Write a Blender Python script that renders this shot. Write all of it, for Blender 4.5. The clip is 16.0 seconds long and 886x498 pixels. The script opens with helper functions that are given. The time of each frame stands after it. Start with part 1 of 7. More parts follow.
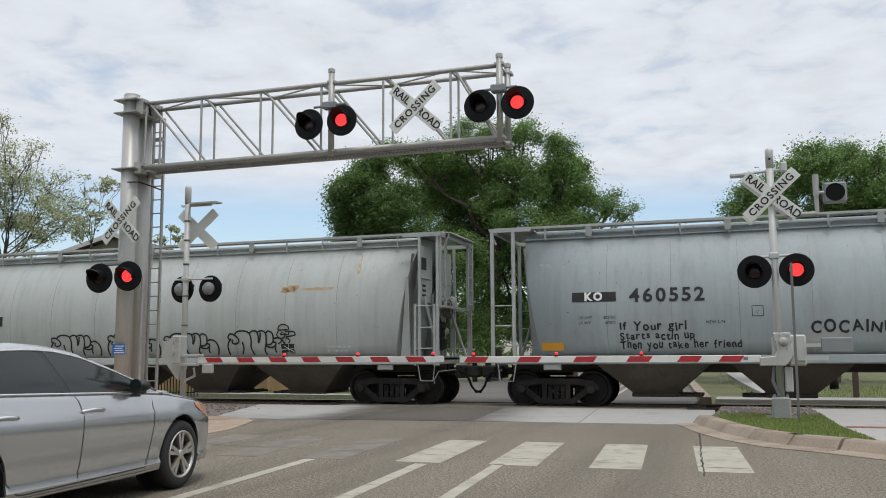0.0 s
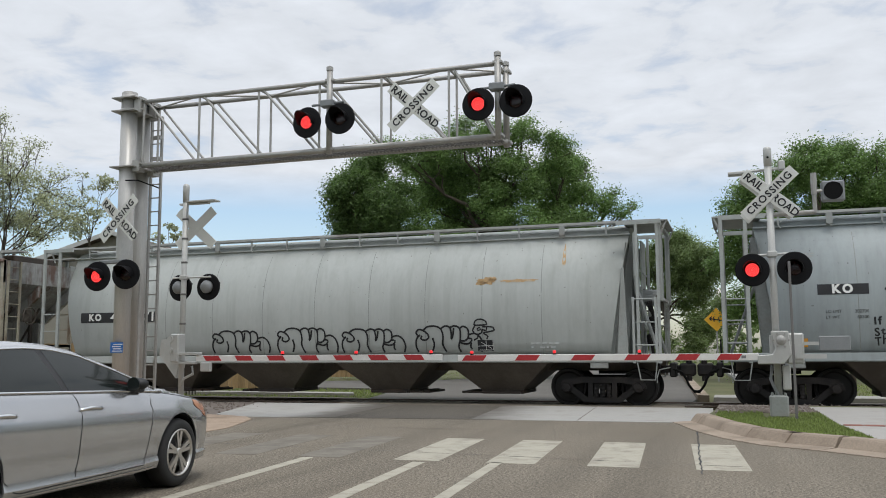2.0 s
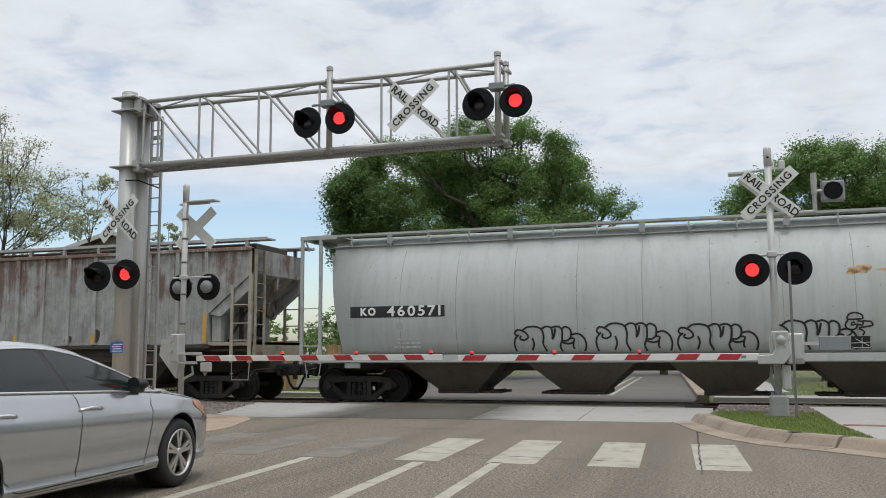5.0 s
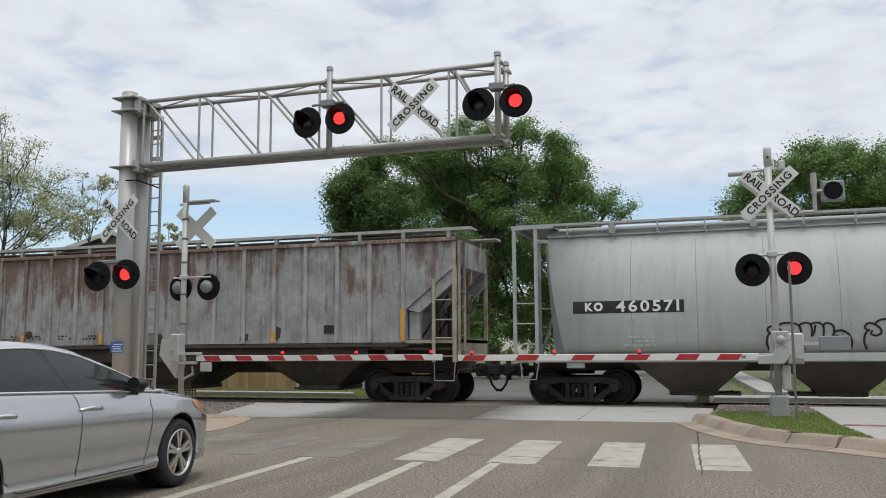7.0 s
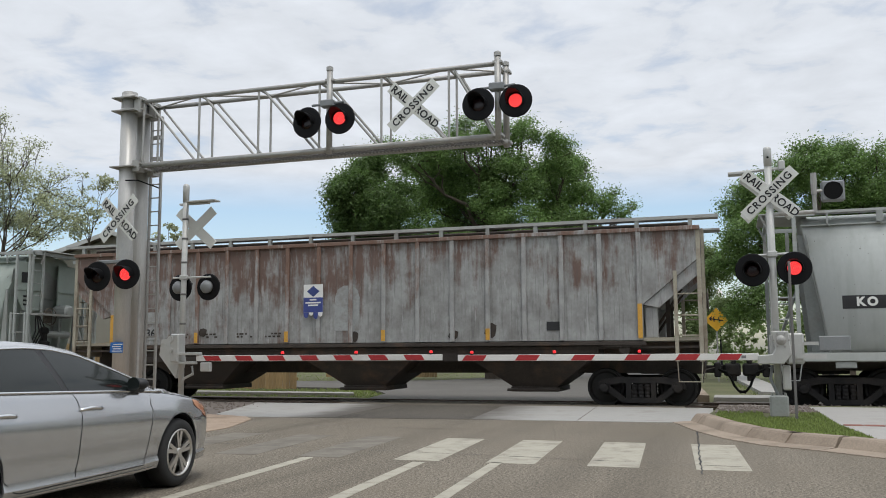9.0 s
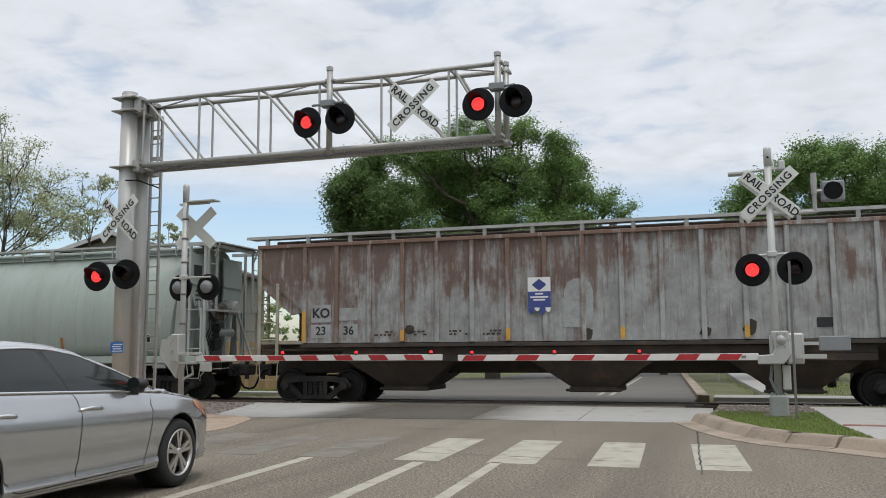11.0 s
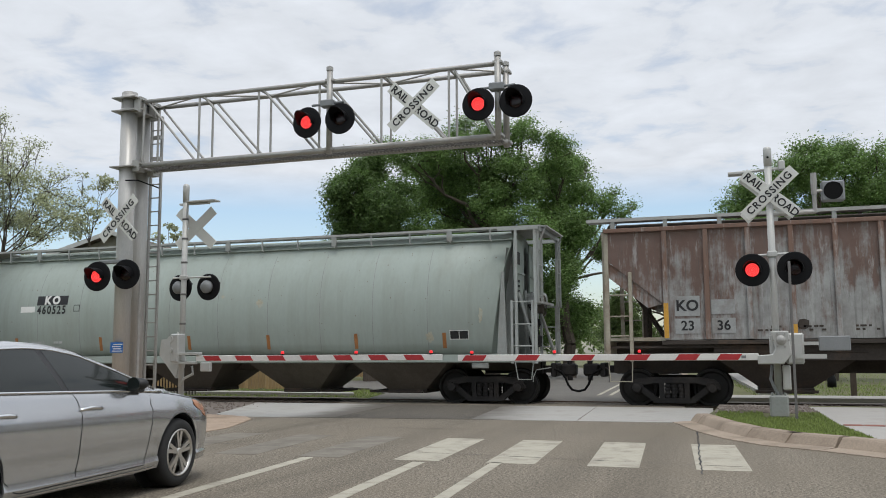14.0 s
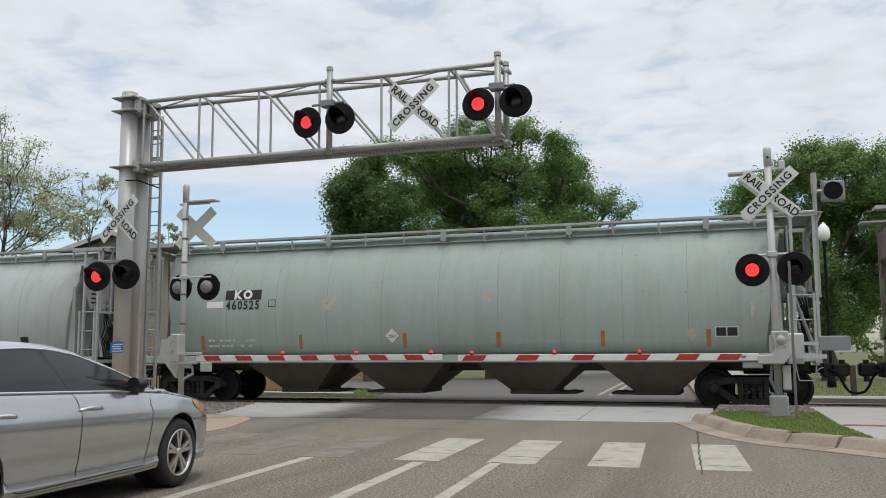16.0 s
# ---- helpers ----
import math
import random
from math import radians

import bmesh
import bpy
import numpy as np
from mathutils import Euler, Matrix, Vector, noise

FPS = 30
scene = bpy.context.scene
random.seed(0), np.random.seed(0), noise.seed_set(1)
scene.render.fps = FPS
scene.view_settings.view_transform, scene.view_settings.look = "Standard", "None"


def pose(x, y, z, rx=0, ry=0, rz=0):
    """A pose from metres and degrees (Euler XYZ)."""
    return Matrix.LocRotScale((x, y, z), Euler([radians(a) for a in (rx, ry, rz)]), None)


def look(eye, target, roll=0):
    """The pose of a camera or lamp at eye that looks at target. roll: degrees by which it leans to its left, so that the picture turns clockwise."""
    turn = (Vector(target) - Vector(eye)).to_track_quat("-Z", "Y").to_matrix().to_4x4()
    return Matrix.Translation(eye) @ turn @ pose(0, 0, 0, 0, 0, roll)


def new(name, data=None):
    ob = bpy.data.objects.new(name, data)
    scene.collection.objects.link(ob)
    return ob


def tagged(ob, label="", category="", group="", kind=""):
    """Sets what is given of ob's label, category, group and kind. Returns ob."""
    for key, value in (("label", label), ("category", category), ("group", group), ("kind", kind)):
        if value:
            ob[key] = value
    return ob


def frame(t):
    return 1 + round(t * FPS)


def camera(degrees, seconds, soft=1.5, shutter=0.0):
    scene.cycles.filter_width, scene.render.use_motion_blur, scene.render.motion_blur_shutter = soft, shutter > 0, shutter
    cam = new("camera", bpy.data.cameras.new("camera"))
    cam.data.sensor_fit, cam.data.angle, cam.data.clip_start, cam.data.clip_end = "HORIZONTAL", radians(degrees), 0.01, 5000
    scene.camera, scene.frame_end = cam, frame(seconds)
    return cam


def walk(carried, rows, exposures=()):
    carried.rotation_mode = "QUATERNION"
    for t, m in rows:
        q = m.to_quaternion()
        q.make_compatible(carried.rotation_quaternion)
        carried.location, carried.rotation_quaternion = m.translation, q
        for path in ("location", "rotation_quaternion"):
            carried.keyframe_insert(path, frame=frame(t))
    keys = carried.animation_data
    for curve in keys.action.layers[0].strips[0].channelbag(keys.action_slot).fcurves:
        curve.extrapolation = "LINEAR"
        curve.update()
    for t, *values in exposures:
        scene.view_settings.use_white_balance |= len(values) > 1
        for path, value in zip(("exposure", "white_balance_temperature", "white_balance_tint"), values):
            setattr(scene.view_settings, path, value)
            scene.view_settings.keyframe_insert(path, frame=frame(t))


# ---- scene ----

# ---------------------------------------------------------------- camera and its way
def carried(yaw, pitch, roll):
    """Pose of the camera at the eye: yaw to the left of +y, pitch up."""
    return Matrix.Translation((0, 0, 1.32)) @ pose(0, 0, 0, 90 + pitch, 0, yaw) @ pose(0, 0, 0, 0, 0, roll)


cam = camera(52.8, 16.0, soft=0.95)
walk(cam, [(0.0, carried(18.24, 6.745, -0.334)), (0.2, carried(18.19, 6.70, -0.334)),
           (0.45, carried(18.13, 6.637, -0.334)), (1.0, carried(18.125, 6.635, -0.334)),
           (16.0, carried(18.125, 6.635, -0.334))])

# ---------------------------------------------------------------- world, sun, exposure
SUN_ELEV, SUN_AZ = radians(68), radians(140)      # azimuth clockwise from +y
world = bpy.data.worlds.new("overcast_sky")
scene.world = world
world.use_nodes = True


def build_world():
    nt = world.node_tree
    nd, lk = nt.nodes, nt.links
    nd.clear()
    out = nd.new("ShaderNodeOutputWorld")
    bg = nd.new("ShaderNodeBackground")
    bg.inputs["Strength"].default_value = 0.1
    sky = nd.new("ShaderNodeTexSky")
    sky.sky_type = 'NISHITA'
    sky.sun_disc = False
    sky.sun_elevation, sky.sun_rotation = SUN_ELEV, SUN_AZ
    sky.air_density, sky.dust_density = 1.0, 1.5
    co = nd.new("ShaderNodeTexCoord")
    sep = nd.new("ShaderNodeSeparateXYZ")
    lk.new(co.outputs["Generated"], sep.inputs[0])
    up = nd.new("ShaderNodeMath"); up.operation = 'MAXIMUM'; up.inputs[1].default_value = 0.0
    lk.new(sep.outputs["Z"], up.inputs[0])
    lift = nd.new("ShaderNodeMath"); lift.operation = 'ADD'; lift.inputs[1].default_value = 0.10
    lk.new(up.outputs[0], lift.inputs[0])
    dx = nd.new("ShaderNodeMath"); dx.operation = 'DIVIDE'
    dy = nd.new("ShaderNodeMath"); dy.operation = 'DIVIDE'
    lk.new(sep.outputs["X"], dx.inputs[0]); lk.new(lift.outputs[0], dx.inputs[1])
    lk.new(sep.outputs["Y"], dy.inputs[0]); lk.new(lift.outputs[0], dy.inputs[1])
    comb = nd.new("ShaderNodeCombineXYZ")
    lk.new(dx.outputs[0], comb.inputs[0]); lk.new(dy.outputs[0], comb.inputs[1])
    big = nd.new("ShaderNodeTexNoise")
    big.inputs["Scale"].default_value, big.inputs["Detail"].default_value = 1.1, 3.0
    fine = nd.new("ShaderNodeTexNoise")
    fine.inputs["Scale"].default_value, fine.inputs["Detail"].default_value = 5.0, 9.0
    fine.inputs["Roughness"].default_value = 0.55
    fine.inputs["Distortion"].default_value = 0.25
    lk.new(comb.outputs[0], big.inputs["Vector"]); lk.new(comb.outputs[0], fine.inputs["Vector"])
    mixn = nd.new("ShaderNodeMath"); mixn.operation = 'MULTIPLY_ADD'
    mixn.inputs[1].default_value = 0.55
    lk.new(fine.outputs["Fac"], mixn.inputs[0])
    half = nd.new("ShaderNodeMath"); half.operation = 'MULTIPLY'; half.inputs[1].default_value = 0.45
    lk.new(big.outputs["Fac"], half.inputs[0]); lk.new(half.outputs[0], mixn.inputs[2])
    ramp = nd.new("ShaderNodeValToRGB")
    ramp.color_ramp.elements[0].position, ramp.color_ramp.elements[1].position = 0.32, 0.47
    ramp.color_ramp.elements[0].color = (0.42, 0.42, 0.42, 1)
    lk.new(mixn.outputs[0], ramp.inputs[0])
    # clear band above the horizon
    band = nd.new("ShaderNodeMapRange")
    band.inputs["From Min"].default_value, band.inputs["From Max"].default_value = 0.155, 0.200
    band.inputs["To Min"].default_value, band.inputs["To Max"].default_value = 0.0, 1.0
    lk.new(up.outputs[0], band.inputs["Value"])
    mask = nd.new("ShaderNodeMath"); mask.operation = 'MULTIPLY'
    lk.new(ramp.outputs["Color"], mask.inputs[0]); lk.new(band.outputs[0], mask.inputs[1])
    shade = nd.new("ShaderNodeMapRange")
    shade.inputs["From Min"].default_value, shade.inputs["From Max"].default_value = 0.3, 0.7
    shade.inputs["To Min"].default_value, shade.inputs["To Max"].default_value = 0.91, 1.08
    lk.new(fine.outputs["Fac"], shade.inputs["Value"])
    cloud = nd.new("ShaderNodeMix"); cloud.data_type = 'RGBA'; cloud.blend_type = 'MULTIPLY'
    cloud.inputs["Factor"].default_value = 1.0
    cloud.inputs["A"].default_value = (7.4, 7.8, 8.4, 1)
    zen = nd.new("ShaderNodeMapRange")
    zen.inputs["From Min"].default_value, zen.inputs["From Max"].default_value = 0.36, 1.0
    zen.inputs["To Min"].default_value, zen.inputs["To Max"].default_value = 1.0, 1.65
    lk.new(up.outputs[0], zen.inputs["Value"])
    lum = nd.new("ShaderNodeMath"); lum.operation = 'MULTIPLY'
    lk.new(shade.outputs[0], lum.inputs[0]); lk.new(zen.outputs[0], lum.inputs[1])
    lk.new(lum.outputs[0], cloud.inputs["B"])
    tint = nd.new("ShaderNodeMix"); tint.data_type = 'RGBA'; tint.blend_type = 'MULTIPLY'
    tint.inputs["Factor"].default_value = 1.0
    tint.inputs["B"].default_value = (1.8, 1.77, 1.72, 1)
    lk.new(sky.outputs[0], tint.inputs["A"])
    mix = nd.new("ShaderNodeMix"); mix.data_type = 'RGBA'
    lk.new(mask.outputs[0], mix.inputs["Factor"])
    lk.new(tint.outputs["Result"], mix.inputs["A"]); lk.new(cloud.outputs["Result"], mix.inputs["B"])
    lk.new(mix.outputs["Result"], bg.inputs["Color"]); lk.new(bg.outputs[0], out.inputs["Surface"])


build_world()
sun_data = bpy.data.lights.new("sun", 'SUN')
sun_data.energy, sun_data.angle, sun_data.color = 1.2, radians(12), (1.0, 0.965, 0.91)
sun = new("sun", sun_data)
sun.matrix_world = look((30 * math.sin(SUN_AZ) * math.cos(SUN_ELEV), 30 * math.cos(SUN_AZ) * math.cos(SUN_ELEV), 30 * math.sin(SUN_ELEV)), (0, 0, 0))
scene.view_settings.exposure = 0.0


# ---------------------------------------------------------------- materials
def mat(name, base, rough=0.6, metal=0.0, var=0.15, scale=3.0, fine=40.0, bump=0.15, dirt=None, dirt_amount=0.0, dirt_scale=1.2,
        stretch=(1, 1, 1), spec=0.5, per_object=0.0, coat=0.0, emit=None, emit_strength=0.0, bump_dist=0.01):
    """Surface with variation at two scales, optional second colour in stains, and fine relief."""
    m = bpy.data.materials.new(name)
    m.use_nodes = True
    nt = m.node_tree
    nd, lk = nt.nodes, nt.links
    b = nd["Principled BSDF"]
    b.inputs["Roughness"].default_value, b.inputs["Metallic"].default_value = rough, metal
    b.inputs["Specular IOR Level"].default_value = spec
    b.inputs["Coat Weight"].default_value = coat
    b.inputs["Coat Roughness"].default_value = 0.08
    co = nd.new("ShaderNodeTexCoord")
    mp = nd.new("ShaderNodeMapping")
    mp.inputs["Scale"].default_value = stretch
    lk.new(co.outputs["Object"], mp.inputs["Vector"])
    n1 = nd.new("ShaderNodeTexNoise"); n1.inputs["Scale"].default_value = scale; n1.inputs["Detail"].default_value = 5
    n2 = nd.new("ShaderNodeTexNoise"); n2.inputs["Scale"].default_value = fine; n2.inputs["Detail"].default_value = 3
    lk.new(mp.outputs[0], n1.inputs["Vector"]); lk.new(mp.outputs[0], n2.inputs["Vector"])
    addn = nd.new("ShaderNodeMath"); addn.operation = 'ADD'
    lk.new(n1.outputs["Fac"], addn.inputs[0]); lk.new(n2.outputs["Fac"], addn.inputs[1])
    rng = nd.new("ShaderNodeMapRange")
    rng.inputs["From Min"].default_value, rng.inputs["From Max"].default_value = 0.6, 1.4
    rng.inputs["To Min"].default_value, rng.inputs["To Max"].default_value = 1 - var, 1 + var
    lk.new(addn.outputs[0], rng.inputs["Value"])
    val = rng.outputs[0]
    if per_object:
        oi = nd.new("ShaderNodeObjectInfo")
        r2 = nd.new("ShaderNodeMapRange")
        r2.inputs["To Min"].default_value, r2.inputs["To Max"].default_value = 1 - per_object, 1 + per_object
        lk.new(oi.outputs["Random"], r2.inputs["Value"])
        ml = nd.new("ShaderNodeMath"); ml.operation = 'MULTIPLY'
        lk.new(val, ml.inputs[0]); lk.new(r2.outputs[0], ml.inputs[1])
        val = ml.outputs[0]
    mul = nd.new("ShaderNodeMix"); mul.data_type = 'RGBA'; mul.blend_type = 'MULTIPLY'; mul.inputs["Factor"].default_value = 1
    mul.inputs["A"].default_value = (*base, 1)
    lk.new(val, mul.inputs["B"])
    col = mul.outputs["Result"]
    if dirt:
        n3 = nd.new("ShaderNodeTexNoise"); n3.inputs["Scale"].default_value = dirt_scale; n3.inputs["Detail"].default_value = 8
        n3.inputs["Roughness"].default_value = 0.65
        lk.new(mp.outputs[0], n3.inputs["Vector"])
        rp = nd.new("ShaderNodeMapRange")
        rp.inputs["From Min"].default_value, rp.inputs["From Max"].default_value = 0.62 - 0.3 * dirt_amount, 0.75 - 0.2 * dirt_amount
        lk.new(n3.outputs["Fac"], rp.inputs["Value"])
        sc = nd.new("ShaderNodeMath"); sc.operation = 'MULTIPLY'; sc.inputs[1].default_value = min(1.0, 0.5 + 0.5 * dirt_amount)
        lk.new(rp.outputs[0], sc.inputs[0])
        mx = nd.new("ShaderNodeMix"); mx.data_type = 'RGBA'
        mx.inputs["B"].default_value = (*dirt, 1)
        lk.new(sc.outputs[0], mx.inputs["Factor"]); lk.new(col, mx.inputs["A"])
        col = mx.outputs["Result"]
    lk.new(col, b.inputs["Base Color"])
    if bump:
        bp = nd.new("ShaderNodeBump"); bp.inputs["Strength"].default_value = bump; bp.inputs["Distance"].default_value = bump_dist
        lk.new(n2.outputs["Fac"], bp.inputs["Height"]); lk.new(bp.outputs[0], b.inputs["Normal"])
    if emit:
        b.inputs["Emission Color"].default_value = (*emit, 1)
        b.inputs["Emission Strength"].default_value = emit_strength
    return m


def leaf_mat(name, base, var=0.35):
    m = mat(name, base, rough=0.55, var=0.2, scale=0.6, fine=8, bump=0)
    nt = m.node_tree
    nd, lk = nt.nodes, nt.links
    b = nd["Principled BSDF"]
    geo = nd.new("ShaderNodeNewGeometry")
    r = nd.new("ShaderNodeMapRange")
    r.inputs["To Min"].default_value, r.inputs["To Max"].default_value = 1 - var, 1 + var
    lk.new(geo.outputs["Random Per Island"], r.inputs["Value"])
    src = b.inputs["Base Color"].links[0].from_socket
    mul = nd.new("ShaderNodeMix"); mul.data_type = 'RGBA'; mul.blend_type = 'MULTIPLY'; mul.inputs["Factor"].default_value = 1
    lk.new(src, mul.inputs["A"]); lk.new(r.outputs[0], mul.inputs["B"])
    lk.new(mul.outputs["Result"], b.inputs["Base Color"])
    tr = nd.new("ShaderNodeBsdfTranslucent")
    lk.new(mul.outputs["Result"], tr.inputs["Color"])
    mixs = nd.new("ShaderNodeMixShader"); mixs.inputs[0].default_value = 0.45
    out = nd["Material Output"]
    lk.new(b.outputs[0], mixs.inputs[1]); lk.new(tr.outputs[0], mixs.inputs[2]); lk.new(mixs.outputs[0], out.inputs["Surface"])
    return m


def asphalt_mat(name, dark, light, patch):
    """Worn asphalt: coarse aggregate specks, broad stains and darker wheel tracks that run with the road."""
    m = bpy.data.materials.new(name)
    m.use_nodes = True
    nt = m.node_tree
    nd, lk = nt.nodes, nt.links
    b = nd["Principled BSDF"]
    b.inputs["Roughness"].default_value = 0.9
    b.inputs["Specular IOR Level"].default_value = 0.3
    co = nd.new("ShaderNodeTexCoord")

    def noise_at(scale, detail, lo, hi, stretch=None, rough=0.6):
        n = nd.new("ShaderNodeTexNoise")
        n.inputs["Scale"].default_value, n.inputs["Detail"].default_value, n.inputs["Roughness"].default_value = scale, detail, rough
        src = co.outputs["Object"]
        if stretch:
            mp = nd.new("ShaderNodeMapping")
            mp.inputs["Scale"].default_value = stretch
            mp.inputs["Rotation"].default_value = (0, 0, radians(-3.9))
            lk.new(src, mp.inputs["Vector"])
            src = mp.outputs[0]
        lk.new(src, n.inputs["Vector"])
        r = nd.new("ShaderNodeMapRange")
        r.inputs["From Min"].default_value, r.inputs["From Max"].default_value = lo, hi
        lk.new(n.outputs["Fac"], r.inputs["Value"])
        return r.outputs[0], n

    def mixed(fac, a, bb):
        mx = nd.new("ShaderNodeMix"); mx.data_type = 'RGBA'
        lk.new(fac, mx.inputs["Factor"])
        for sock, v in (("A", a), ("B", bb)):
            if isinstance(v, tuple):
                mx.inputs[sock].default_value = (*v, 1)
            else:
                lk.new(v, mx.inputs[sock])
        return mx.outputs["Result"]

    specks, nspeck = noise_at(30, 3, 0.40, 0.60, rough=0.85)
    col = mixed(specks, dark, light)
    broad, _ = noise_at(0.45, 6, 0.44, 0.86)
    col = mixed(broad, col, patch)
    half = nd.new("ShaderNodeMath"); half.operation = 'MULTIPLY'; half.inputs[1].default_value = 0.45
    tracks, _ = noise_at(0.9, 3, 0.46, 0.72, (1.0, 0.06, 1.0))
    lk.new(tracks, half.inputs[0])
    col = mixed(half.outputs[0], col, tuple(0.72 * c for c in dark))
    speck2, _ = noise_at(60, 1, 0.60, 0.72)
    h2 = nd.new("ShaderNodeMath"); h2.operation = 'MULTIPLY'; h2.inputs[1].default_value = 0.6
    lk.new(speck2, h2.inputs[0])
    col = mixed(h2.outputs[0], col, tuple(min(1, 1.5 * c) for c in light))
    lk.new(col, b.inputs["Base Color"])
    bp = nd.new("ShaderNodeBump"); bp.inputs["Strength"].default_value = 0.4; bp.inputs["Distance"].default_value = 0.007
    lk.new(nspeck.outputs["Fac"], bp.inputs["Height"]); lk.new(bp.outputs[0], b.inputs["Normal"])
    return m


M_ASPHALT = asphalt_mat("asphalt", (0.066, 0.057, 0.044), (0.303, 0.262, 0.205), (0.174, 0.146, 0.110))
M_ASPHALT_SHADED = asphalt_mat("dark_asphalt_with_train_shadow", (0.057, 0.051, 0.043), (0.172, 0.153, 0.127), (0.115, 0.100, 0.082))
def grimy_slab(name, clean_at, dark_at):
    """Concrete that traffic has blackened: the grime thickens across the slab from one x to another, in ragged streaks."""
    m = mat(name, (0.384, 0.372, 0.348), 0.85, var=0.14, scale=1.2, fine=45, bump=0.25, dirt=(0.272, 0.248, 0.216), dirt_amount=0.35)
    nd, lk = m.node_tree.nodes, m.node_tree.links
    b = nd["Principled BSDF"]
    co = nd.new("ShaderNodeTexCoord")
    sep = nd.new("ShaderNodeSeparateXYZ")
    lk.new(co.outputs["Object"], sep.inputs[0])
    skew = nd.new("ShaderNodeMath"); skew.operation = 'MULTIPLY_ADD'
    skew.inputs[1].default_value = 0.10
    lk.new(sep.outputs["Y"], skew.inputs[0]); lk.new(sep.outputs["X"], skew.inputs[2])
    r = nd.new("ShaderNodeMapRange")
    r.inputs["From Min"].default_value, r.inputs["From Max"].default_value = clean_at + 1.9, dark_at + 1.9
    lk.new(skew.outputs[0], r.inputs["Value"])
    n = nd.new("ShaderNodeTexNoise")
    n.inputs["Scale"].default_value, n.inputs["Detail"].default_value = 1.6, 6
    lk.new(co.outputs["Object"], n.inputs["Vector"])
    am = nd.new("ShaderNodeMath"); am.operation = 'MULTIPLY_ADD'; am.inputs[1].default_value = 0.5
    lk.new(n.outputs["Fac"], am.inputs[0]); lk.new(r.outputs[0], am.inputs[2])
    f = nd.new("ShaderNodeMapRange")
    f.inputs["From Min"].default_value, f.inputs["From Max"].default_value = 0.32, 1.15
    f.interpolation_type = 'SMOOTHSTEP'
    lk.new(am.outputs[0], f.inputs["Value"])
    mx = nd.new("ShaderNodeMix"); mx.data_type = 'RGBA'
    mx.inputs["B"].default_value = (0.112, 0.100, 0.085, 1)
    lk.new(f.outputs[0], mx.inputs["Factor"]); lk.new(b.inputs["Base Color"].links[0].from_socket, mx.inputs["A"])
    lk.new(mx.outputs["Result"], b.inputs["Base Color"])
    return m


M_SLAB_WEST = grimy_slab("tyre_blackened_concrete", -9.7, -8.2)
M_SLAB_EAST = grimy_slab("worn_crossing_concrete", -3.6, -5.9)
M_ASPHALT_FAR = mat("worn_asphalt", (0.132, 0.122, 0.108), 0.9, var=0.2, scale=0.4, fine=50, bump=0.4)
M_CONCRETE = mat("concrete", (0.359, 0.343, 0.320), 0.85, var=0.12, scale=1.2, fine=45, bump=0.25, dirt=(0.234, 0.211, 0.179), dirt_amount=0.35, per_object=0.05)
M_KERB = mat("kerb_concrete", (0.318, 0.255, 0.196), 0.9, var=0.24, scale=1.5, fine=40, bump=0.35, dirt=(0.178, 0.137, 0.100), dirt_amount=0.5, per_object=0.05)
M_DIRT = mat("tan_dirt", (0.368, 0.280, 0.208), 0.95, var=0.25, scale=0.8, fine=30, bump=0.5, dirt=(0.176, 0.128, 0.088), dirt_amount=0.4)
M_GRASS_GROUND = mat("grass_ground", (0.112, 0.116, 0.049), 0.95, var=0.35, scale=0.5, fine=18, bump=0.6, dirt=(0.150, 0.128, 0.068), dirt_amount=0.35, dirt_scale=0.6)
M_GRASS = leaf_mat("grass_blades", (0.235, 0.30, 0.085))
M_ROADPAINT = mat("worn_white_road_paint", (0.400, 0.372, 0.300), 0.85, var=0.16, scale=2, fine=60, bump=0.3, dirt=(0.216, 0.192, 0.156), dirt_amount=0.42, dirt_scale=3.2)
M_ROADPAINT_FADED = mat("faded_white_road_paint", (0.205, 0.186, 0.152), 0.85, var=0.2, scale=3, fine=70, bump=0.3, dirt=(0.145, 0.126, 0.10), dirt_amount=0.75, dirt_scale=2.2)
M_RAIL = mat("rail_steel", (0.16, 0.12, 0.10), 0.5, metal=0.6, var=0.25, scale=3, fine=40)
M_BALLAST = mat("ballast_stone", (0.170, 0.143, 0.123), 0.9, var=0.3, scale=8, fine=30, bump=0.6)
M_GALV = mat("galvanised_steel", (0.40, 0.39, 0.37), 0.48, metal=0.45, var=0.14, scale=3, fine=50, bump=0.05, dirt=(0.27, 0.245, 0.215), dirt_amount=0.3, dirt_scale=3)
M_GALV_POLE = mat("streaked_galvanised_pole", (0.47, 0.46, 0.44), 0.45, metal=0.3, var=0.16, scale=2.5, fine=50, bump=0.05, dirt=(0.40, 0.375, 0.335), dirt_amount=0.25, dirt_scale=2.2, stretch=(3, 3, 0.25))
M_SILVER = mat("silver_painted_steel", (0.50, 0.50, 0.48), 0.5, metal=0.25, var=0.10, scale=4, fine=50, bump=0.05, dirt=(0.38, 0.35, 0.31), dirt_amount=0.2)
M_WHITE_SIGN = mat("white_sign_sheet", (0.66, 0.66, 0.62), 0.5, var=0.05, scale=3, fine=40, bump=0.03)
M_BLACK = mat("black_enamel", (0.006, 0.006, 0.007), 0.6, spec=0.2, var=0.2, scale=4, fine=40, bump=0.03)
M_BLACK_PAINT = mat("black_stencil_paint", (0.018, 0.018, 0.02), 0.6, var=0.2, scale=3, fine=40, bump=0)
M_WHITE_PAINT = mat("white_stencil_paint", (0.75, 0.75, 0.72), 0.6, var=0.06, scale=3, fine=40, bump=0)
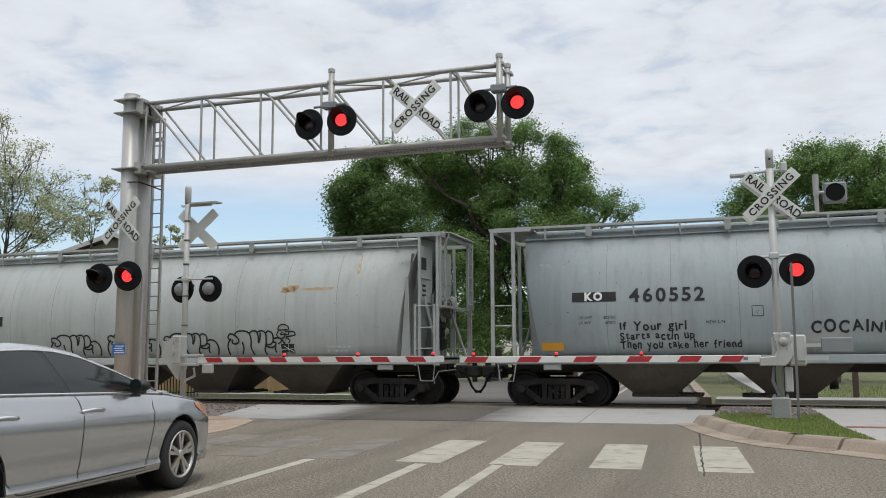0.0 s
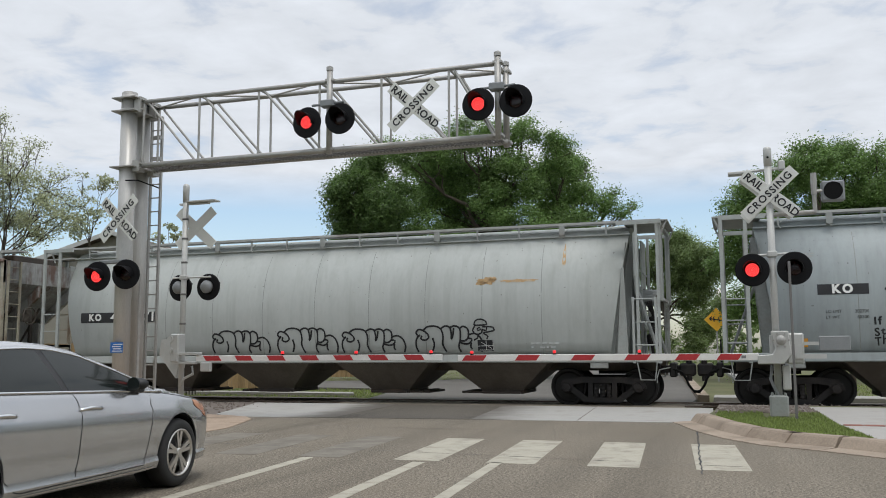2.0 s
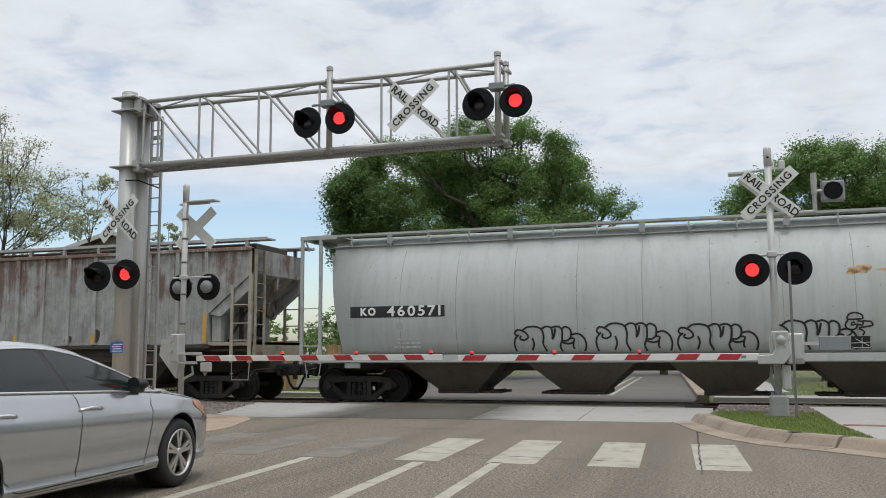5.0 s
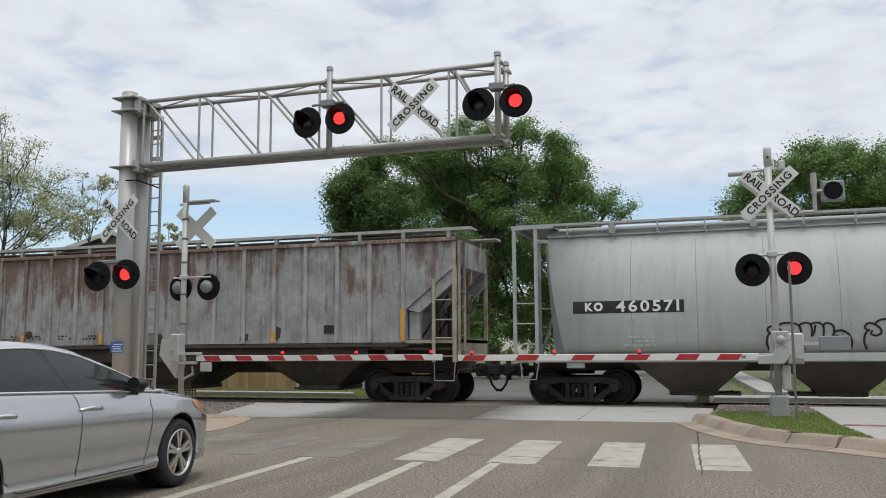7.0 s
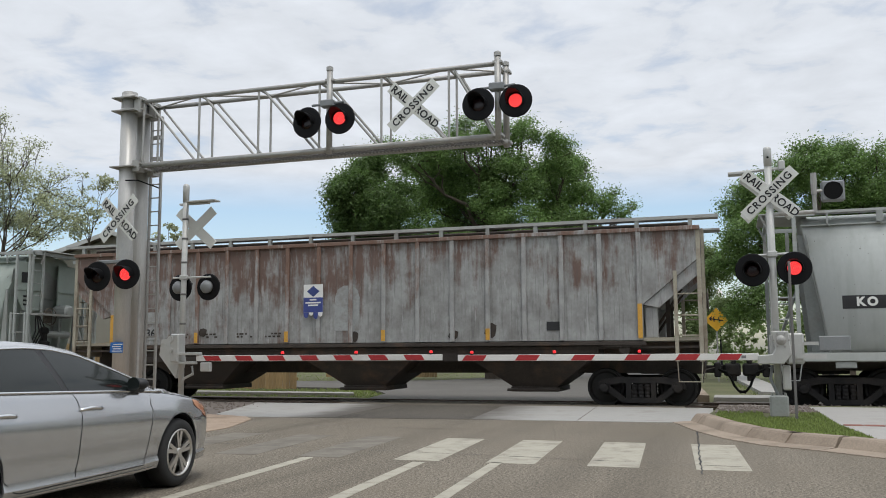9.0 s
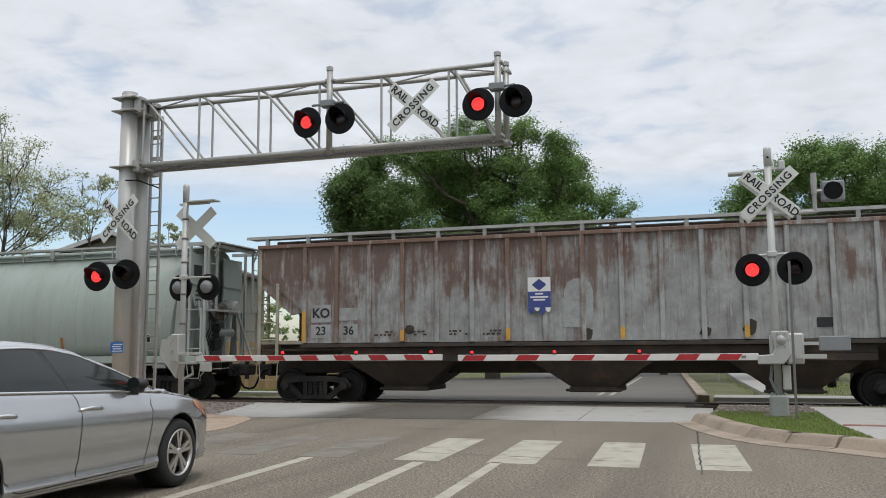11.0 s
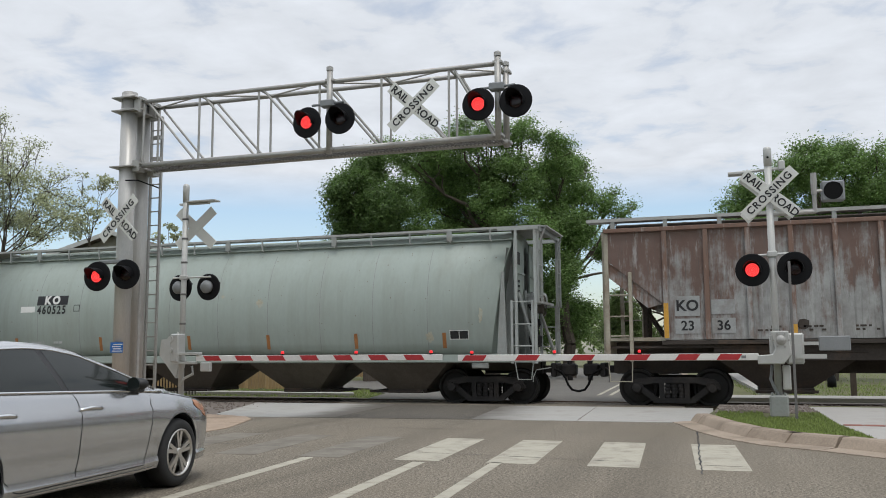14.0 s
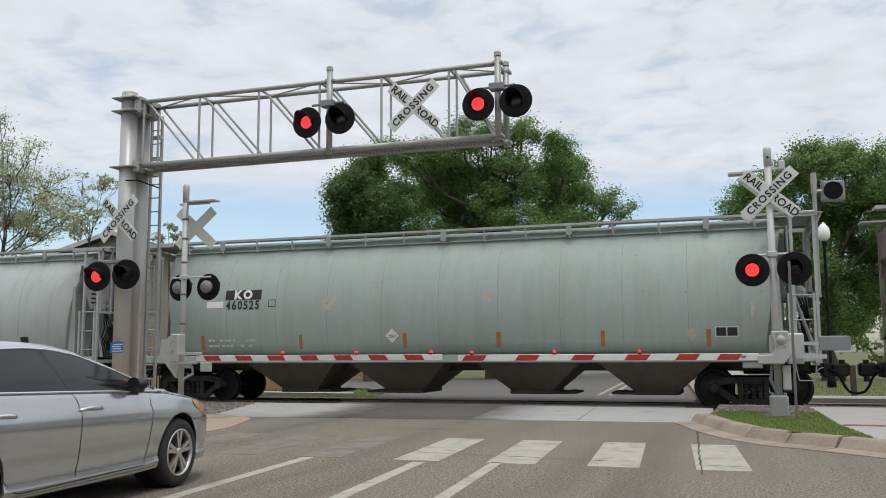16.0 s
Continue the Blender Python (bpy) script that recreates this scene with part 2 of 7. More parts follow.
M_RED_TAPE = mat("red_reflective_sheet", (0.42, 0.03, 0.035), 0.45, var=0.12, scale=4, fine=60, bump=0.03)
M_WHITE_TAPE = mat("white_reflective_sheet", (0.74, 0.73, 0.70), 0.5, var=0.08, scale=4, fine=60, bump=0.03)
M_LENS = mat("dark_red_lens", (0.016, 0.003, 0.004), 0.25, var=0.1, scale=5, fine=80, bump=0.2)
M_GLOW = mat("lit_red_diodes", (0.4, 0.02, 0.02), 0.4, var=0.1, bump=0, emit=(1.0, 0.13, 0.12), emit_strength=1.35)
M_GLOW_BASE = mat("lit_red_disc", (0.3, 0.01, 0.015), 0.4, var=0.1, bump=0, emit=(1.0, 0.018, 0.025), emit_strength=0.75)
M_GLOW_SMALL = mat("lit_red_arm_lamp", (0.4, 0.02, 0.02), 0.4, var=0.1, bump=0, emit=(1.0, 0.03, 0.04), emit_strength=0.9)
M_HOPPER_POST = mat("grey_hopper_posts", (0.36, 0.38, 0.365), 0.55, var=0.12, scale=2, fine=25, bump=0.05, dirt=(0.22, 0.20, 0.17), dirt_amount=0.35)
M_RUNBOARD = mat("dull_running_board_steel", (0.38, 0.385, 0.37), 0.65, var=0.14, scale=3, fine=40, bump=0.1, dirt=(0.24, 0.21, 0.18), dirt_amount=0.35)
M_LAMP_GREY = mat("grey_lamp_housing", (0.22, 0.23, 0.235), 0.5, var=0.1, scale=5, fine=40, bump=0.05)
M_GRATING = mat("dull_steel_grating", (0.16, 0.155, 0.15), 0.7, var=0.1, bump=0.05)
M_BLUE_SIGN = mat("blue_notice", (0.02, 0.13, 0.42), 0.5, var=0.05, bump=0)
M_HOPPER = mat("pale_grey_hopper_paint", (0.445, 0.465, 0.445), 0.55, var=0.05, scale=0.8, fine=14, bump=0.03, dirt=(0.35, 0.36, 0.34), dirt_amount=0.22, dirt_scale=0.9, stretch=(1, 1, 0.35))
M_HOPPER_GREEN = mat("grey_green_hopper_paint", (0.345, 0.395, 0.36), 0.55, var=0.06, scale=0.8, fine=14, bump=0.03, dirt=(0.30, 0.325, 0.285), dirt_amount=0.28, dirt_scale=0.9, stretch=(1, 1, 0.35))
M_HOPPER_BLUE = mat("blue_grey_hopper_paint", (0.335, 0.372, 0.377), 0.55, var=0.06, scale=0.8, fine=14, bump=0.03, dirt=(0.26, 0.28, 0.275), dirt_amount=0.3, dirt_scale=0.9, stretch=(1, 1, 0.35))
M_HOPPER_STEEL = mat("pale_grey_steel_fittings", (0.30, 0.315, 0.30), 0.5, var=0.12, scale=2, fine=25, bump=0.05, dirt=(0.27, 0.25, 0.22), dirt_amount=0.4)
M_HOPPER_DIRTY = mat("grimy_hopper_bottoms", (0.112, 0.096, 0.078), 0.75, var=0.2, scale=1.5, fine=20, bump=0.1, dirt=(0.080, 0.068, 0.056), dirt_amount=0.55, dirt_scale=1.4, stretch=(1, 1, 0.5))
def add_grime(m, run, speck):
    """Faint dirt runs down the side and scattered dark chips in the paint."""
    nd, lk = m.node_tree.nodes, m.node_tree.links
    b = nd["Principled BSDF"]
    co = nd.new("ShaderNodeTexCoord")
    for scale, detail, stretch, lo, hi, amount, colour in ((2.6, 6, (2.0, 1, 0.07), 0.50, 0.74, 0.42, run), (0.55, 5, (1, 1, 0.9), 0.46, 0.72, 0.30, run), (13, 3, (1, 1, 0.8), 0.715, 0.745, 0.75, speck)):
        mp = nd.new("ShaderNodeMapping")
        mp.inputs["Scale"].default_value = stretch
        lk.new(co.outputs["Object"], mp.inputs["Vector"])
        n = nd.new("ShaderNodeTexNoise")
        n.inputs["Scale"].default_value, n.inputs["Detail"].default_value = scale, detail
        lk.new(mp.outputs[0], n.inputs["Vector"])
        r = nd.new("ShaderNodeMapRange")
        r.inputs["From Min"].default_value, r.inputs["From Max"].default_value, r.inputs["To Max"].default_value = lo, hi, amount
        lk.new(n.outputs["Fac"], r.inputs["Value"])
        mx = nd.new("ShaderNodeMix"); mx.data_type = 'RGBA'
        mx.inputs["B"].default_value = (*colour, 1)
        lk.new(r.outputs[0], mx.inputs["Factor"]); lk.new(b.inputs["Base Color"].links[0].from_socket, mx.inputs["A"])
        lk.new(mx.outputs["Result"], b.inputs["Base Color"])


add_grime(M_HOPPER, (0.31, 0.32, 0.295), (0.12, 0.10, 0.085))
add_grime(M_HOPPER_BLUE, (0.23, 0.25, 0.245), (0.10, 0.085, 0.075))
add_grime(M_HOPPER_GREEN, (0.265, 0.29, 0.245), (0.16, 0.10, 0.06))
M_SEAM = mat("dirty_weld_seam", (0.27, 0.285, 0.265), 0.65, var=0.3, scale=2, fine=30, bump=0.05)


def rust_mat(name, paint, light, rust, level, per_object=0.0):
    """Old grey paint, mottled, with rust that runs down in streaks and is heaviest under the roof edge and on one half of the car."""
    m = bpy.data.materials.new(name)
    m.use_nodes = True
    nt = m.node_tree
    nd, lk = nt.nodes, nt.links
    b = nd["Principled BSDF"]
    b.inputs["Roughness"].default_value = 0.75
    co = nd.new("ShaderNodeTexCoord")

    def noise_at(scale, detail, stretch, lo, hi, off=0.0):
        mp = nd.new("ShaderNodeMapping")
        mp.inputs["Scale"].default_value = stretch
        mp.inputs["Location"].default_value = (off, off, off)
        lk.new(co.outputs["Object"], mp.inputs["Vector"])
        n = nd.new("ShaderNodeTexNoise")
        n.inputs["Scale"].default_value, n.inputs["Detail"].default_value, n.inputs["Roughness"].default_value = scale, detail, 0.68
        lk.new(mp.outputs[0], n.inputs["Vector"])
        r = nd.new("ShaderNodeMapRange")
        r.inputs["From Min"].default_value, r.inputs["From Max"].default_value = lo, hi
        lk.new(n.outputs["Fac"], r.inputs["Value"])
        return r.outputs[0], n

    def math_(op, a, v):
        q = nd.new("ShaderNodeMath"); q.operation = op
        lk.new(a, q.inputs[0])
        if isinstance(v, float):
            q.inputs[1].default_value = v
        else:
            lk.new(v, q.inputs[1])
        return q.outputs[0]

    def mixed(fac, a, bb):
        mx = nd.new("ShaderNodeMix"); mx.data_type = 'RGBA'
        lk.new(fac, mx.inputs["Factor"])
        for sock, v in (("A", a), ("B", bb)):
            if isinstance(v, tuple):
                mx.inputs[sock].default_value = (*v, 1)
            else:
                lk.new(v, mx.inputs[sock])
        return mx.outputs["Result"]

    mottle, nm = noise_at(1.9, 8, (1, 1, 0.8), 0.36, 0.66)
    col = mixed(mottle, paint, light)
    streak, _ = noise_at(3.2, 6, (1.6, 1, 0.16), 0.40, 0.70, 3.0)
    blotch, _ = noise_at(1.3, 8, (1, 1, 0.75), 0.38, 0.68, 9.0)
    sep = nd.new("ShaderNodeSeparateXYZ")
    lk.new(co.outputs["Object"], sep.inputs[0])
    high = nd.new("ShaderNodeMapRange")
    high.inputs["From Min"].default_value, high.inputs["From Max"].default_value = 2.3, 4.2
    high.inputs["To Min"].default_value, high.inputs["To Max"].default_value = -0.18, 0.34
    lk.new(sep.outputs["Z"], high.inputs["Value"])
    along = nd.new("ShaderNodeMapRange")
    along.inputs["From Min"].default_value, along.inputs["From Max"].default_value = -8.0, 7.0
    along.inputs["To Min"].default_value, along.inputs["To Max"].default_value = 0.36, -0.10
    lk.new(sep.outputs["X"], along.inputs["Value"])
    tot = math_('ADD', math_('MULTIPLY', streak, 0.55), math_('MULTIPLY', blotch, 0.62))
    tot = math_('ADD', tot, high.outputs[0])
    tot = math_('ADD', tot, along.outputs[0])
    if per_object:
        oi = nd.new("ShaderNodeObjectInfo")
        tot = math_('ADD', tot, math_('MULTIPLY', math_('SUBTRACT', oi.outputs["Random"], 0.5), per_object))
    r = nd.new("ShaderNodeMapRange")
    r.inputs["From Min"].default_value, r.inputs["From Max"].default_value = level, level + 0.42
    lk.new(tot, r.inputs["Value"])
    col = mixed(math_('MULTIPLY', r.outputs[0], 0.85), col, rust)
    runs, _ = noise_at(7.0, 5, (2.2, 1, 0.10), 0.54, 0.66, 12.0)
    col = mixed(math_('MULTIPLY', runs, 0.42), col, tuple(0.42 * c for c in paint))
    pale, _ = noise_at(5.0, 6, (1.4, 1, 0.22), 0.58, 0.68, 17.0)
    col = mixed(math_('MULTIPLY', pale, 0.5), col, tuple(1.25 * c for c in light))
    spots, ns = noise_at(16, 3, (1, 1, 0.6), 0.68, 0.76, 5.0)
    col = mixed(math_('MULTIPLY', spots, 0.7), col, tuple(0.5 * c for c in rust))
    lk.new(col, b.inputs["Base Color"])
    bp = nd.new("ShaderNodeBump"); bp.inputs["Strength"].default_value = 0.25; bp.inputs["Distance"].default_value = 0.02
    lk.new(nm.outputs["Fac"], bp.inputs["Height"]); lk.new(bp.outputs[0], b.inputs["Normal"])
    return m


M_RUST_BODY = rust_mat("weathered_rusty_grey_paint", (0.225, 0.22, 0.21), (0.385, 0.39, 0.38), (0.128, 0.066, 0.046), 0.50)
M_RUST_RIB = rust_mat("rust_streaked_posts", (0.26, 0.257, 0.25), (0.41, 0.41, 0.40), (0.165, 0.078, 0.045), 0.47, 0.6)
M_TAN_STEEL = mat("tan_weathered_steel", (0.36, 0.33, 0.26), 0.7, var=0.15, scale=3, fine=25, bump=0.08, dirt=(0.19, 0.12, 0.08), dirt_amount=0.45)
M_DARK_RUST = mat("dark_brown_steel", (0.050, 0.040, 0.033), 0.8, var=0.3, scale=2, fine=25, bump=0.15, dirt=(0.13, 0.08, 0.05), dirt_amount=0.3)
M_TRUCK = mat("grimy_black_cast_steel", (0.011, 0.010, 0.010), 0.75, var=0.3, scale=5, fine=30, bump=0.2, dirt=(0.045, 0.036, 0.03), dirt_amount=0.4)
M_WHEEL = mat("dark_wheel_steel", (0.016, 0.015, 0.014), 0.7, metal=0.2, var=0.25, scale=5, fine=30, bump=0.1)
M_YELLOW = mat("yellow_reflective_strip", (0.60, 0.32, 0.05), 0.5, var=0.2, scale=5, fine=30, bump=0.03)
M_ORANGE = mat("orange_panel", (0.66, 0.30, 0.03), 0.5, var=0.1, scale=5, fine=30, bump=0.03)
M_RUSTSTRIP = mat("rust_orange_strip", (0.38, 0.16, 0.05), 0.6, var=0.25, scale=6, fine=30, bump=0.05)
M_RUSTSTAIN = mat("rust_stain", (0.47, 0.31, 0.15), 0.7, var=0.25, scale=6, fine=25, bump=0, dirt=(0.47, 0.45, 0.40), dirt_amount=0.45, dirt_scale=5)
M_FAINTSTAIN = mat("faint_rust_stain", (0.42, 0.39, 0.29), 0.7, var=0.25, scale=6, fine=25, bump=0, dirt=(0.42, 0.45, 0.40), dirt_amount=0.6, dirt_scale=5)
M_HOSE_AND_MOUTH = mat("black_rubber_and_mouth_shade", (0.008, 0.008, 0.008), 0.7, spec=0.12, var=0.2, bump=0.05)
M_CARPAINT = mat("silver_metallic_car_paint", (0.50, 0.505, 0.515), 0.20, metal=0.75, var=0.02, scale=2, fine=300, bump=0.0, coat=0.8)
M_CARGLASS = mat("tinted_car_glass", (0.012, 0.016, 0.015), 0.06, var=0.1, bump=0, spec=0.32)
M_CHROME = mat("chrome_trim", (0.75, 0.75, 0.76), 0.15, metal=1.0, var=0.03, bump=0)
M_TYRE = mat("tyre_rubber", (0.022, 0.022, 0.022), 0.8, var=0.2, scale=8, fine=60, bump=0.2)
M_ALLOY = mat("alloy_wheel_metal", (0.62, 0.60, 0.57), 0.3, metal=0.85, var=0.06, scale=6, fine=60, bump=0.02)
M_CARBLACK = mat("black_car_plastic", (0.018, 0.018, 0.019), 0.5, var=0.15, bump=0.03)
M_AMBER = mat("amber_headlight_lens", (0.58, 0.27, 0.15), 0.15, var=0.2, scale=15, fine=60, bump=0, coat=0.6)
M_BARK = mat("tree_bark", (0.095, 0.075, 0.058), 0.9, var=0.3, scale=4, fine=25, bump=0.5, stretch=(1, 1, 0.3))
M_LEAF = leaf_mat("elm_leaves", (0.168, 0.27, 0.08), 0.45)
M_BACKDROP = mat("dark_green_sky_blocker", (0.06, 0.085, 0.035), 0.9, var=0.45, scale=0.7, fine=3, bump=0.5)
M_LEAF_DARK = leaf_mat("dark_oak_leaves", (0.115, 0.19, 0.055), 0.45)
M_LEAF_YOUNG = leaf_mat("young_spring_leaves", (0.42, 0.45, 0.28))
M_LEAF_FAR = leaf_mat("far_leaves", (0.19, 0.26, 0.095))
M_WOODFENCE = mat("weathered_fence_boards", (0.376, 0.256, 0.128), 0.85, var=0.2, scale=3, fine=30, bump=0.2, per_object=0.18, stretch=(1, 1, 0.15))
M_SHINGLE = mat("brown_roof_shingles", (0.12, 0.10, 0.085), 0.9, var=0.3, scale=5, fine=30, bump=0.4)
M_SIDING = mat("dull_house_siding", (0.26, 0.245, 0.20), 0.7, var=0.1, scale=2, fine=30, bump=0.1)
M_WINDOW = mat("dark_window_glass", (0.02, 0.025, 0.03), 0.08, var=0.1, bump=0)
M_BRICKBAND = mat("red_brick_paver", (0.240, 0.088, 0.064), 0.85, var=0.2, scale=8, fine=40, bump=0.3, per_object=0.15)
M_SIGN_YELLOW = mat("yellow_warning_sheet", (0.80, 0.42, 0.02), 0.5, var=0.04, bump=0)
M_GLOBE = mat("white_lamp_globe", (0.82, 0.80, 0.74), 0.4, var=0.04, bump=0)
M_INK = mat("blue_ink", (0.05, 0.07, 0.25), 0.5, bump=0)
M_GREYPATCH = mat("grey_paint_patch", (0.34, 0.35, 0.345), 0.65, var=0.16, scale=2, fine=20, bump=0.03, dirt=(0.24, 0.22, 0.20), dirt_amount=0.45, dirt_scale=3)
M_DUCT = mat("grey_overpaint", (0.38, 0.39, 0.38), 0.6, var=0.1, scale=3, fine=30, bump=0.02)


# ---------------------------------------------------------------- mesh helpers
def mesh_of(name, bm, material, smooth=False):
    me = bpy.data.meshes.new(name)
    bm.normal_update()
    bm.to_mesh(me)
    bm.free()
    for m in (material if isinstance(material, (list, tuple)) else [material]):
        me.materials.append(m)
    if smooth:
        for p in me.polygons:
            p.use_smooth = True
    return me


def part(name, bm, material, parent=None, label="", at=None, smooth=False):
    me = bm if isinstance(bm, bpy.types.Mesh) else mesh_of(name, bm, material, smooth)
    ob = new(name, me)
    if parent:
        ob.parent = parent
    if at is not None:
        ob.matrix_basis = at if isinstance(at, Matrix) else Matrix.Translation(at)
    if label:
        tagged(ob, label)
    return ob


def empty(name, at, label, category, group="", kind=""):
    ob = new(name)
    ob.empty_display_size = 0.2
    ob.matrix_basis = at if isinstance(at, Matrix) else Matrix.Translation(at)
    return tagged(ob, label, category, group, kind)


def B():
    return bmesh.new()


def box(bm, x0, x1, y0, y1, z0, z1, bevel=0.0):
    vs = [bm.verts.new((x, y, z)) for x in (x0, x1) for y in (y0, y1) for z in (z0, z1)]
    fs = [bm.faces.new([vs[i] for i in f]) for f in ((0, 1, 3, 2), (4, 6, 7, 5), (0, 4, 5, 1), (2, 3, 7, 6), (0, 2, 6, 4), (1, 5, 7, 3))]
    if bevel:
        es = list({e for f in fs for e in f.edges})
        bmesh.ops.bevel(bm, geom=es, offset=bevel, segments=1, affect='EDGES', profile=0.5)
    return bm


def tube(bm, p0, p1, r0, r1=None, n=10, cap=True):
    r1 = r0 if r1 is None else r1
    p0, p1 = Vector(p0), Vector(p1)
    d = (p1 - p0).normalized()
    a = d.orthogonal().normalized()
    c = d.cross(a)
    ra, rb = [], []
    for i in range(n):
        t = 2 * math.pi * i / n
        o = a * math.cos(t) + c * math.sin(t)
        ra.append(bm.verts.new(p0 + o * r0)); rb.append(bm.verts.new(p1 + o * r1))
    for i in range(n):
        j = (i + 1) % n
        bm.faces.new((ra[i], ra[j], rb[j], rb[i]))
    if cap:
        bm.faces.new(ra[::-1]); bm.faces.new(rb)
    return bm


def path_tube(bm, pts, r, n=8):
    """A bent pipe through the points."""
    pts = [Vector(p) for p in pts]
    rings = []
    for i, p in enumerate(pts):
        d = (pts[min(i + 1, len(pts) - 1)] - pts[max(i - 1, 0)]).normalized()
        a = d.cross(Vector((0.13, 0.31, 0.94)))
        a = a.normalized() if a.length > 1e-3 else d.orthogonal().normalized()
        c = d.cross(a)
        rings.append([bm.verts.new(p + (a * math.cos(2 * math.pi * k / n) + c * math.sin(2 * math.pi * k / n)) * r) for k in range(n)])
    for ra, rb in zip(rings, rings[1:]):
        for k in range(n):
            j = (k + 1) % n
            bm.faces.new((ra[k], ra[j], rb[j], rb[k]))
    bm.faces.new(rings[0][::-1]); bm.faces.new(rings[-1])
    return bm


def prism(bm, poly, axis, lo, hi):
    """Extrudes a polygon of (u, v) along an axis: 'x' (u=y, v=z), 'y' (u=x, v=z), 'z' (u=x, v=y)."""
    def put(u, v, w):
        return {'x': (w, u, v), 'y': (u, w, v), 'z': (u, v, w)}[axis]
    a = [bm.verts.new(put(u, v, lo)) for u, v in poly]
    b = [bm.verts.new(put(u, v, hi)) for u, v in poly]
    bm.faces.new(a); bm.faces.new(b[::-1])
    for i in range(len(poly)):
        j = (i + 1) % len(poly)
        bm.faces.new((a[i], b[i], b[j], a[j]))
    bmesh.ops.recalc_face_normals(bm, faces=bm.faces)
    return bm


def loft(bm, rings, close=True, cap=True):
    vs = [[bm.verts.new(p) for p in r] for r in rings]
    n = len(vs[0])
    for ra, rb in zip(vs, vs[1:]):
        for k in range(n if close else n - 1):
            j = (k + 1) % n
            bm.faces.new((ra[k], ra[j], rb[j], rb[k]))
    if cap:
        bm.faces.new(vs[0][::-1]); bm.faces.new(vs[-1])
    bmesh.ops.recalc_face_normals(bm, faces=bm.faces)
    return bm


def lathe(bm, prof, at=(0, 0, 0), axis='z', n=20, cap=True):
    """Turns a profile of (radius, height) round an axis."""
    ax = {'z': lambda r, c, s, h: (r * c, r * s, h), 'y': lambda r, c, s, h: (r * c, h, r * s), 'x': lambda r, c, s, h: (h, r * c, r * s)}[axis]
    rings = []
    for r, h in prof:
        rings.append([bm.verts.new(Vector(at) + Vector(ax(max(r, 1e-4), math.cos(2 * math.pi * k / n), math.sin(2 * math.pi * k / n), h))) for k in range(n)])
    for ra, rb in zip(rings, rings[1:]):
        for k in range(n):
            j = (k + 1) % n
            bm.faces.new((ra[k], ra[j], rb[j], rb[k]))
    if cap:
        bm.faces.new(rings[0][::-1]); bm.faces.new(rings[-1])
    bmesh.ops.recalc_face_normals(bm, faces=bm.faces)
    return bm


def letters(text, size, depth=0.002, spacing=1.0, bold=0.0, shear=0.0, align='CENTER'):
    """A mesh of built-in-font letters that lies in the xz plane, facing -y."""
    cu = bpy.data.curves.new("lettering", 'FONT')
    cu.body, cu.size, cu.align_x, cu.align_y = text, size, align, 'CENTER'
    cu.extrude, cu.space_character, cu.offset, cu.shear = depth, spacing, bold, shear
    cu.resolution_u = 3
    tmp = bpy.data.objects.new("lettering", cu)
    me = bpy.data.meshes.new_from_object(tmp)
    bpy.data.objects.remove(tmp)
    bpy.data.curves.remove(cu)
    me.transform(Matrix.Rotation(radians(90), 4, 'X'))
    return me


def lettering(text, size, material, parent, at, name="lettering", **kw):
    me = letters(text, size, **kw)
    me.materials.clear()
    me.materials.append(material)
    return part(name, me, None, parent, at=at)


# ---------------------------------------------------------------- ground, road and track
SKEW = math.tan(radians(3.9))       # the road leans to -x by this much per metre of y
TRACK_Y = 23.72


def rx(x, y):
    """x of a line that runs with the road and passes x at y = 12."""
    return x - (y - 12) * SKEW


def slab(name, poly, z0, z1, material, label, kind="structure", parent=None):
    bm = prism(B(), poly, 'z', z0, z1)
    ob = part(name, bm, material, parent)
    return tagged(ob, label, kind=kind) if parent is None else ob


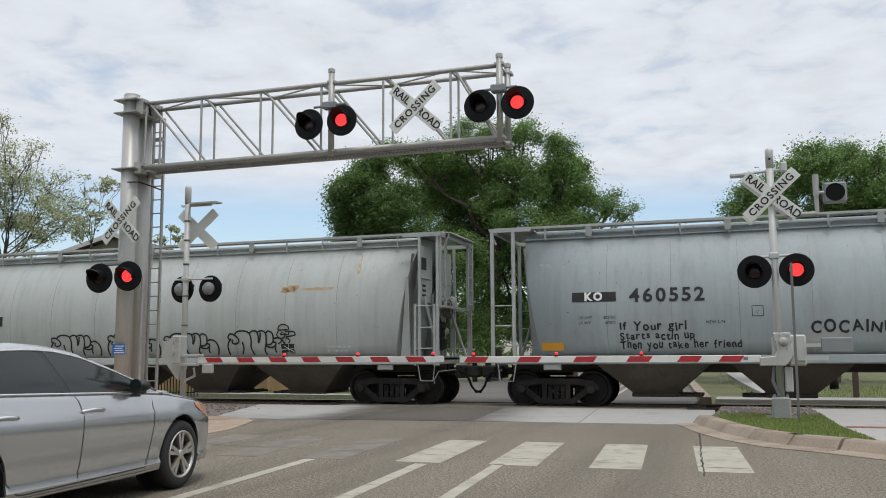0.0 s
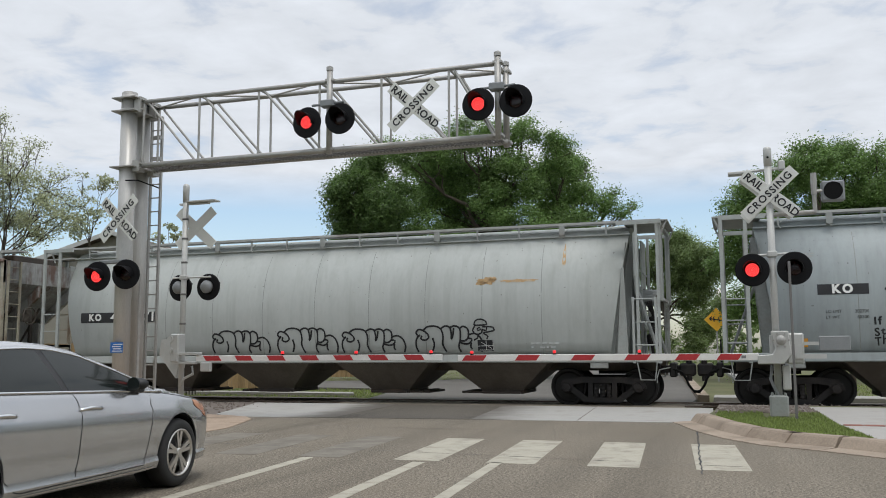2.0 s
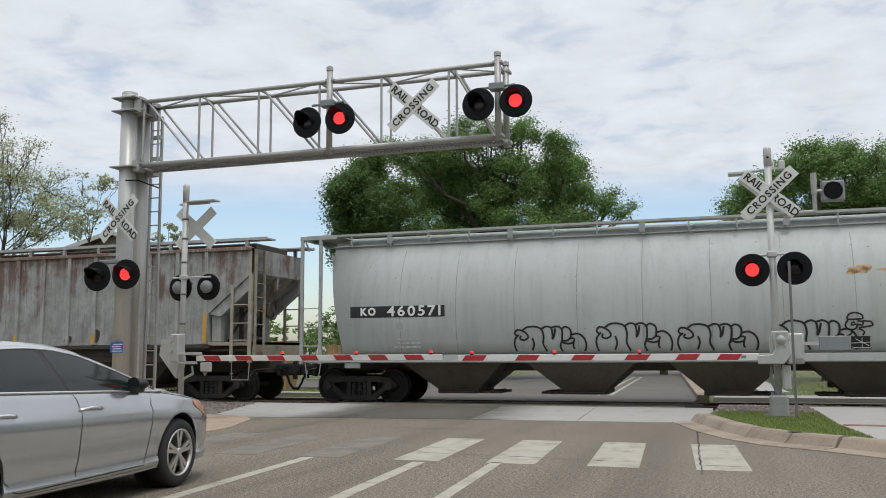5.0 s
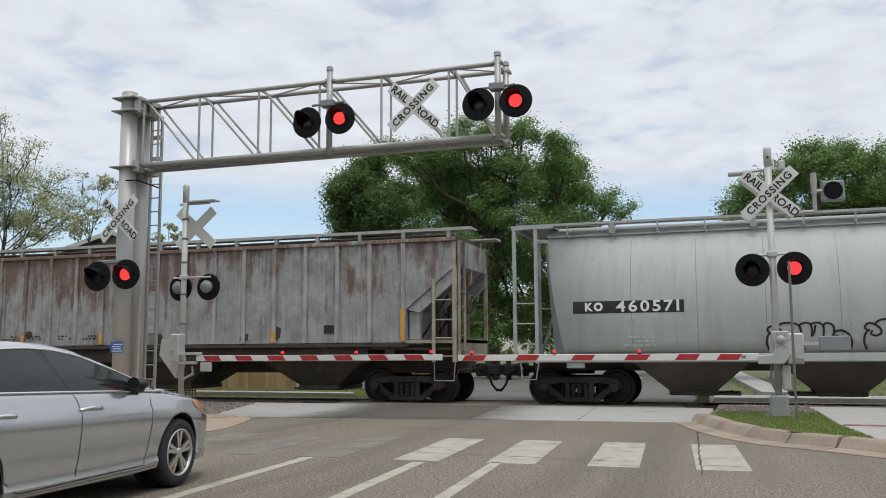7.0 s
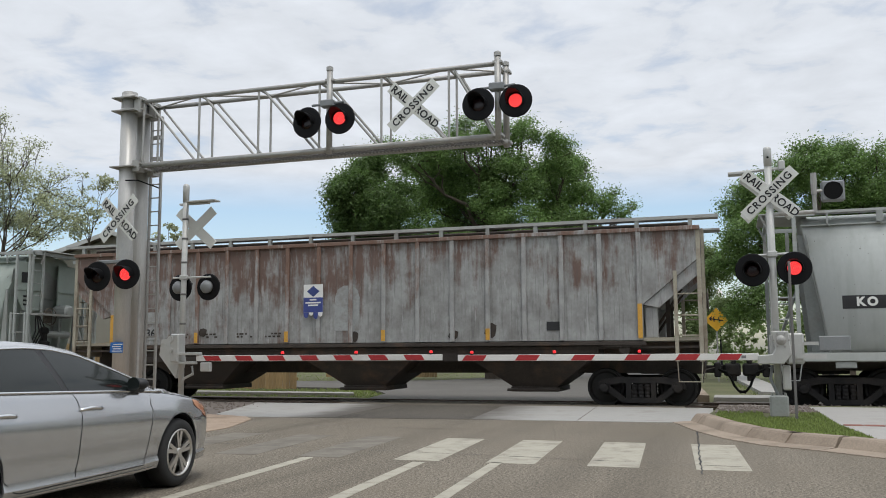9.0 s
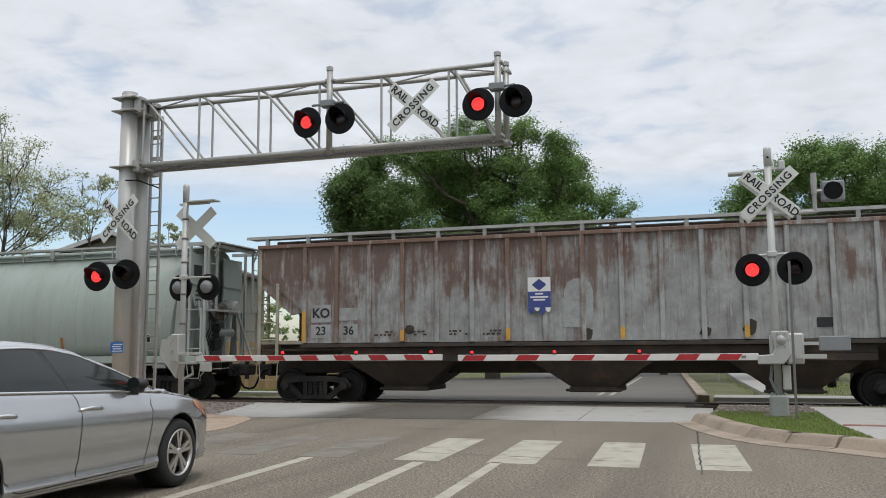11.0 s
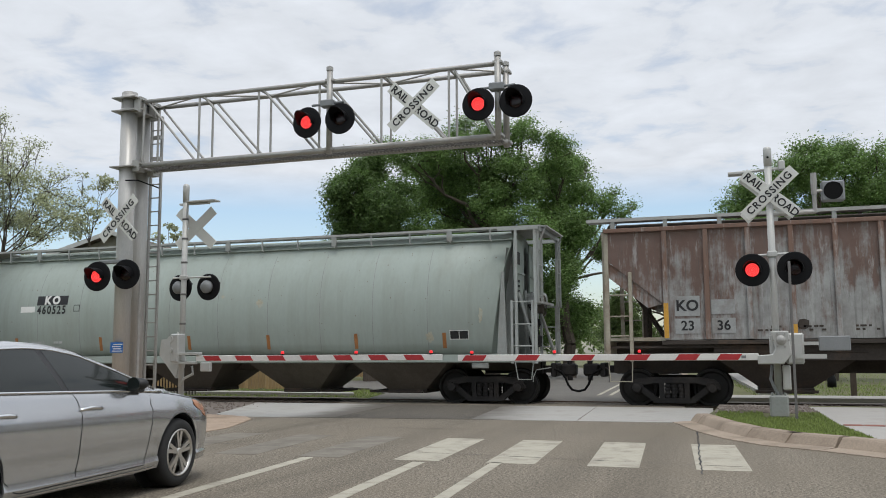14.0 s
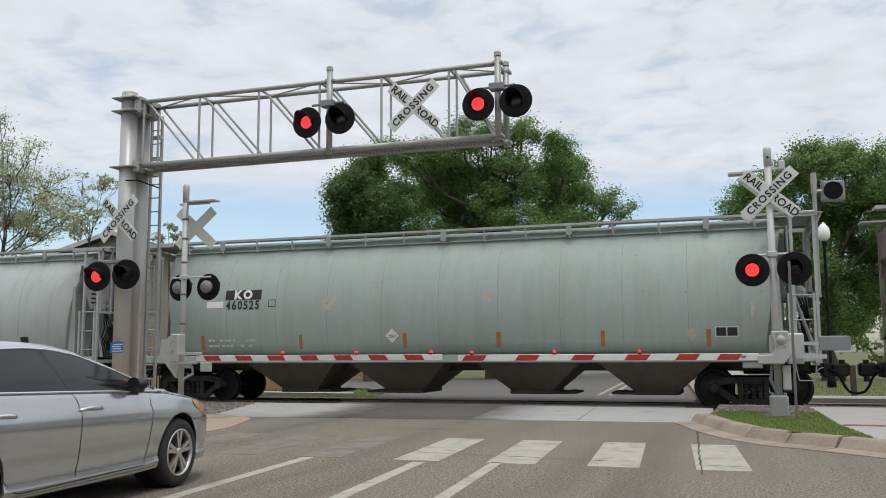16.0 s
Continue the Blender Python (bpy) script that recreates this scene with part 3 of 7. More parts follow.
def build_ground():
    bm = B()
    n = 60
    grid = []
    for i in range(n + 1):
        row = []
        for j in range(n + 1):
            u, v = (i / n * 2 - 1), (j / n * 2 - 1)
            x, y = 900 * u * abs(u) ** 1.6, 20 + 900 * v * abs(v) ** 1.6
            z = -0.06 + 0.04 * noise.noise((x * 0.15, y * 0.15, 0))
            row.append(bm.verts.new((x, y, z - 0.04)))
        grid.append(row)
    for i in range(n):
        for j in range(n):
            bm.faces.new((grid[i][j], grid[i + 1][j], grid[i + 1][j + 1], grid[i][j + 1]))
    tagged(part("ground", bm, M_GRASS_GROUND, smooth=True), "grassy ground with bare patches reaching the horizon", kind="structure")
    # near road: wide asphalt on the camera's side, with the mouth of the side street
    slab("road", [(-9.6, -60), (3.4, -60), (3.4, 8), (60, 8), (60, 11.3), (5, 11.3), (2.9, 11.6), (1.75, 12.2), (0.75, 13.8), (0.1, 14.5), (-0.6, 15.8), (-0.95, 17.1),
                  (rx(-0.55, 22.9), 22.9), (rx(-9.6, 22.9), 22.9), (-9.9, 17), (-9.3, 12)], -0.30, 0.0, M_ASPHALT, "worn grey asphalt road with cracks and patches")
    # far road
    slab("road_beyond_track", [(rx(-0.35, 24.5), 24.5), (-1.15, 26.3), (-2.75, 47.8), (-4.6, 75), (-13, 75), (-12.4, 47), (-14.0, 42), (-20, 40), (-40, 38.5), (-40, 33.5), (-22, 33.5), (-13.5, 32), (-11.2, 28), (rx(-9.6, 24.5), 24.5)],
         -0.30, -0.012, M_ASPHALT_FAR, "pale worn asphalt road beyond the track")
    slab("crossing_infill", [(-11.2, 22.9), (-0.9, 22.9), (-0.9, 24.55), (-11.2, 24.55)], -0.2, -0.035, M_ASPHALT, "dark asphalt between the rails")
    # concrete approach slabs
    slab("crossing_slab", [(-11.03, 17.5), (-10.3, 16.85), (-8.0, 17.05), (-8.4, 21.9), (-12.45, 21.75)], -0.15, 0.008, M_SLAB_WEST, "pale concrete crossing slab blackened by tyres")
    slab("crossing_slab", [(-5.1, 17.3), (-3.0, 17.32), (-3.3, 21.9), (-5.6, 21.9)], -0.15, 0.008, M_SLAB_EAST, "pale concrete crossing slab blackened by tyres")
    slab("crossing_slab", [(-2.98, 17.32), (-1.15, 17.4), (-0.8, 17.75), (-0.5, 18.5), (-0.6, 21.9), (-3.28, 21.9)], -0.15, 0.008, M_SLAB_EAST, "pale concrete crossing slab")
    # dark asphalt whose colour also carries the shadow of the train
    slab("asphalt_patch", [(-7.99, 17.05), (-5.11, 17.3), (-5.61, 21.9), (-8.39, 21.9)], -0.12, 0.006, M_ASPHALT_SHADED, "dark patched asphalt between the crossing slabs, train shadow in its colour")
    slab("ballast_shoulder", [(-60, 18.3), (-11.0, 17.6), (-12.3, 22.6), (-60, 22.6)], -0.2, -0.03, M_BALLAST, "brown ballast shoulder beside the track")
    slab("ballast_shoulder", [(-0.48, 18.55), (1.42, 18.55), (1.33, 21.2), (-0.44, 21.2)], -0.1, 0.133, M_BALLAST, "brown ballast round the foot of the gate mast")
    slab("ballast_shoulder", [(-0.2, 21.2), (40, 21.2), (40, 22.6), (-0.2, 22.6)], -0.1, 0.05, M_BALLAST, "brown ballast shoulder beside the track")
    slab("ballast_shoulder", [(-60, 24.8), (-11.3, 24.8), (-11.3, 25.9), (-60, 25.9)], -0.2, -0.05, M_BALLAST, "brown ballast shoulder beyond the track")
    slab("ballast_shoulder", [(-0.6, 24.8), (40, 24.8), (40, 25.9), (-0.6, 25.9)], -0.2, -0.05, M_BALLAST, "brown ballast shoulder beyond the track")
    slab("dirt_verge", [(-8.6, 12.6), (-8.75, 14.3), (-9.4, 16.2), (-9.9, 16.85), (-10.6, 17.2), (-14, 17.5), (-16, 12)], -0.2, 0.012, M_DIRT, "tan dirt verge beside the road")
    # right-hand island, sidewalk and brick band
    slab("verge", [(-0.5, 19.0), (-0.62, 17.6), (-0.45, 16.4), (-0.12, 15.5), (0.2, 14.75), (0.72, 13.9), (1.3, 13.4), (2.1, 12.7), (6, 12.0), (30, 12), (30, 21.2), (-0.45, 21.2)], -0.1, 0.125, M_GRASS_GROUND, "grass verge behind the kerb")
    slab("sidewalk", [(1.35, 20.6), (1.45, 18.85), (1.50, 16.0), (1.66, 14.2), (1.75, 13.05), (2.2, 12.62), (3.2, 12.25), (30, 11.95), (30, 18.6), (4.2, 19.0), (3.6, 20.6)], -0.1, 0.14, M_CONCRETE, "pale concrete sidewalk and ramp")
    for k in range(16):
        slab("brick_band", [(1.56 + 0.3 * k, 15.55), (1.84 + 0.3 * k, 15.55), (1.84 + 0.3 * k, 15.82), (1.56 + 0.3 * k, 15.82)], 0.05, 0.146, M_BRICKBAND, "red brick paver set in the sidewalk")
    # tall added walls, unseen, block low sky light behind the camera and beside it
    for poly in ([(-45, -24), (45, -24), (45, -22), (-45, -22)], [(17, -22), (19, -22), (19, 7), (17, 7)], [(-30, -22), (-28, -22), (-28, 9), (-30, 9)]):
        slab("backdrop", poly, -0.1, 8.0, M_BACKDROP, "plain dark green wall, unseen, added to block low sky light")
    # far sidewalks and kerbs
    slab("far_kerb", [(-1.12, 26.3), (-0.80, 26.2), (-2.42, 47.8), (-4.3, 75), (-4.6, 75), (-2.74, 47.8)], -0.2, 0.10, M_KERB, "tan concrete kerb of the far road")
    slab("far_path", [(0.66, 30.4), (1.5, 30.4), (1.3, 36), (0.9, 44), (0.0, 62), (-0.9, 62), (-0.1, 44), (0.35, 36)], -0.15, 0.03, M_CONCRETE, "pale footpath across the grass")
    slab("far_path_cross", [(-0.7, 26.6), (14, 27.0), (14, 28.6), (-0.7, 28.2)], -0.15, 0.026, M_CONCRETE, "pale concrete sidewalk along the track")
    slab("far_verge_path", [(-11.9, 27.0), (-22, 27.6), (-22, 28.4), (-12.4, 28.0)], -0.15, 0.024, M_CONCRETE, "pale concrete sidewalk along the track")


def kerb(points, w, h, name, label):
    """Concrete kerb built in short cast lengths along a line."""
    holder = empty(name, (0, 0, 0), label, "kerb", kind="structure")
    for (x0, y0), (x1, y1) in zip(points, points[1:]):
        d = Vector((x1 - x0, y1 - y0)); L = d.length; d.normalize(); nrm = Vector((d.y, -d.x))
        g = 0.002
        a, b = Vector((x0, y0)) + d * g, Vector((x1, y1)) - d * g
        rings = []
        for p in (a, b):
            rings.append([(p.x + nrm.x * o, p.y + nrm.y * o, z) for o, z in ((0, -0.2), (0, 0.012), (-0.52 * w, 0.028), (-0.66 * w, h * 0.86), (-0.71 * w, h), (-w, h), (-w, -0.2))])
        part("kerb_stone", loft(B(), rings), M_KERB, holder)


def smooth_line(pts, step=0.9):
    """Points along a soft curve through the given ones."""
    out = []
    P = [Vector(p) for p in pts]
    P = [P[0] * 2 - P[1]] + P + [P[-1] * 2 - P[-2]]
    for i in range(1, len(P) - 2):
        n = max(1, round((P[i + 1] - P[i]).length / step))
        for k in range(n):
            t = k / n
            a, b, c, d = P[i - 1], P[i], P[i + 1], P[i + 2]
            out.append(0.5 * ((2 * b) + (c - a) * t + (2 * a - 5 * b + 4 * c - d) * t * t + (3 * b - a - 3 * c + d) * t ** 3))
    out.append(P[-2])
    return [(p.x, p.y) for p in out]


def road_paint():
    def strip(name, x0, x1, ya, yb, material, label):
        poly = [(rx(x0, ya), ya), (rx(x1, ya), ya), (rx(x1, yb), yb), (rx(x0, yb), yb)]
        slab(name, poly, -0.004, 0.003, material, label)
    for k, (x, m) in enumerate(((-0.29, M_ROADPAINT), (-1.52, M_ROADPAINT), (-2.74, M_ROADPAINT), (-3.94, M_ROADPAINT), (-5.28, M_ROADPAINT_FADED), (-6.5, M_ROADPAINT_FADED), (-7.75, M_ROADPAINT_FADED))):
        strip("crosswalk_stripe", x - 0.30, x + 0.30, 10.6, 13.45, m, "worn white crosswalk stripe painted on the asphalt")
    strip("lane_line", -5.46, -5.31, -20, 10.55, M_ROADPAINT, "faded white lane line")
    strip("lane_line", -3.93, -3.77, -20, 10.45, M_ROADPAINT, "worn white lane line")
    strip("lane_line", -2.98, -2.84, -20, 10.65, M_ROADPAINT, "worn white lane line")
    slab("lane_line", [(-7.6, 17.2), (-7.54, 17.2), (-7.85, 21.3), (-7.91, 21.3)], 0.0005, 0.004, M_ROADPAINT_FADED, "thin faded line on the asphalt")
    for x in (-3.78, -4.15):
        slab("lane_line", [(x - 0.06, 28), (x + 0.06, 28), (x - 1.05, 48.6), (x - 1.17, 48.6)], -0.0115, -0.008, M_ROADPAINT, "white lane line on the far road")
    # cracks
    bm = B()
    rnd = random.Random(4)
    for (x0, y0, x1, y1) in ((-9, 12.0, 0.2, 10.95), (-0.75, 16.6, -0.42, 10.2), (-8.5, 15.2, -1.5, 14.9)):
        n = 40
        last = None
        for i in range(n + 1):
            t = i / n
            p = Vector((x0 + (x1 - x0) * t + rnd.uniform(-.015, .015), y0 + (y1 - y0) * t + rnd.uniform(-.015, .015), 0.0052))
            w = rnd.uniform(0.004, 0.014)
            nrm = Vector((-(y1 - y0), x1 - x0, 0)).normalized() * w
            cur = (bm.verts.new(p - nrm), bm.verts.new(p + nrm))
            if last:
                bm.faces.new((last[0], cur[0], cur[1], last[1]))
            last = cur
    tagged(part("road_cracks", bm, M_BLACK_PAINT), "dark cracks sealed across the asphalt", kind="stuff")


def build_track():
    for k, y in enumerate((TRACK_Y - 0.755, TRACK_Y + 0.755)):
        poly = [(-0.07, -0.16), (0.07, -0.16), (0.07, -0.145), (0.01, -0.12), (0.01, -0.05), (0.037, -0.035), (0.037, -0.004), (0.03, 0.0), (-0.03, 0.0), (-0.037, -0.004), (-0.037, -0.035), (-0.01, -0.05), (-0.01, -0.12), (-0.07, -0.145)]
        ob = part("rail", prism(B(), [(y + u, v) for u, v in poly], 'x', -90, 60), M_RAIL)
        tagged(ob, "brown steel rail with a worn head", "rail", kind="structure")
    bm = B()
    loft(bm, [[(x, TRACK_Y - 2.3, -0.16), (x, TRACK_Y - 1.5, -0.12), (x, TRACK_Y + 1.5, -0.12), (x, TRACK_Y + 2.3, -0.16), (x, TRACK_Y + 2.3, -0.4), (x, TRACK_Y - 2.3, -0.4)] for x in (-90, 60)])
    tagged(part("ballast_bed", bm, M_BALLAST), "grey ballast bed under the track", kind="structure")
    # loose stones on both sides of the crossing and round the mast foot
    bm = B()
    rnd = random.Random(7)
    for i in range(1500):
        r = rnd.random()
        if r < 0.40:
            x, y, z = rnd.uniform(-21, -11.3), rnd.uniform(18.2, 22.6), -0.02
        elif r < 0.65:
            x, y, z = rnd.uniform(-0.1, 8), rnd.uniform(21.3, 22.6), 0.06
        elif r < 0.9:
            x, y, z = rnd.uniform(-0.45, 1.42), rnd.uniform(18.3, 20.6), 0.138
        else:
            x, y, z = rnd.uniform(-30, 20), rnd.uniform(24.8, 26), -0.1
        s = rnd.uniform(0.02, 0.055)
        vs = [bm.verts.new((x + s * a * rnd.uniform(.6, 1.2), y + s * b * rnd.uniform(.6, 1.2), z + s * c * rnd.uniform(.5, 1))) for a, b, c in ((1, 0, 0), (-.5, .8, 0), (-.5, -.8, 0), (0, 0, 1), (.2, .1, -1))]
        for f in ((0, 1, 3), (1, 2, 3), (2, 0, 3), (1, 0, 4), (2, 1, 4), (0, 2, 4)):
            bm.faces.new([vs[q] for q in f])
    tagged(part("gravel", bm, M_BALLAST), "loose grey and brown ballast stones beside the track", kind="stuff")
    # ties outside the crossing
    me = mesh_of("tie", box(B(), -0.11, 0.11, -1.3, 1.3, -0.25, -0.10, 0.01), mat("creosote_tie", (0.06, 0.045, 0.035), 0.9, var=0.3))
    holder = empty("track_ties", (0, TRACK_Y, 0), "dark timber ties under the rails", "ties", kind="structure")
    for i in range(90):
        x = -40 + i * 0.52
        if -11.4 < x < -0.8:
            continue
        part("tie", me, None, holder, at=(x, 0, 0))


def grass(name, regions, count, label, h=(0.05, 0.13), seed=3):
    bm = B()
    rnd = random.Random(seed)
    for i in range(count):
        x0, x1, y0, y1, z, keep = regions[i % len(regions)]
        x, y = rnd.uniform(x0, x1), rnd.uniform(y0, y1)
        if keep and not keep(x, y):
            continue
        hh, a = rnd.uniform(*h), rnd.uniform(0, 6.28)
        w = 0.008 + 0.1 * hh
        dx, dy = math.cos(a) * w, math.sin(a) * w
        lx, ly = rnd.uniform(-.5, .5) * hh, rnd.uniform(-.5, .5) * hh
        v = [bm.verts.new(p) for p in ((x - dx, y - dy, z), (x + dx, y + dy, z), (x + lx, y + ly, z + hh))]
        bm.faces.new(v)
    tagged(part(name, bm, M_GRASS), label, kind="stuff")


# ---------------------------------------------------------------- the train
def speedway(t):
    """Metres that the train has gone after t seconds."""
    return 2.82 * t + 0.016 * t * t


WHEEL_R = 0.457


def wheelset_mesh():
    bm = B()
    for s in (-1, 1):
        y = s * 0.755
        prof = [(0.10, -0.09), (0.14, -0.08), (0.16, -0.02), (0.36, 0.0), (0.40, -0.055), (WHEEL_R - 0.005, -0.06), (WHEEL_R, 0.045), (WHEEL_R + 0.025, 0.06), (WHEEL_R + 0.025, 0.08), (0.38, 0.08), (0.34, 0.05), (0.14, 0.06), (0.10, 0.09)]
        lathe(bm, [(r, y - s * h) for r, h in prof], axis='y', n=28)
    tube(bm, (0, -1.12, 0), (0, 1.12, 0), 0.075, n=12)
    for s in (-1, 1):
        for k in range(3):
            a = k * 2.094
            tube(bm, (0.045 * math.cos(a), s * 1.12, 0.045 * math.sin(a)), (0.045 * math.cos(a), s * 1.145, 0.045 * math.sin(a)), 0.014, n=6)
    return mesh_of("wheelset", bm, M_WHEEL)


WHEELSET = wheelset_mesh()


def sideframe_mesh():
    bm = B()
    for s in (-1, 1):
        y0, y1 = (s * 1.02 - 0.07, s * 1.02 + 0.07)
        # arched top member, lower chord and struts
        top = [(-1.08, 0.50), (-0.95, 0.66), (-0.55, 0.72), (0.55, 0.72), (0.95, 0.66), (1.08, 0.50), (1.08, 0.42), (0.92, 0.50), (0.5, 0.57), (-0.5, 0.57), (-0.92, 0.50), (-1.08, 0.42)]
        prism(bm, top, 'y', y0, y1)
        low = [(-0.98, 0.50), (-0.46, 0.09), (0.46, 0.09), (0.98, 0.50), (0.80, 0.53), (0.38, 0.21), (-0.38, 0.21), (-0.80, 0.53)]
        prism(bm, low, 'y', y0 + 0.005, y1 - 0.005)
        for u in (-0.36, 0.24):
            box(bm, u, u + 0.12, y0 + 0.01, y1 - 0.01, 0.15, 0.62)
        for u in (-0.16, 0.0, 0.16):
            lathe(bm, [(0.06, 0.20), (0.075, 0.24), (0.06, 0.28), (0.075, 0.32), (0.06, 0.37), (0.075, 0.42), (0.06, 0.46), (0.075, 0.50), (0.06, 0.54)], at=(u, s * 1.02, 0), n=10)
        for u in (-0.889, 0.889):
            box(bm, u - 0.15, u + 0.15, y0 - 0.01, y1 + 0.01, 0.40, 0.60, 0.02)
            lathe(bm, [(0.02, s * 1.19), (0.10, s * 1.18), (0.115, s * 1.14), (0.12, s * 1.06)], at=(u, 0, 0.457), axis='y', n=14)
    box(bm, -0.2, 0.2, -1.0, 1.0, 0.42, 0.66, 0.03)
    return mesh_of("sideframes", bm, M_TRUCK)


SIDEFRAMES = sideframe_mesh()
WHEELS = []


def add_trucks(car, reach):
    for s in (-1, 1):
        truck = part("truck", SIDEFRAMES, None, car, "grimy black cast-steel truck with sprung side frames", at=(s * reach, 0, 0))
        for u in (-0.889, 0.889):
            w = part("wheelset", WHEELSET, None, truck, at=(u, 0, WHEEL_R))
            WHEELS.append((w, u))


def coupler_parts(car, end_x, s, steel):
    """Draft gear, coupler, hose and cut lever at one end; s is the way out along x."""
    bm = B()
    box(bm, *sorted((s * (end_x - 1.6), s * (end_x - 0.05))), -0.25, 0.25, 0.78, 1.10)
    box(bm, *sorted((s * (end_x - 0.1), s * (end_x + 0.50))), -0.10, 0.10, 0.80, 0.99, 0.02)
    box(bm, *sorted((s * (end_x + 0.42), s * (end_x + 0.83))), -0.19, 0.17, 0.72, 1.04, 0.05)
    tube(bm, (s * (end_x + 0.66), -0.1, 0.60), (s * (end_x + 0.66), -0.1, 1.12), 0.07, n=10)
    box(bm, *sorted((s * (end_x + 0.2), s * (end_x + 0.36))), -0.4, 0.4, 0.70, 1.06, 0.03)
    part("coupler", bm, M_TRUCK, car, "dark knuckle coupler and draft sill")
    bm = B()
    pts = [(s * (end_x + 0.30), -0.38, 0.90), (s * (end_x + 0.50), -0.42, 0.82), (s * (end_x + 0.60), -0.43, 0.66), (s * (end_x + 0.66), -0.43, 0.50), (s * (end_x + 0.76), -0.42, 0.37), (s * (end_x + 0.93), -0.41, 0.33)]
    path_tube(bm, pts, 0.032, 8)
    part("brake_hose", bm, M_HOSE_AND_MOUTH, car, "black rubber brake hose hanging in a loop")
    bm = B()
    path_tube(bm, [(s * (end_x + 0.3), -0.1, 0.95), (s * (end_x + 0.12), -0.7, 0.92), (s * (end_x + 0.02), -1.3, 0.90), (s * (end_x - 0.02), -1.5, 0.72), (s * (end_x - 0.02), -1.52, 0.60)], 0.013, 6)
    part("cut_lever", bm, steel, car)


def rung_ladder(car, x0, x1, y, z0, z1, rungs, steel, w):
    """Two posts with rungs at the given heights, each a part."""
    holder = part("ladder_post", box(B(), x0 - w, x0 + w, y - 0.035, y + 0.035, z0, z1, 0.006), steel, car)
    part("ladder_post", box(B(), x1 - w, x1 + w, y - 0.035, y + 0.035, z0, z1, 0.006), steel, car)
    for z in rungs:
        part("rung", tube(B(), (x0, y, z), (x1, y, z), 0.016, n=8), steel, holder)


def end_ladder_side(car, x, y0, y1, z0, z1, rungs, steel):
    bm = B()
    for y in (y0, y1):
        box(bm, x - 0.03, x + 0.03, y - 0.03, y + 0.03, z0, z1)
    for k in range(rungs):
        z = z0 + (z1 - z0) * (k + 0.5) / rungs
        tube(bm, (x, y0, z), (x, y1, z), 0.013, n=6)
    part("ladder", bm, steel, car)


def handbrake(car, x, y, z, s):
    bm = B()
    n = 20
    ring = [(x, y + 0.27 * math.cos(2 * math.pi * k / n), z + 0.27 * math.sin(2 * math.pi * k / n)) for k in range(n + 1)]
    path_tube(bm, ring, 0.017, 6)
    for k in range(5):
        a = 2 * math.pi * k / 5
        tube(bm, (x, y, z), (x, y + 0.26 * math.cos(a), z + 0.26 * math.sin(a)), 0.011, n=5)
    box(bm, *sorted((x - s * 0.16, x - s * 0.02)), y - 0.14, y + 0.14, z - 0.2, z + 0.2, 0.02)
    part("brake_wheel", bm, M_HOPPER_DIRTY, car, "round hand brake wheel")


TANK_HALF = [(1.28, 1.43), (1.6, 1.515), (1.9, 1.575), (2.2, 1.61), (2.5, 1.62), (2.8, 1.60), (3.05, 1.56), (3.3, 1.50), (3.5, 1.43), (3.7, 1.34), (3.87, 1.24), (4.0, 1.14), (4.12, 1.06), (4.25, 1.0), (4.40, 0.90), (4.50, 0.70), (4.54, 0.4)]


def hopper_side(z):
    """Half width of the curved tank at height z."""
    return float(np.interp(z, [p[0] for p in TANK_HALF], [p[1] for p in TANK_HALF]))


def decal_grid(x0, x1, z0, z1, nx, nz, lift=0.006):
    """A thin sheet that follows the near side of the curved tank."""
    bm = B()
    g = [[bm.verts.new((x0 + (x1 - x0) * i / nx, -hopper_side(z0 + (z1 - z0) * j / nz) - lift, z0 + (z1 - z0) * j / nz)) for j in range(nz + 1)] for i in range(nx + 1)]
    for i in range(nx):
        for j in range(nz):
            bm.faces.new((g[i][j], g[i + 1][j], g[i + 1][j + 1], g[i][j + 1]))
    return bm


def wrap(me, x, z, lift=0.010):
    """Moves lettering that lies in the xz plane onto the near side of the tank."""
    for v in me.vertices:
        zz = v.co.z + z
        v.co = Vector((v.co.x + x, -hopper_side(zz) - lift + 0.2 * v.co.y, zz))
    return me


def tank_letters(car, text, size, x, z, material, lift=0.010, **kw):
    me = wrap(letters(text, size, **kw), x, z, lift)
    me.materials.clear(); me.materials.append(material)
    return tagged(part("lettering", me, None, car), kind="stuff")


def tank_line(car, text, size, x0, x1, z, material, lift=0.010, jitter=0.0, seed=0, bold=0.008, gap=0.16):
    """A line of letters, each a part of its own, spread from x0 to x1; hand-painted ones wobble."""
    rnd = random.Random(seed)
    adv, items = 0.0, []
    for ch in text:
        if ch == " ":
            adv += 0.42 * size
            continue
        me = letters(ch, size, bold=bold, align='LEFT')
        xs = [v.co.x for v in me.vertices]
        items.append((me, adv - min(xs)))
        adv += max(xs) - min(xs) + gap * size
    total = adv - gap * size
    k = (x1 - x0) / total
    for me, at in items:
        for v in me.vertices:
            v.co.x = (v.co.x + at) * k
        if jitter:
            mx = sum(v.co.x for v in me.vertices) / len(me.vertices)
            m = Matrix.Translation((mx, 0, rnd.uniform(-1, 1) * 0.12 * size * jitter)) @ Matrix.Rotation(rnd.uniform(-0.16, 0.16) * jitter, 4, 'Y') @ Matrix.Diagonal((1, 1, rnd.uniform(0.88, 1.15), 1)) @ Matrix.Translation((-mx, 0, 0))
            me.transform(m)
        wrap(me, x0, z, lift)
        me.materials.clear(); me.materials.append(material)
        part("letter", me, None, car)


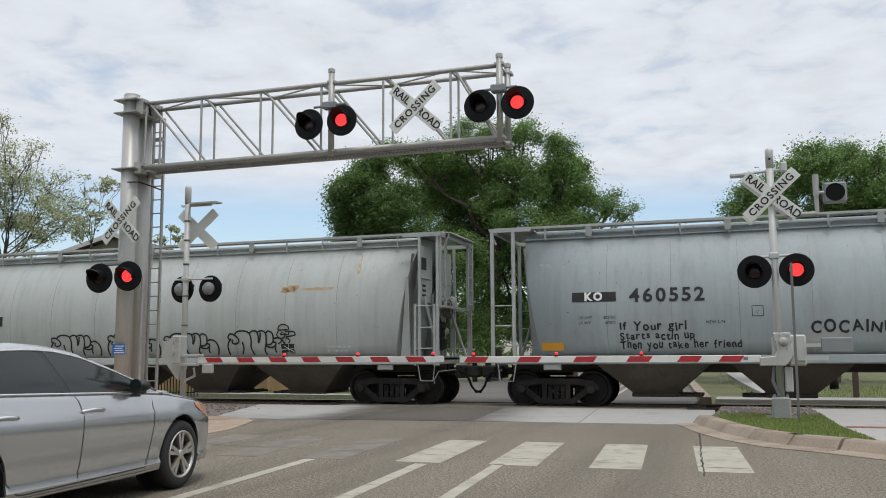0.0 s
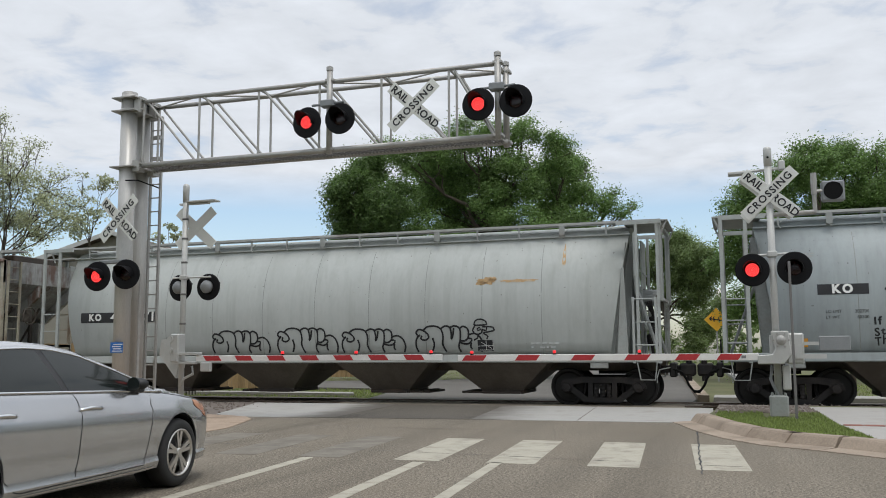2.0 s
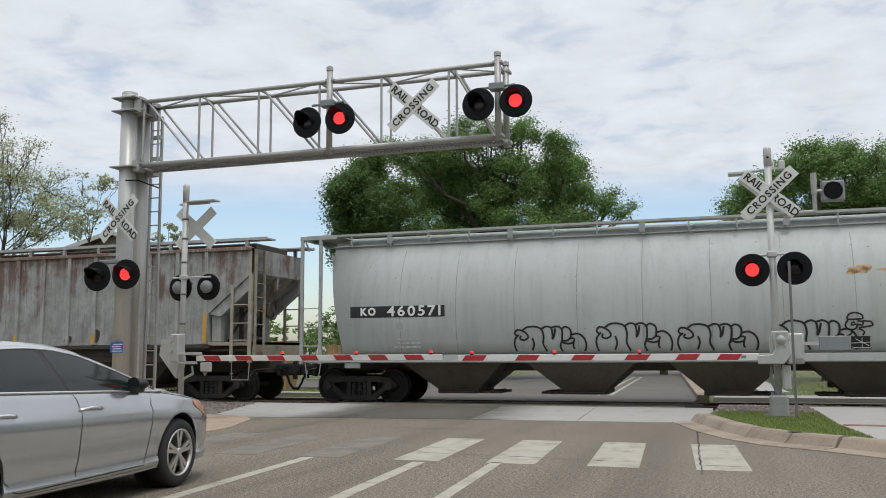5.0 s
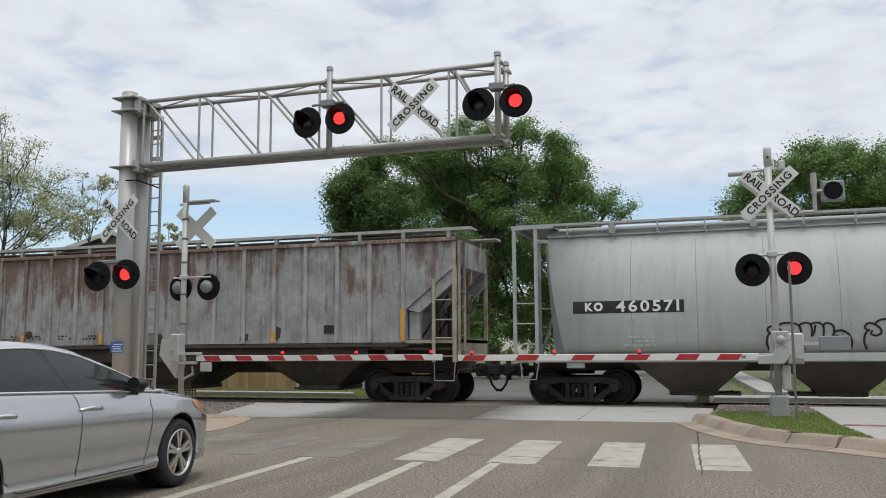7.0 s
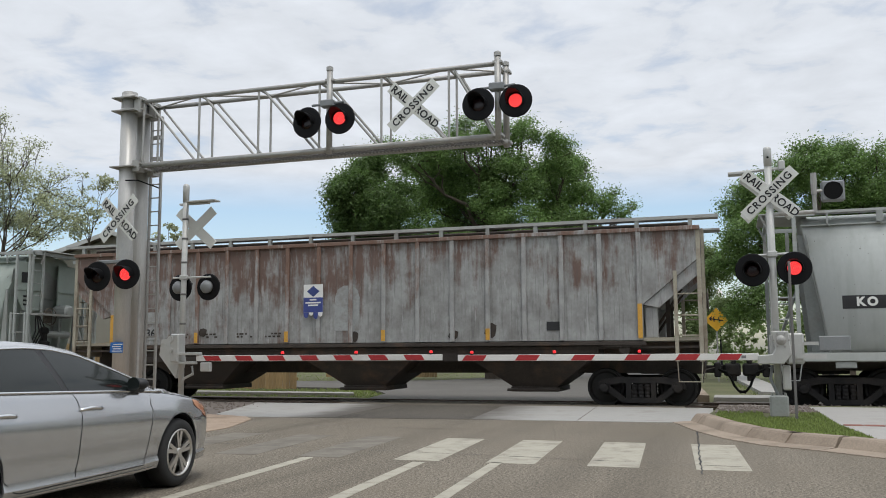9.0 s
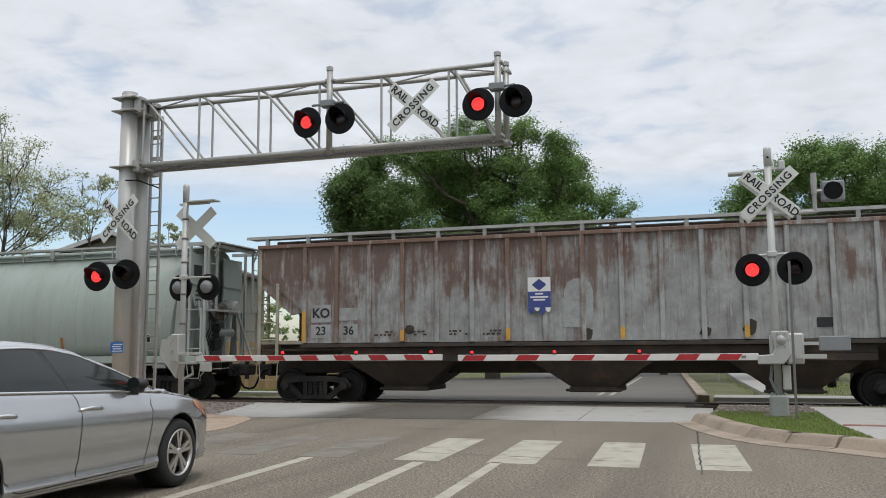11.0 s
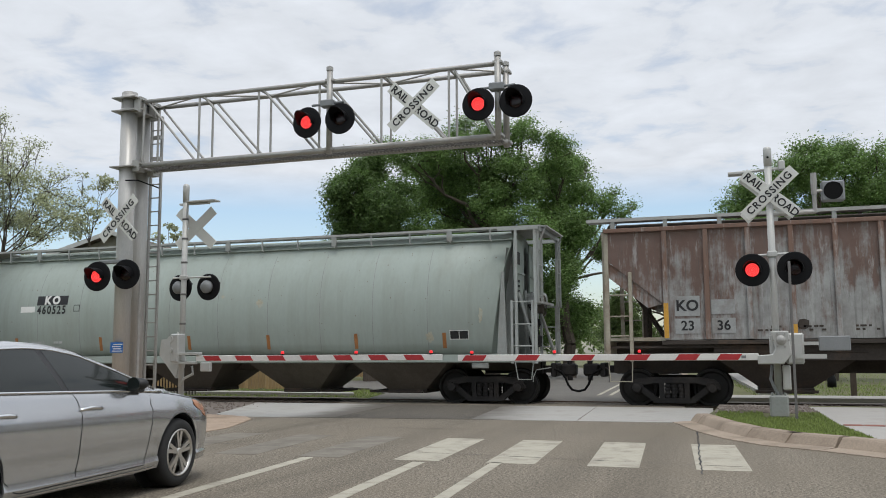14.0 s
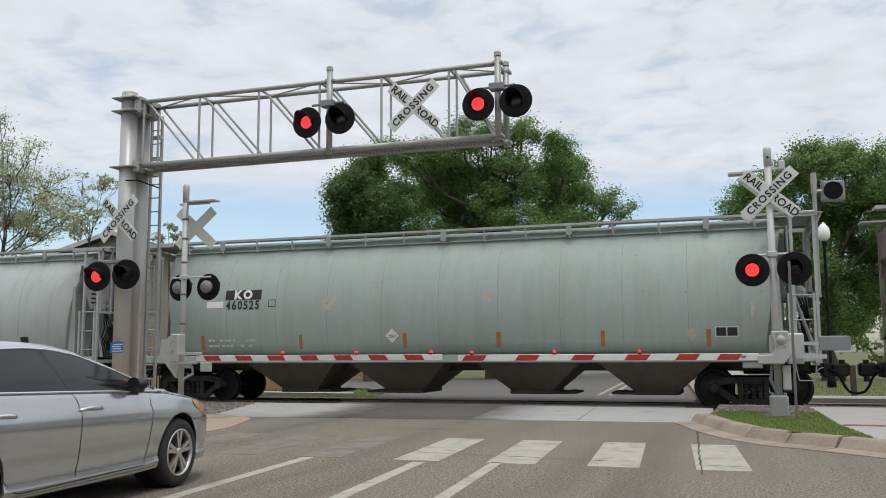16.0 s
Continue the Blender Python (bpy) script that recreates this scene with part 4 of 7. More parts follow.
def scrawl(car, strokes, x, z, sx, sz, material, r=0.022, name="graffiti", lift=0.012):
    """Sprayed lines: each stroke is a soft line through (u, v) points, scaled and laid on the tank."""
    bm = B()
    for st in strokes:
        pts = smooth_line(st, 0.06) if len(st) > 2 else st
        last = None
        for i, (u, v) in enumerate(pts):
            u2, v2 = pts[min(i + 1, len(pts) - 1)]
            u1, v1 = pts[max(i - 1, 0)]
            d = Vector(((u2 - u1) * sx, (v2 - v1) * sz))
            d = d.normalized() if d.length else Vector((1, 0))
            n = Vector((-d.y, d.x)) * r
            cx, cz = x + u * sx, z + v * sz
            cur = []
            for q in (1, -1):
                zz = cz + n.y * q
                cur.append(bm.verts.new((cx + n.x * q, -hopper_side(zz) - lift, zz)))
            if last:
                bm.faces.new((last[0], last[1], cur[1], cur[0]))
            last = cur
    bmesh.ops.recalc_face_normals(bm, faces=bm.faces)
    return part(name, bm, material, car)


def stain(car, x, z, w, h, seed, material):
    """An irregular stain on the near side of the tank."""
    rnd = random.Random(seed)
    bm = B()
    rim = []
    for k in range(26):
        a = 2 * math.pi * k / 26
        q = rnd.uniform(0.55, 1.0)
        zz = z + 0.5 * h * q * math.sin(a)
        rim.append(bm.verts.new((x + 0.5 * w * q * math.cos(a), -hopper_side(zz) - 0.005, zz)))
    mid = bm.verts.new((x, -hopper_side(z) - 0.005, z))
    for k in range(26):
        bm.faces.new((mid, rim[k], rim[(k + 1) % 26]))
    bmesh.ops.recalc_face_normals(bm, faces=bm.faces)
    part("rust_stain", bm, material, car, "orange rust stain")


def small_marks(car, x, z, w, h, rows, seed, material=None, flat_y=None):
    """Stencilled data too small to read: short bars in rows."""
    rnd = random.Random(seed)
    bm = B()
    for r in range(rows):
        zz = z + h * (1 - (r + 0.5) / rows)
        u = x
        while u < x + w:
            l = rnd.uniform(0.05, 0.14)
            if rnd.random() < 0.75:
                hh = h / rows * 0.28
                y0 = -hopper_side(zz) - 0.008 if flat_y is None else flat_y
                vs = [bm.verts.new(p) for p in ((u, y0, zz - hh), (u + l, y0, zz - hh), (u + l, y0 + (0.003 if flat_y is None else 0), zz + hh), (u, y0 + (0.003 if flat_y is None else 0), zz + hh))]
                bm.faces.new(vs)
            u += l + rnd.uniform(0.02, 0.06)
    tagged(part("stencil_print", bm, material or M_DUCT, car), kind="stuff")


def tank_hopper(label, paint, seed, bays=(-4.95, -1.6, 1.9, 5.05)):
    """Curved-side covered hopper with four bays; its origin is on the track centre at rail height."""
    car = empty("hopper_car", (0, 0, 0), label, "hopper car", "cars of the train")
    rnd = random.Random(seed)
    # tank
    bm = B()
    half = TANK_HALF
    rings = []
    for x in (-1, -0.75, -0.5, -0.25, 0, 0.25, 0.5, 0.75, 1):
        ring = []
        for z, w in half:
            ex = 7.98 + 0.47 * (z - 1.28) / 2.9
            ring.append((x * min(ex, 8.45), -w, z))
        for z, w in reversed(half):
            ex = 7.98 + 0.47 * (z - 1.28) / 2.9
            ring.append((x * min(ex, 8.45), w, z))
        rings.append(ring)
    loft(bm, rings)
    tank = part("tank", bm, paint, car, smooth=True)
    for p in tank.data.polygons:
        p.use_smooth = len(p.vertices) == 4 and abs(p.normal.x) < 0.5
    # weld seams
    for x in (-6.3, -4.75, -3.2, -1.6, 0, 1.6, 3.2, 4.75, 6.3):
        part("weld_seam", decal_grid(x - 0.009, x + 0.009, 1.3, 4.1, 1, 14, 0.004), M_SEAM, tank)
    # side sills
    for y in (-1, 1):
        bm = box(B(), -9.12, 9.12, *sorted((y * 1.50, y * 1.56)), 1.10, 1.29, 0.008)
        box(bm, -9.12, 9.12, *sorted((y * 1.44, y * 1.50)), 1.08, 1.14)
        part("side_sill", bm, paint, car)
    bm = box(B(), -9.0, 9.0, -0.3, 0.3, 0.86, 1.20)
    box(bm, -7.9, 7.9, -1.45, 1.45, 1.14, 1.28)
    part("centre_sill", bm, M_HOPPER_DIRTY, car)
    # hopper bays
    for c, out in zip(bays, (1, -1, 1, -1)):
        bm = B()
        loft(bm, [[(c + a * 1.42, b * 1.45, 1.14) for a, b in ((-1, -1), (1, -1), (1, 1), (-1, 1))],
                  [(c + a * 0.54, b * 0.75, 0.36) for a, b in ((-1, -1), (1, -1), (1, 1), (-1, 1))]])
        bay = part("hopper_bay", bm, M_HOPPER_DIRTY, car, "grimy brown sloping hopper bay")
        bm = box(B(), c - 0.57, c + 0.57, -0.78, 0.78, 0.27, 0.37, 0.01)
        box(bm, *sorted((c + out * 0.56, c + out * 1.12)), -0.7, 0.6, 0.27, 0.33)
        tube(bm, (c + out * 0.9, -0.8, 0.31), (c + out * 0.9, 0.7, 0.31), 0.04, n=8)
        tube(bm, (c - 0.5, -0.86, 0.30), (c + 0.5, -0.86, 0.30), 0.03, n=8)
        part("outlet_gate", bm, M_DARK_RUST, bay)
    # roof: hatch coaming and running boards with brackets
    bm = box(B(), -8.3, 8.3, -0.34, 0.34, 4.45, 4.60, 0.02)
    part("roof_hatch_cover", bm, paint, car)
    for y in (-1, 1):
        bm = box(B(), -9.25, 9.25, *sorted((y * 0.72, y * 1.14)), 4.585, 4.61)
        box(bm, -9.25, 9.25, *sorted((y * 1.135, y * 1.155)), 4.57, 4.63)
        part("running_board", bm, M_RUNBOARD, car, "dull grating running board")
        part("roof_ledge", box(B(), -8.48, 8.48, *sorted((y * 0.96, y * 1.06)), 4.28, 4.31, 0.006), paint, car)
        for k in range(15):
            x = -7.9 + k * 15.8 / 14
            bm = B()
            w = 0.075 if k % 3 == 1 else 0.02
            box(bm, x - w, x + w, *sorted((y * 1.12, y * 1.15)), 4.30, 4.585)
            box(bm, x - w, x + w, *sorted((y * 1.00, y * 1.15)), 4.295, 4.32)
            tube(bm, (x, y * 1.14, 4.32), (x + 0.05, y * 1.16, 4.24), 0.014, n=6)
            tube(bm, (x + 0.05, y * 1.14, 4.40), (x + 0.16, y * 1.12, 4.46), 0.012, n=6)
            part("bracket", bm, M_HOPPER_STEEL, car)
    # both ends
    for s in (-1, 1):
        bm = B()
        prism(bm, [(s * 8.40, 4.05), (s * 8.30, 3.2), (s * 6.9, 1.30), (s * 7.98, 1.29)], 'y', -1.38, 1.38)
        part("end_slope_sheet", bm, M_HOPPER_STEEL, car)
        for y in (-0.8, 0.8):   # gusset fin beside the slope sheet
            bm = prism(B(), [(s * 8.45, 4.1), (s * 8.56, 4.1), (s * 8.34, 1.29), (s * 7.9, 1.29)], 'y', y - 0.02, y + 0.02)
            part("end_gusset", bm, M_HOPPER_STEEL, car)
        bm = box(B(), *sorted((s * 7.9, s * 9.2)), -1.5, 1.5, 1.20, 1.26)
        box(bm, *sorted((s * 9.12, s * 9.2)), -1.52, 1.52, 1.10, 1.26)
        part("end_platform", bm, M_HOPPER_STEEL, car)
        # posts, ladders and the roof corner
        for y in (-1.52, 1.52):
            if s < 0:
                rung_ladder(car, s * 8.66, s * 9.22, y, 1.06, 4.54, (1.54, 2.06, 2.57), M_HOPPER_POST, 0.045)
            else:
                part("corner_post", box(B(), 8.64, 8.71, y - 0.035, y + 0.035, 1.24, 4.5), M_HOPPER_POST, car)
                part("corner_post", box(B(), 9.14, 9.21, y - 0.035, y + 0.035, 1.06, 4.54), M_HOPPER_POST, car)
                rung_ladder(car, 8.56, 9.10, y * 1.02, 1.06, 2.66, (1.5, 2.05, 2.62), M_HOPPER_POST, 0.03)
        bm = B()
        for y in (-1.52, 1.52):
            box(bm, *sorted((s * 8.2, s * 9.27)), y - 0.04, y + 0.04, 4.46, 4.56)
        box(bm, *sorted((s * 9.19, s * 9.27)), -1.48, 1.48, 4.46, 4.56)
        part("roof_corner_frame", bm, M_HOPPER_POST, car)
        if s > 0:
            # upright end sheets, brake side ladders, bracing and pipework
            for y in (-1, 1):
                bm = prism(B(), [(y * 0.35, 2.75), (y * 1.15, 2.75), (y * 1.40, 3.2), (y * 1.40, 4.28), (y * 0.35, 4.28)], 'x', 8.58, 8.62)
                box(bm, 8.62, 8.66, *sorted((y * 0.38, y * 1.36)), 3.38, 3.42)
                part("end_sheet", bm, paint, car)
                part("end_brace", tube(B(), (9.12, y * 1.2, 1.26), (8.62, y * 1.0, 2.9), 0.045, n=8), M_HOPPER_STEEL, car)
                part("end_brace", tube(B(), (8.66, y * 0.42, 1.26), (8.66, y * 0.42, 3.0), 0.04, n=8), M_HOPPER_STEEL, car)
                part("end_fin", prism(B(), [(8.30, 3.4), (8.36, 3.4), (8.42, 1.29), (8.16, 1.29)], 'y', y * 1.53 - 0.02, y * 1.53 + 0.02), M_HOPPER_STEEL, car)
                end_ladder_side(car, 9.24, *sorted((y * 1.48, y * 1.02)), 2.6, 4.54, 5, M_HOPPER_STEEL)
            part("crossover_step", box(B(), 9.0, 9.3, -1.3, 0.2, 2.58, 2.64), M_RUNBOARD, car, "grating crossover step")
            for q in range(4):
                part("brake_pipe", path_tube(B(), [(8.95 - 0.06 * q, -0.95 + 0.12 * q, 2.6), (9.02, -1.0 + 0.15 * q, 2.1), (8.9, -1.05 + 0.1 * q, 1.7), (8.95, -1.0 + 0.12 * q, 1.26)], 0.022, 6), M_TRUCK, car)
            part("brake_valve", lathe(B(), [(0.03, 1.45), (0.16, 1.5), (0.18, 1.75), (0.1, 1.8), (0.1, 2.0), (0.15, 2.05), (0.13, 2.2), (0.03, 2.24)], at=(8.95, -0.55, 0), n=12), M_TRUCK, car, "dark brake valve")
        else:
            part("end_brace", tube(B(), (s * 9.12, 1.2, 1.26), (s * 8.4, 0.8, 3.2), 0.04, n=8), M_HOPPER_STEEL, car)
        bm = box(B(), *sorted((s * 8.3, s * 9.42)), -1.15, 1.15, 4.58, 4.61)
        for y in (-1.1, 1.1):
            tube(bm, (s * 9.38, y, 4.58), (s * 9.22, y, 4.2), 0.025, n=6)
        part("end_running_board", bm, M_RUNBOARD, car)
        # stirrup step
        for y in (-1.53, 1.53):
            part("stirrup_step", path_tube(B(), [(s * 8.62, y, 1.12), (s * 8.70, y, 0.66), (s * 9.04, y, 0.66), (s * 9.10, y, 1.12)], 0.016, 6), M_HOPPER_STEEL, car)
        bm = box(B(), s * 7.7 - 0.22, s * 7.7 + 0.22, -1.53, -1.46, 0.94, 1.09, 0.01)
        box(bm, s * 7.7 - 0.14, s * 7.7 + 0.14, -1.54, -1.52, 0.96, 1.03)
        part("bolster_pad", bm, M_HOPPER_STEEL, car)
        coupler_parts(car, 9.1, s, M_HOPPER_STEEL)
    handbrake(car, 9.2, -0.6, 2.55, 1)
    part("end_number_board", box(B(), 8.62, 8.635, -1.25, -0.85, 3.62, 3.95), M_BLACK_PAINT, car, "small black number board")
    for k in range(3):
        part("end_number_bar", box(B(), 8.62, 8.63, -1.15, -0.88, 2.90 + 0.13 * k, 2.96 + 0.13 * k), M_BLACK_PAINT, car)
    bm = B()
    lathe(bm, [(0.05, 8.45), (0.20, 8.5), (0.22, 8.62), (0.22, 9.0), (0.15, 9.06)], at=(0, 0.45, 2.75), axis='x', n=14)
    tube(bm, (8.6, -0.2, 2.0), (8.6, 0.9, 2.0), 0.12, n=10)
    part("brake_cylinder", bm, M_HOPPER_STEEL, car)
    add_trucks(car, 7.70)
    return car


def ribbed_hopper(label):
    """Flat-sided rusty hopper with outside posts and three bays."""
    car = empty("hopper_car", (0, 0, 0), label, "hopper car", "cars of the train")
    poly = [(-9.12, 4.32), (9.12, 4.32), (9.12, 3.62), (7.72, 2.48), (7.72, 1.62), (-7.72, 1.62), (-7.72, 2.48), (-9.12, 3.62)]
    part("body", prism(B(), poly, 'y', -1.56, 1.56), M_RUST_BODY, car)
    for y in (-1, 1):
        for k in range(17):
            x = -7.66 + k * 15.32 / 16
            bm = box(B(), x - 0.06, x + 0.06, *sorted((y * 1.56, y * 1.63)), 1.62, 4.29, 0.012)
            part("side_post", bm, M_RUST_RIB, car)
            if y < 0 and k in (0, 3, 6, 9, 12, 16):
                z1 = 2.5 if k in (0, 16) else 1.95
                part("yellow_strip", box(B(), x - 0.055, x + 0.055, -1.640, -1.634, 1.66, z1), M_YELLOW, car, "faded yellow reflective strip")
        bm = box(B(), -9.12, 9.12, *sorted((y * 1.55, y * 1.64)), 4.26, 4.36, 0.01)
        part("top_chord", bm, M_RUST_RIB, car)
        bm = box(B(), -7.78, 7.78, *sorted((y * 1.50, y * 1.60)), 1.50, 1.60, 0.01)
        box(bm, -9.1, 9.1, *sorted((y * 1.40, y * 1.46)), 1.42, 1.48)
        part("side_sill", bm, M_DARK_RUST, car)
    # roof: dark hatch trough and running boards
    bm = box(B(), -8.9, 8.9, -0.95, 0.95, 4.32, 4.54, 0.03)
    part("roof_hatch_cover", bm, M_DARK_RUST, car)
    for y in (-1, 1):
        bm = box(B(), -9.55, 9.55, *sorted((y * 1.0, y * 1.5)), 4.57, 4.61)
        box(bm, -9.55, 9.55, *sorted((y * 1.48, y * 1.51)), 4.55, 4.63)
        part("running_board", bm, M_RUNBOARD, car)
        for k in range(15):
            x = -8.9 + k * 17.8 / 14
            part("bracket", box(B(), x - 0.05, x + 0.05, *sorted((y * 1.42, y * 1.50)), 4.34, 4.58), M_HOPPER_STEEL, car)
    bm = box(B(), -9.1, 9.1, -0.35, 0.35, 0.80, 1.58)
    box(bm, -6.6, 6.6, -1.42, 1.42, 1.12, 1.56)
    part("centre_sill", bm, M_DARK_RUST, car)
    for c in (-5.0, 0.1, 4.85):
        bm = B()
        loft(bm, [[(c + a * 1.75, b * 1.44, 1.30) for a, b in ((-1, -1), (1, -1), (1, 1), (-1, 1))],
                  [(c + a * 0.58, b * 0.80, 0.46) for a, b in ((-1, -1), (1, -1), (1, 1), (-1, 1))]])
        bay = part("hopper_bay", bm, M_DARK_RUST, car, "dark rusty sloping hopper bay")
        bm = box(B(), c - 0.62, c + 0.62, -0.84, 0.84, 0.33, 0.46, 0.01)
        tube(bm, (c - 0.7, -0.9, 0.38), (c + 0.7, -0.9, 0.38), 0.035, n=8)
        part("outlet_gate", bm, M_DARK_RUST, bay)
    for s in (-1, 1):
        for y in (-1.45, 0, 1.45):
            bm = prism(B(), [(s * 9.10, 3.60), (s * 7.74, 2.48), (s * 8.10, 2.40), (s * 9.10, 3.22)], 'y', y - 0.06, y + 0.06)
            part("slope_edge", bm, M_RUST_RIB, car)
        bm = box(B(), *sorted((s * 7.70, s * 9.12)), -1.52, 1.52, 1.60, 1.68)
        box(bm, *sorted((s * 9.02, s * 9.12)), -1.52, 1.52, 1.28, 1.68)
        part("end_platform", bm, M_TAN_STEEL, car)
        for y in (-1.52, 1.52):
            bm = box(B(), *sorted((s * 9.02, s * 9.12)), y - 0.05, y + 0.05, 1.10, 4.34)
            part("corner_post", bm, M_TAN_STEEL, car)
            rail = part("ladder_post", box(B(), *sorted((s * 8.46, s * 8.55)), y * 1.03 - 0.03, y * 1.03 + 0.03, 1.10, 3.28, 0.01), M_TAN_STEEL, car)
            for z in (1.25, 1.72, 2.2, 2.72):
                part("rung", tube(B(), (s * 8.5, y * 1.02, z), (s * 9.06, y * 1.01, z), 0.018, n=8), M_TAN_STEEL, rail)
        end_ladder_side(car, s * 9.16, -1.4, -0.9, 1.2, 4.30, 8, M_TAN_STEEL)
        if s > 0:
            for y in (-1.3, 1.3):
                part("bolster_panel", box(B(), 7.76, 8.06, y - 0.12, y + 0.12, 1.68, 2.44, 0.02), M_RUST_RIB, car)
        for y in (-0.6, 0.6):
            part("end_post", box(B(), *sorted((s * 8.2, s * 8.3)), y - 0.05, y + 0.05, 1.66, 2.7), M_DARK_RUST, car)
            part("end_brace", tube(B(), (s * 7.8, y, 1.68), (s * 8.6, y, 2.9), 0.035, n=6), M_DARK_RUST, car)
        for y in (-1.53, 1.53):
            part("stirrup_step", path_tube(B(), [(s * 8.5, y, 1.12), (s * 8.52, y, 0.62), (s * 9.04, y, 0.62), (s * 9.08, y, 1.12)], 0.016, 6), M_TAN_STEEL, car)
        coupler_parts(car, 9.1, s, M_DARK_RUST)
    bm = box(B(), 6.75, 7.65, -1.56, -1.44, 1.46, 1.56)
    lathe(bm, [(0.1, -1.52), (0.14, -1.5), (0.14, -1.40)], at=(7.25, 0, 1.40), axis='y', n=12)
    part("jacking_bracket", bm, M_DARK_RUST, car)
    handbrake(car, 9.22, -0.5, 2.6, 1)
    add_trucks(car, 7.57)
    return car


BUBBLE = [[(0.06, 0.0), (0.0, 0.25), (0.03, 0.52), (0.14, 0.68)],
          [(0.10, 0.62), (0.02, 0.74), (0.10, 0.88), (0.24, 0.84), (0.36, 0.72), (0.40, 0.56), (0.28, 0.46), (0.16, 0.52), (0.20, 0.64)],
          [(0.24, 0.84), (0.38, 0.98), (0.60, 1.0), (0.78, 0.90), (0.84, 0.62), (0.82, 0.3), (0.92, 0.0)],
          [(0.52, 0.55), (0.56, 0.3), (0.50, 0.04)],
          [(0.78, 0.90), (0.92, 1.0), (1.06, 0.94), (1.10, 0.66), (1.08, 0.5), (1.14, 0.62), (1.18, 0.92)],
          [(1.06, 0.94), (1.22, 1.0), (1.36, 0.88), (1.36, 0.5), (1.30, 0.2), (1.36, 0.0)],
          [(1.34, 0.88), (1.46, 0.98), (1.60, 0.86), (1.60, 0.56), (1.48, 0.42), (1.36, 0.44)],
          [(1.36, 0.36), (1.52, 0.30), (1.66, 0.36), (1.70, 0.5), (1.58, 0.52)], [(1.68, 0.36), (1.66, 0.18), (1.70, 0.10)],
          [(1.62, 0.66), (1.80, 0.70), (1.96, 0.54), (2.02, 0.26), (1.98, 0.0)]]


def build_train():
    """The cars in line; returns each with its place along the track at the start."""
    cars = []
    a = tank_hopper("blue-grey curved-side covered hopper car with black handwriting on its side", M_HOPPER_BLUE, 1, (-5.27, -2.1, 1.3, 4.6))
    cars.append((a, 3.24))
    part("number_panel", decal_grid(-7.15, -6.07, 2.61, 2.85, 6, 3), M_BLACK_PAINT, a)
    tank_line(a, "KO", 0.27, -6.84, -6.40, 2.73, M_WHITE_PAINT, 0.014, bold=0.014, gap=0.05)
    tank_line(a, "460552", 0.46, -5.75, -3.98, 2.73, M_BLACK_PAINT, bold=0.012)
    for k, (txt, xe, z, h) in enumerate((("If Your girl", -4.42, 1.99, 0.27), ("Starts actin up", -4.24, 1.76, 0.26), ("Then you take her friend", -3.18, 1.55, 0.27))):
        tank_line(a, txt, h, -6.0, xe, z, M_BLACK_PAINT, jitter=0.7, seed=30 + k, bold=0.007, gap=0.11)
    tank_line(a, "COCAINE", 0.36, -1.66, 0.02, 1.90, M_BLACK_PAINT, jitter=1.0, seed=35, bold=0.010)
    tank_letters(a, "LD LMT", 0.10, -6.83, 2.22, M_BLACK_PAINT); tank_letters(a, "202700", 0.10, -6.24, 2.22, M_BLACK_PAINT)
    tank_letters(a, "LT WT", 0.10, -6.85, 2.09, M_BLACK_PAINT); tank_letters(a, "60300", 0.10, -6.22, 2.09, M_BLACK_PAINT)
    tank_letters(a, "NEW 5-79", 0.10, -3.75, 2.07, M_BLACK_PAINT)
    part("orange_panel", decal_grid(-7.95, -7.40, 1.42, 1.62, 3, 2, 0.016), M_ORANGE, a)
    small_marks(a, -8.0, 3.50, 0.75, 0.12, 2, 5, M_DUCT)
    part("grey_patch", decal_grid(-1.85, -0.95, 1.48, 1.86, 4, 3), M_DUCT, a)
    bm = decal_grid(-2.93, -2.67, 2.19, 2.44, 2, 2, 0.007)
    part("capacity_stencil", bm, M_BLACK_PAINT, a)
    part("capacity_stencil_field", decal_grid(-2.915, -2.685, 2.205, 2.425, 2, 2, 0.011), M_HOPPER_BLUE, a)
    tank_letters(a, "C", 0.10, -2.80, 2.28, M_BLACK_PAINT, 0.016)

    b = tank_hopper("pale grey curved-side covered hopper car with black bubble graffiti", M_HOPPER, 2)
    cars.append((b, -16.65))
    part("number_panel", decal_grid(-7.72, -5.05, 2.28, 2.58, 8, 3), M_BLACK_PAINT, b)
    tank_line(b, "KO", 0.27, -7.42, -6.98, 2.43, M_WHITE_PAINT, 0.014, bold=0.014, gap=0.05)
    tank_line(b, "460571", 0.37, -6.66, -5.16, 2.43, M_WHITE_PAINT, 0.014, bold=0.008)
    for k, x in enumerate((-3.22, -1.15, 0.80, 2.92)):
        scrawl(b, BUBBLE, x, 1.36, 0.90, 0.62 + 0.05 * (k % 2), M_BLACK_PAINT, 0.024)
    scrawl(b, [[(-0.02, 0.40), (0.02, 0.52), (0.16, 0.56), (0.30, 0.50), (0.32, 0.42), (0.14, 0.40), (-0.02, 0.40)], [(0.0, 0.38), (-0.06, 0.26), (0.02, 0.16), (0.16, 0.18), (0.20, 0.30)], [(0.06, 0.30), (0.12, 0.34), (0.16, 0.28), (0.08, 0.26), (0.06, 0.30)], [(0.20, 0.36), (0.32, 0.34), (0.30, 0.26), (0.20, 0.28)], [(0.30, 0.36), (0.48, 0.34), (0.52, 0.26), (0.36, 0.22), (0.22, 0.20)], [(0.08, 0.16), (0.06, 0.06), (-0.04, 0.0)], [(0.22, 0.18), (0.34, 0.10), (0.30, 0.02)]], 4.55, 1.66, 1.0, 0.95, M_BLACK_PAINT, 0.020)
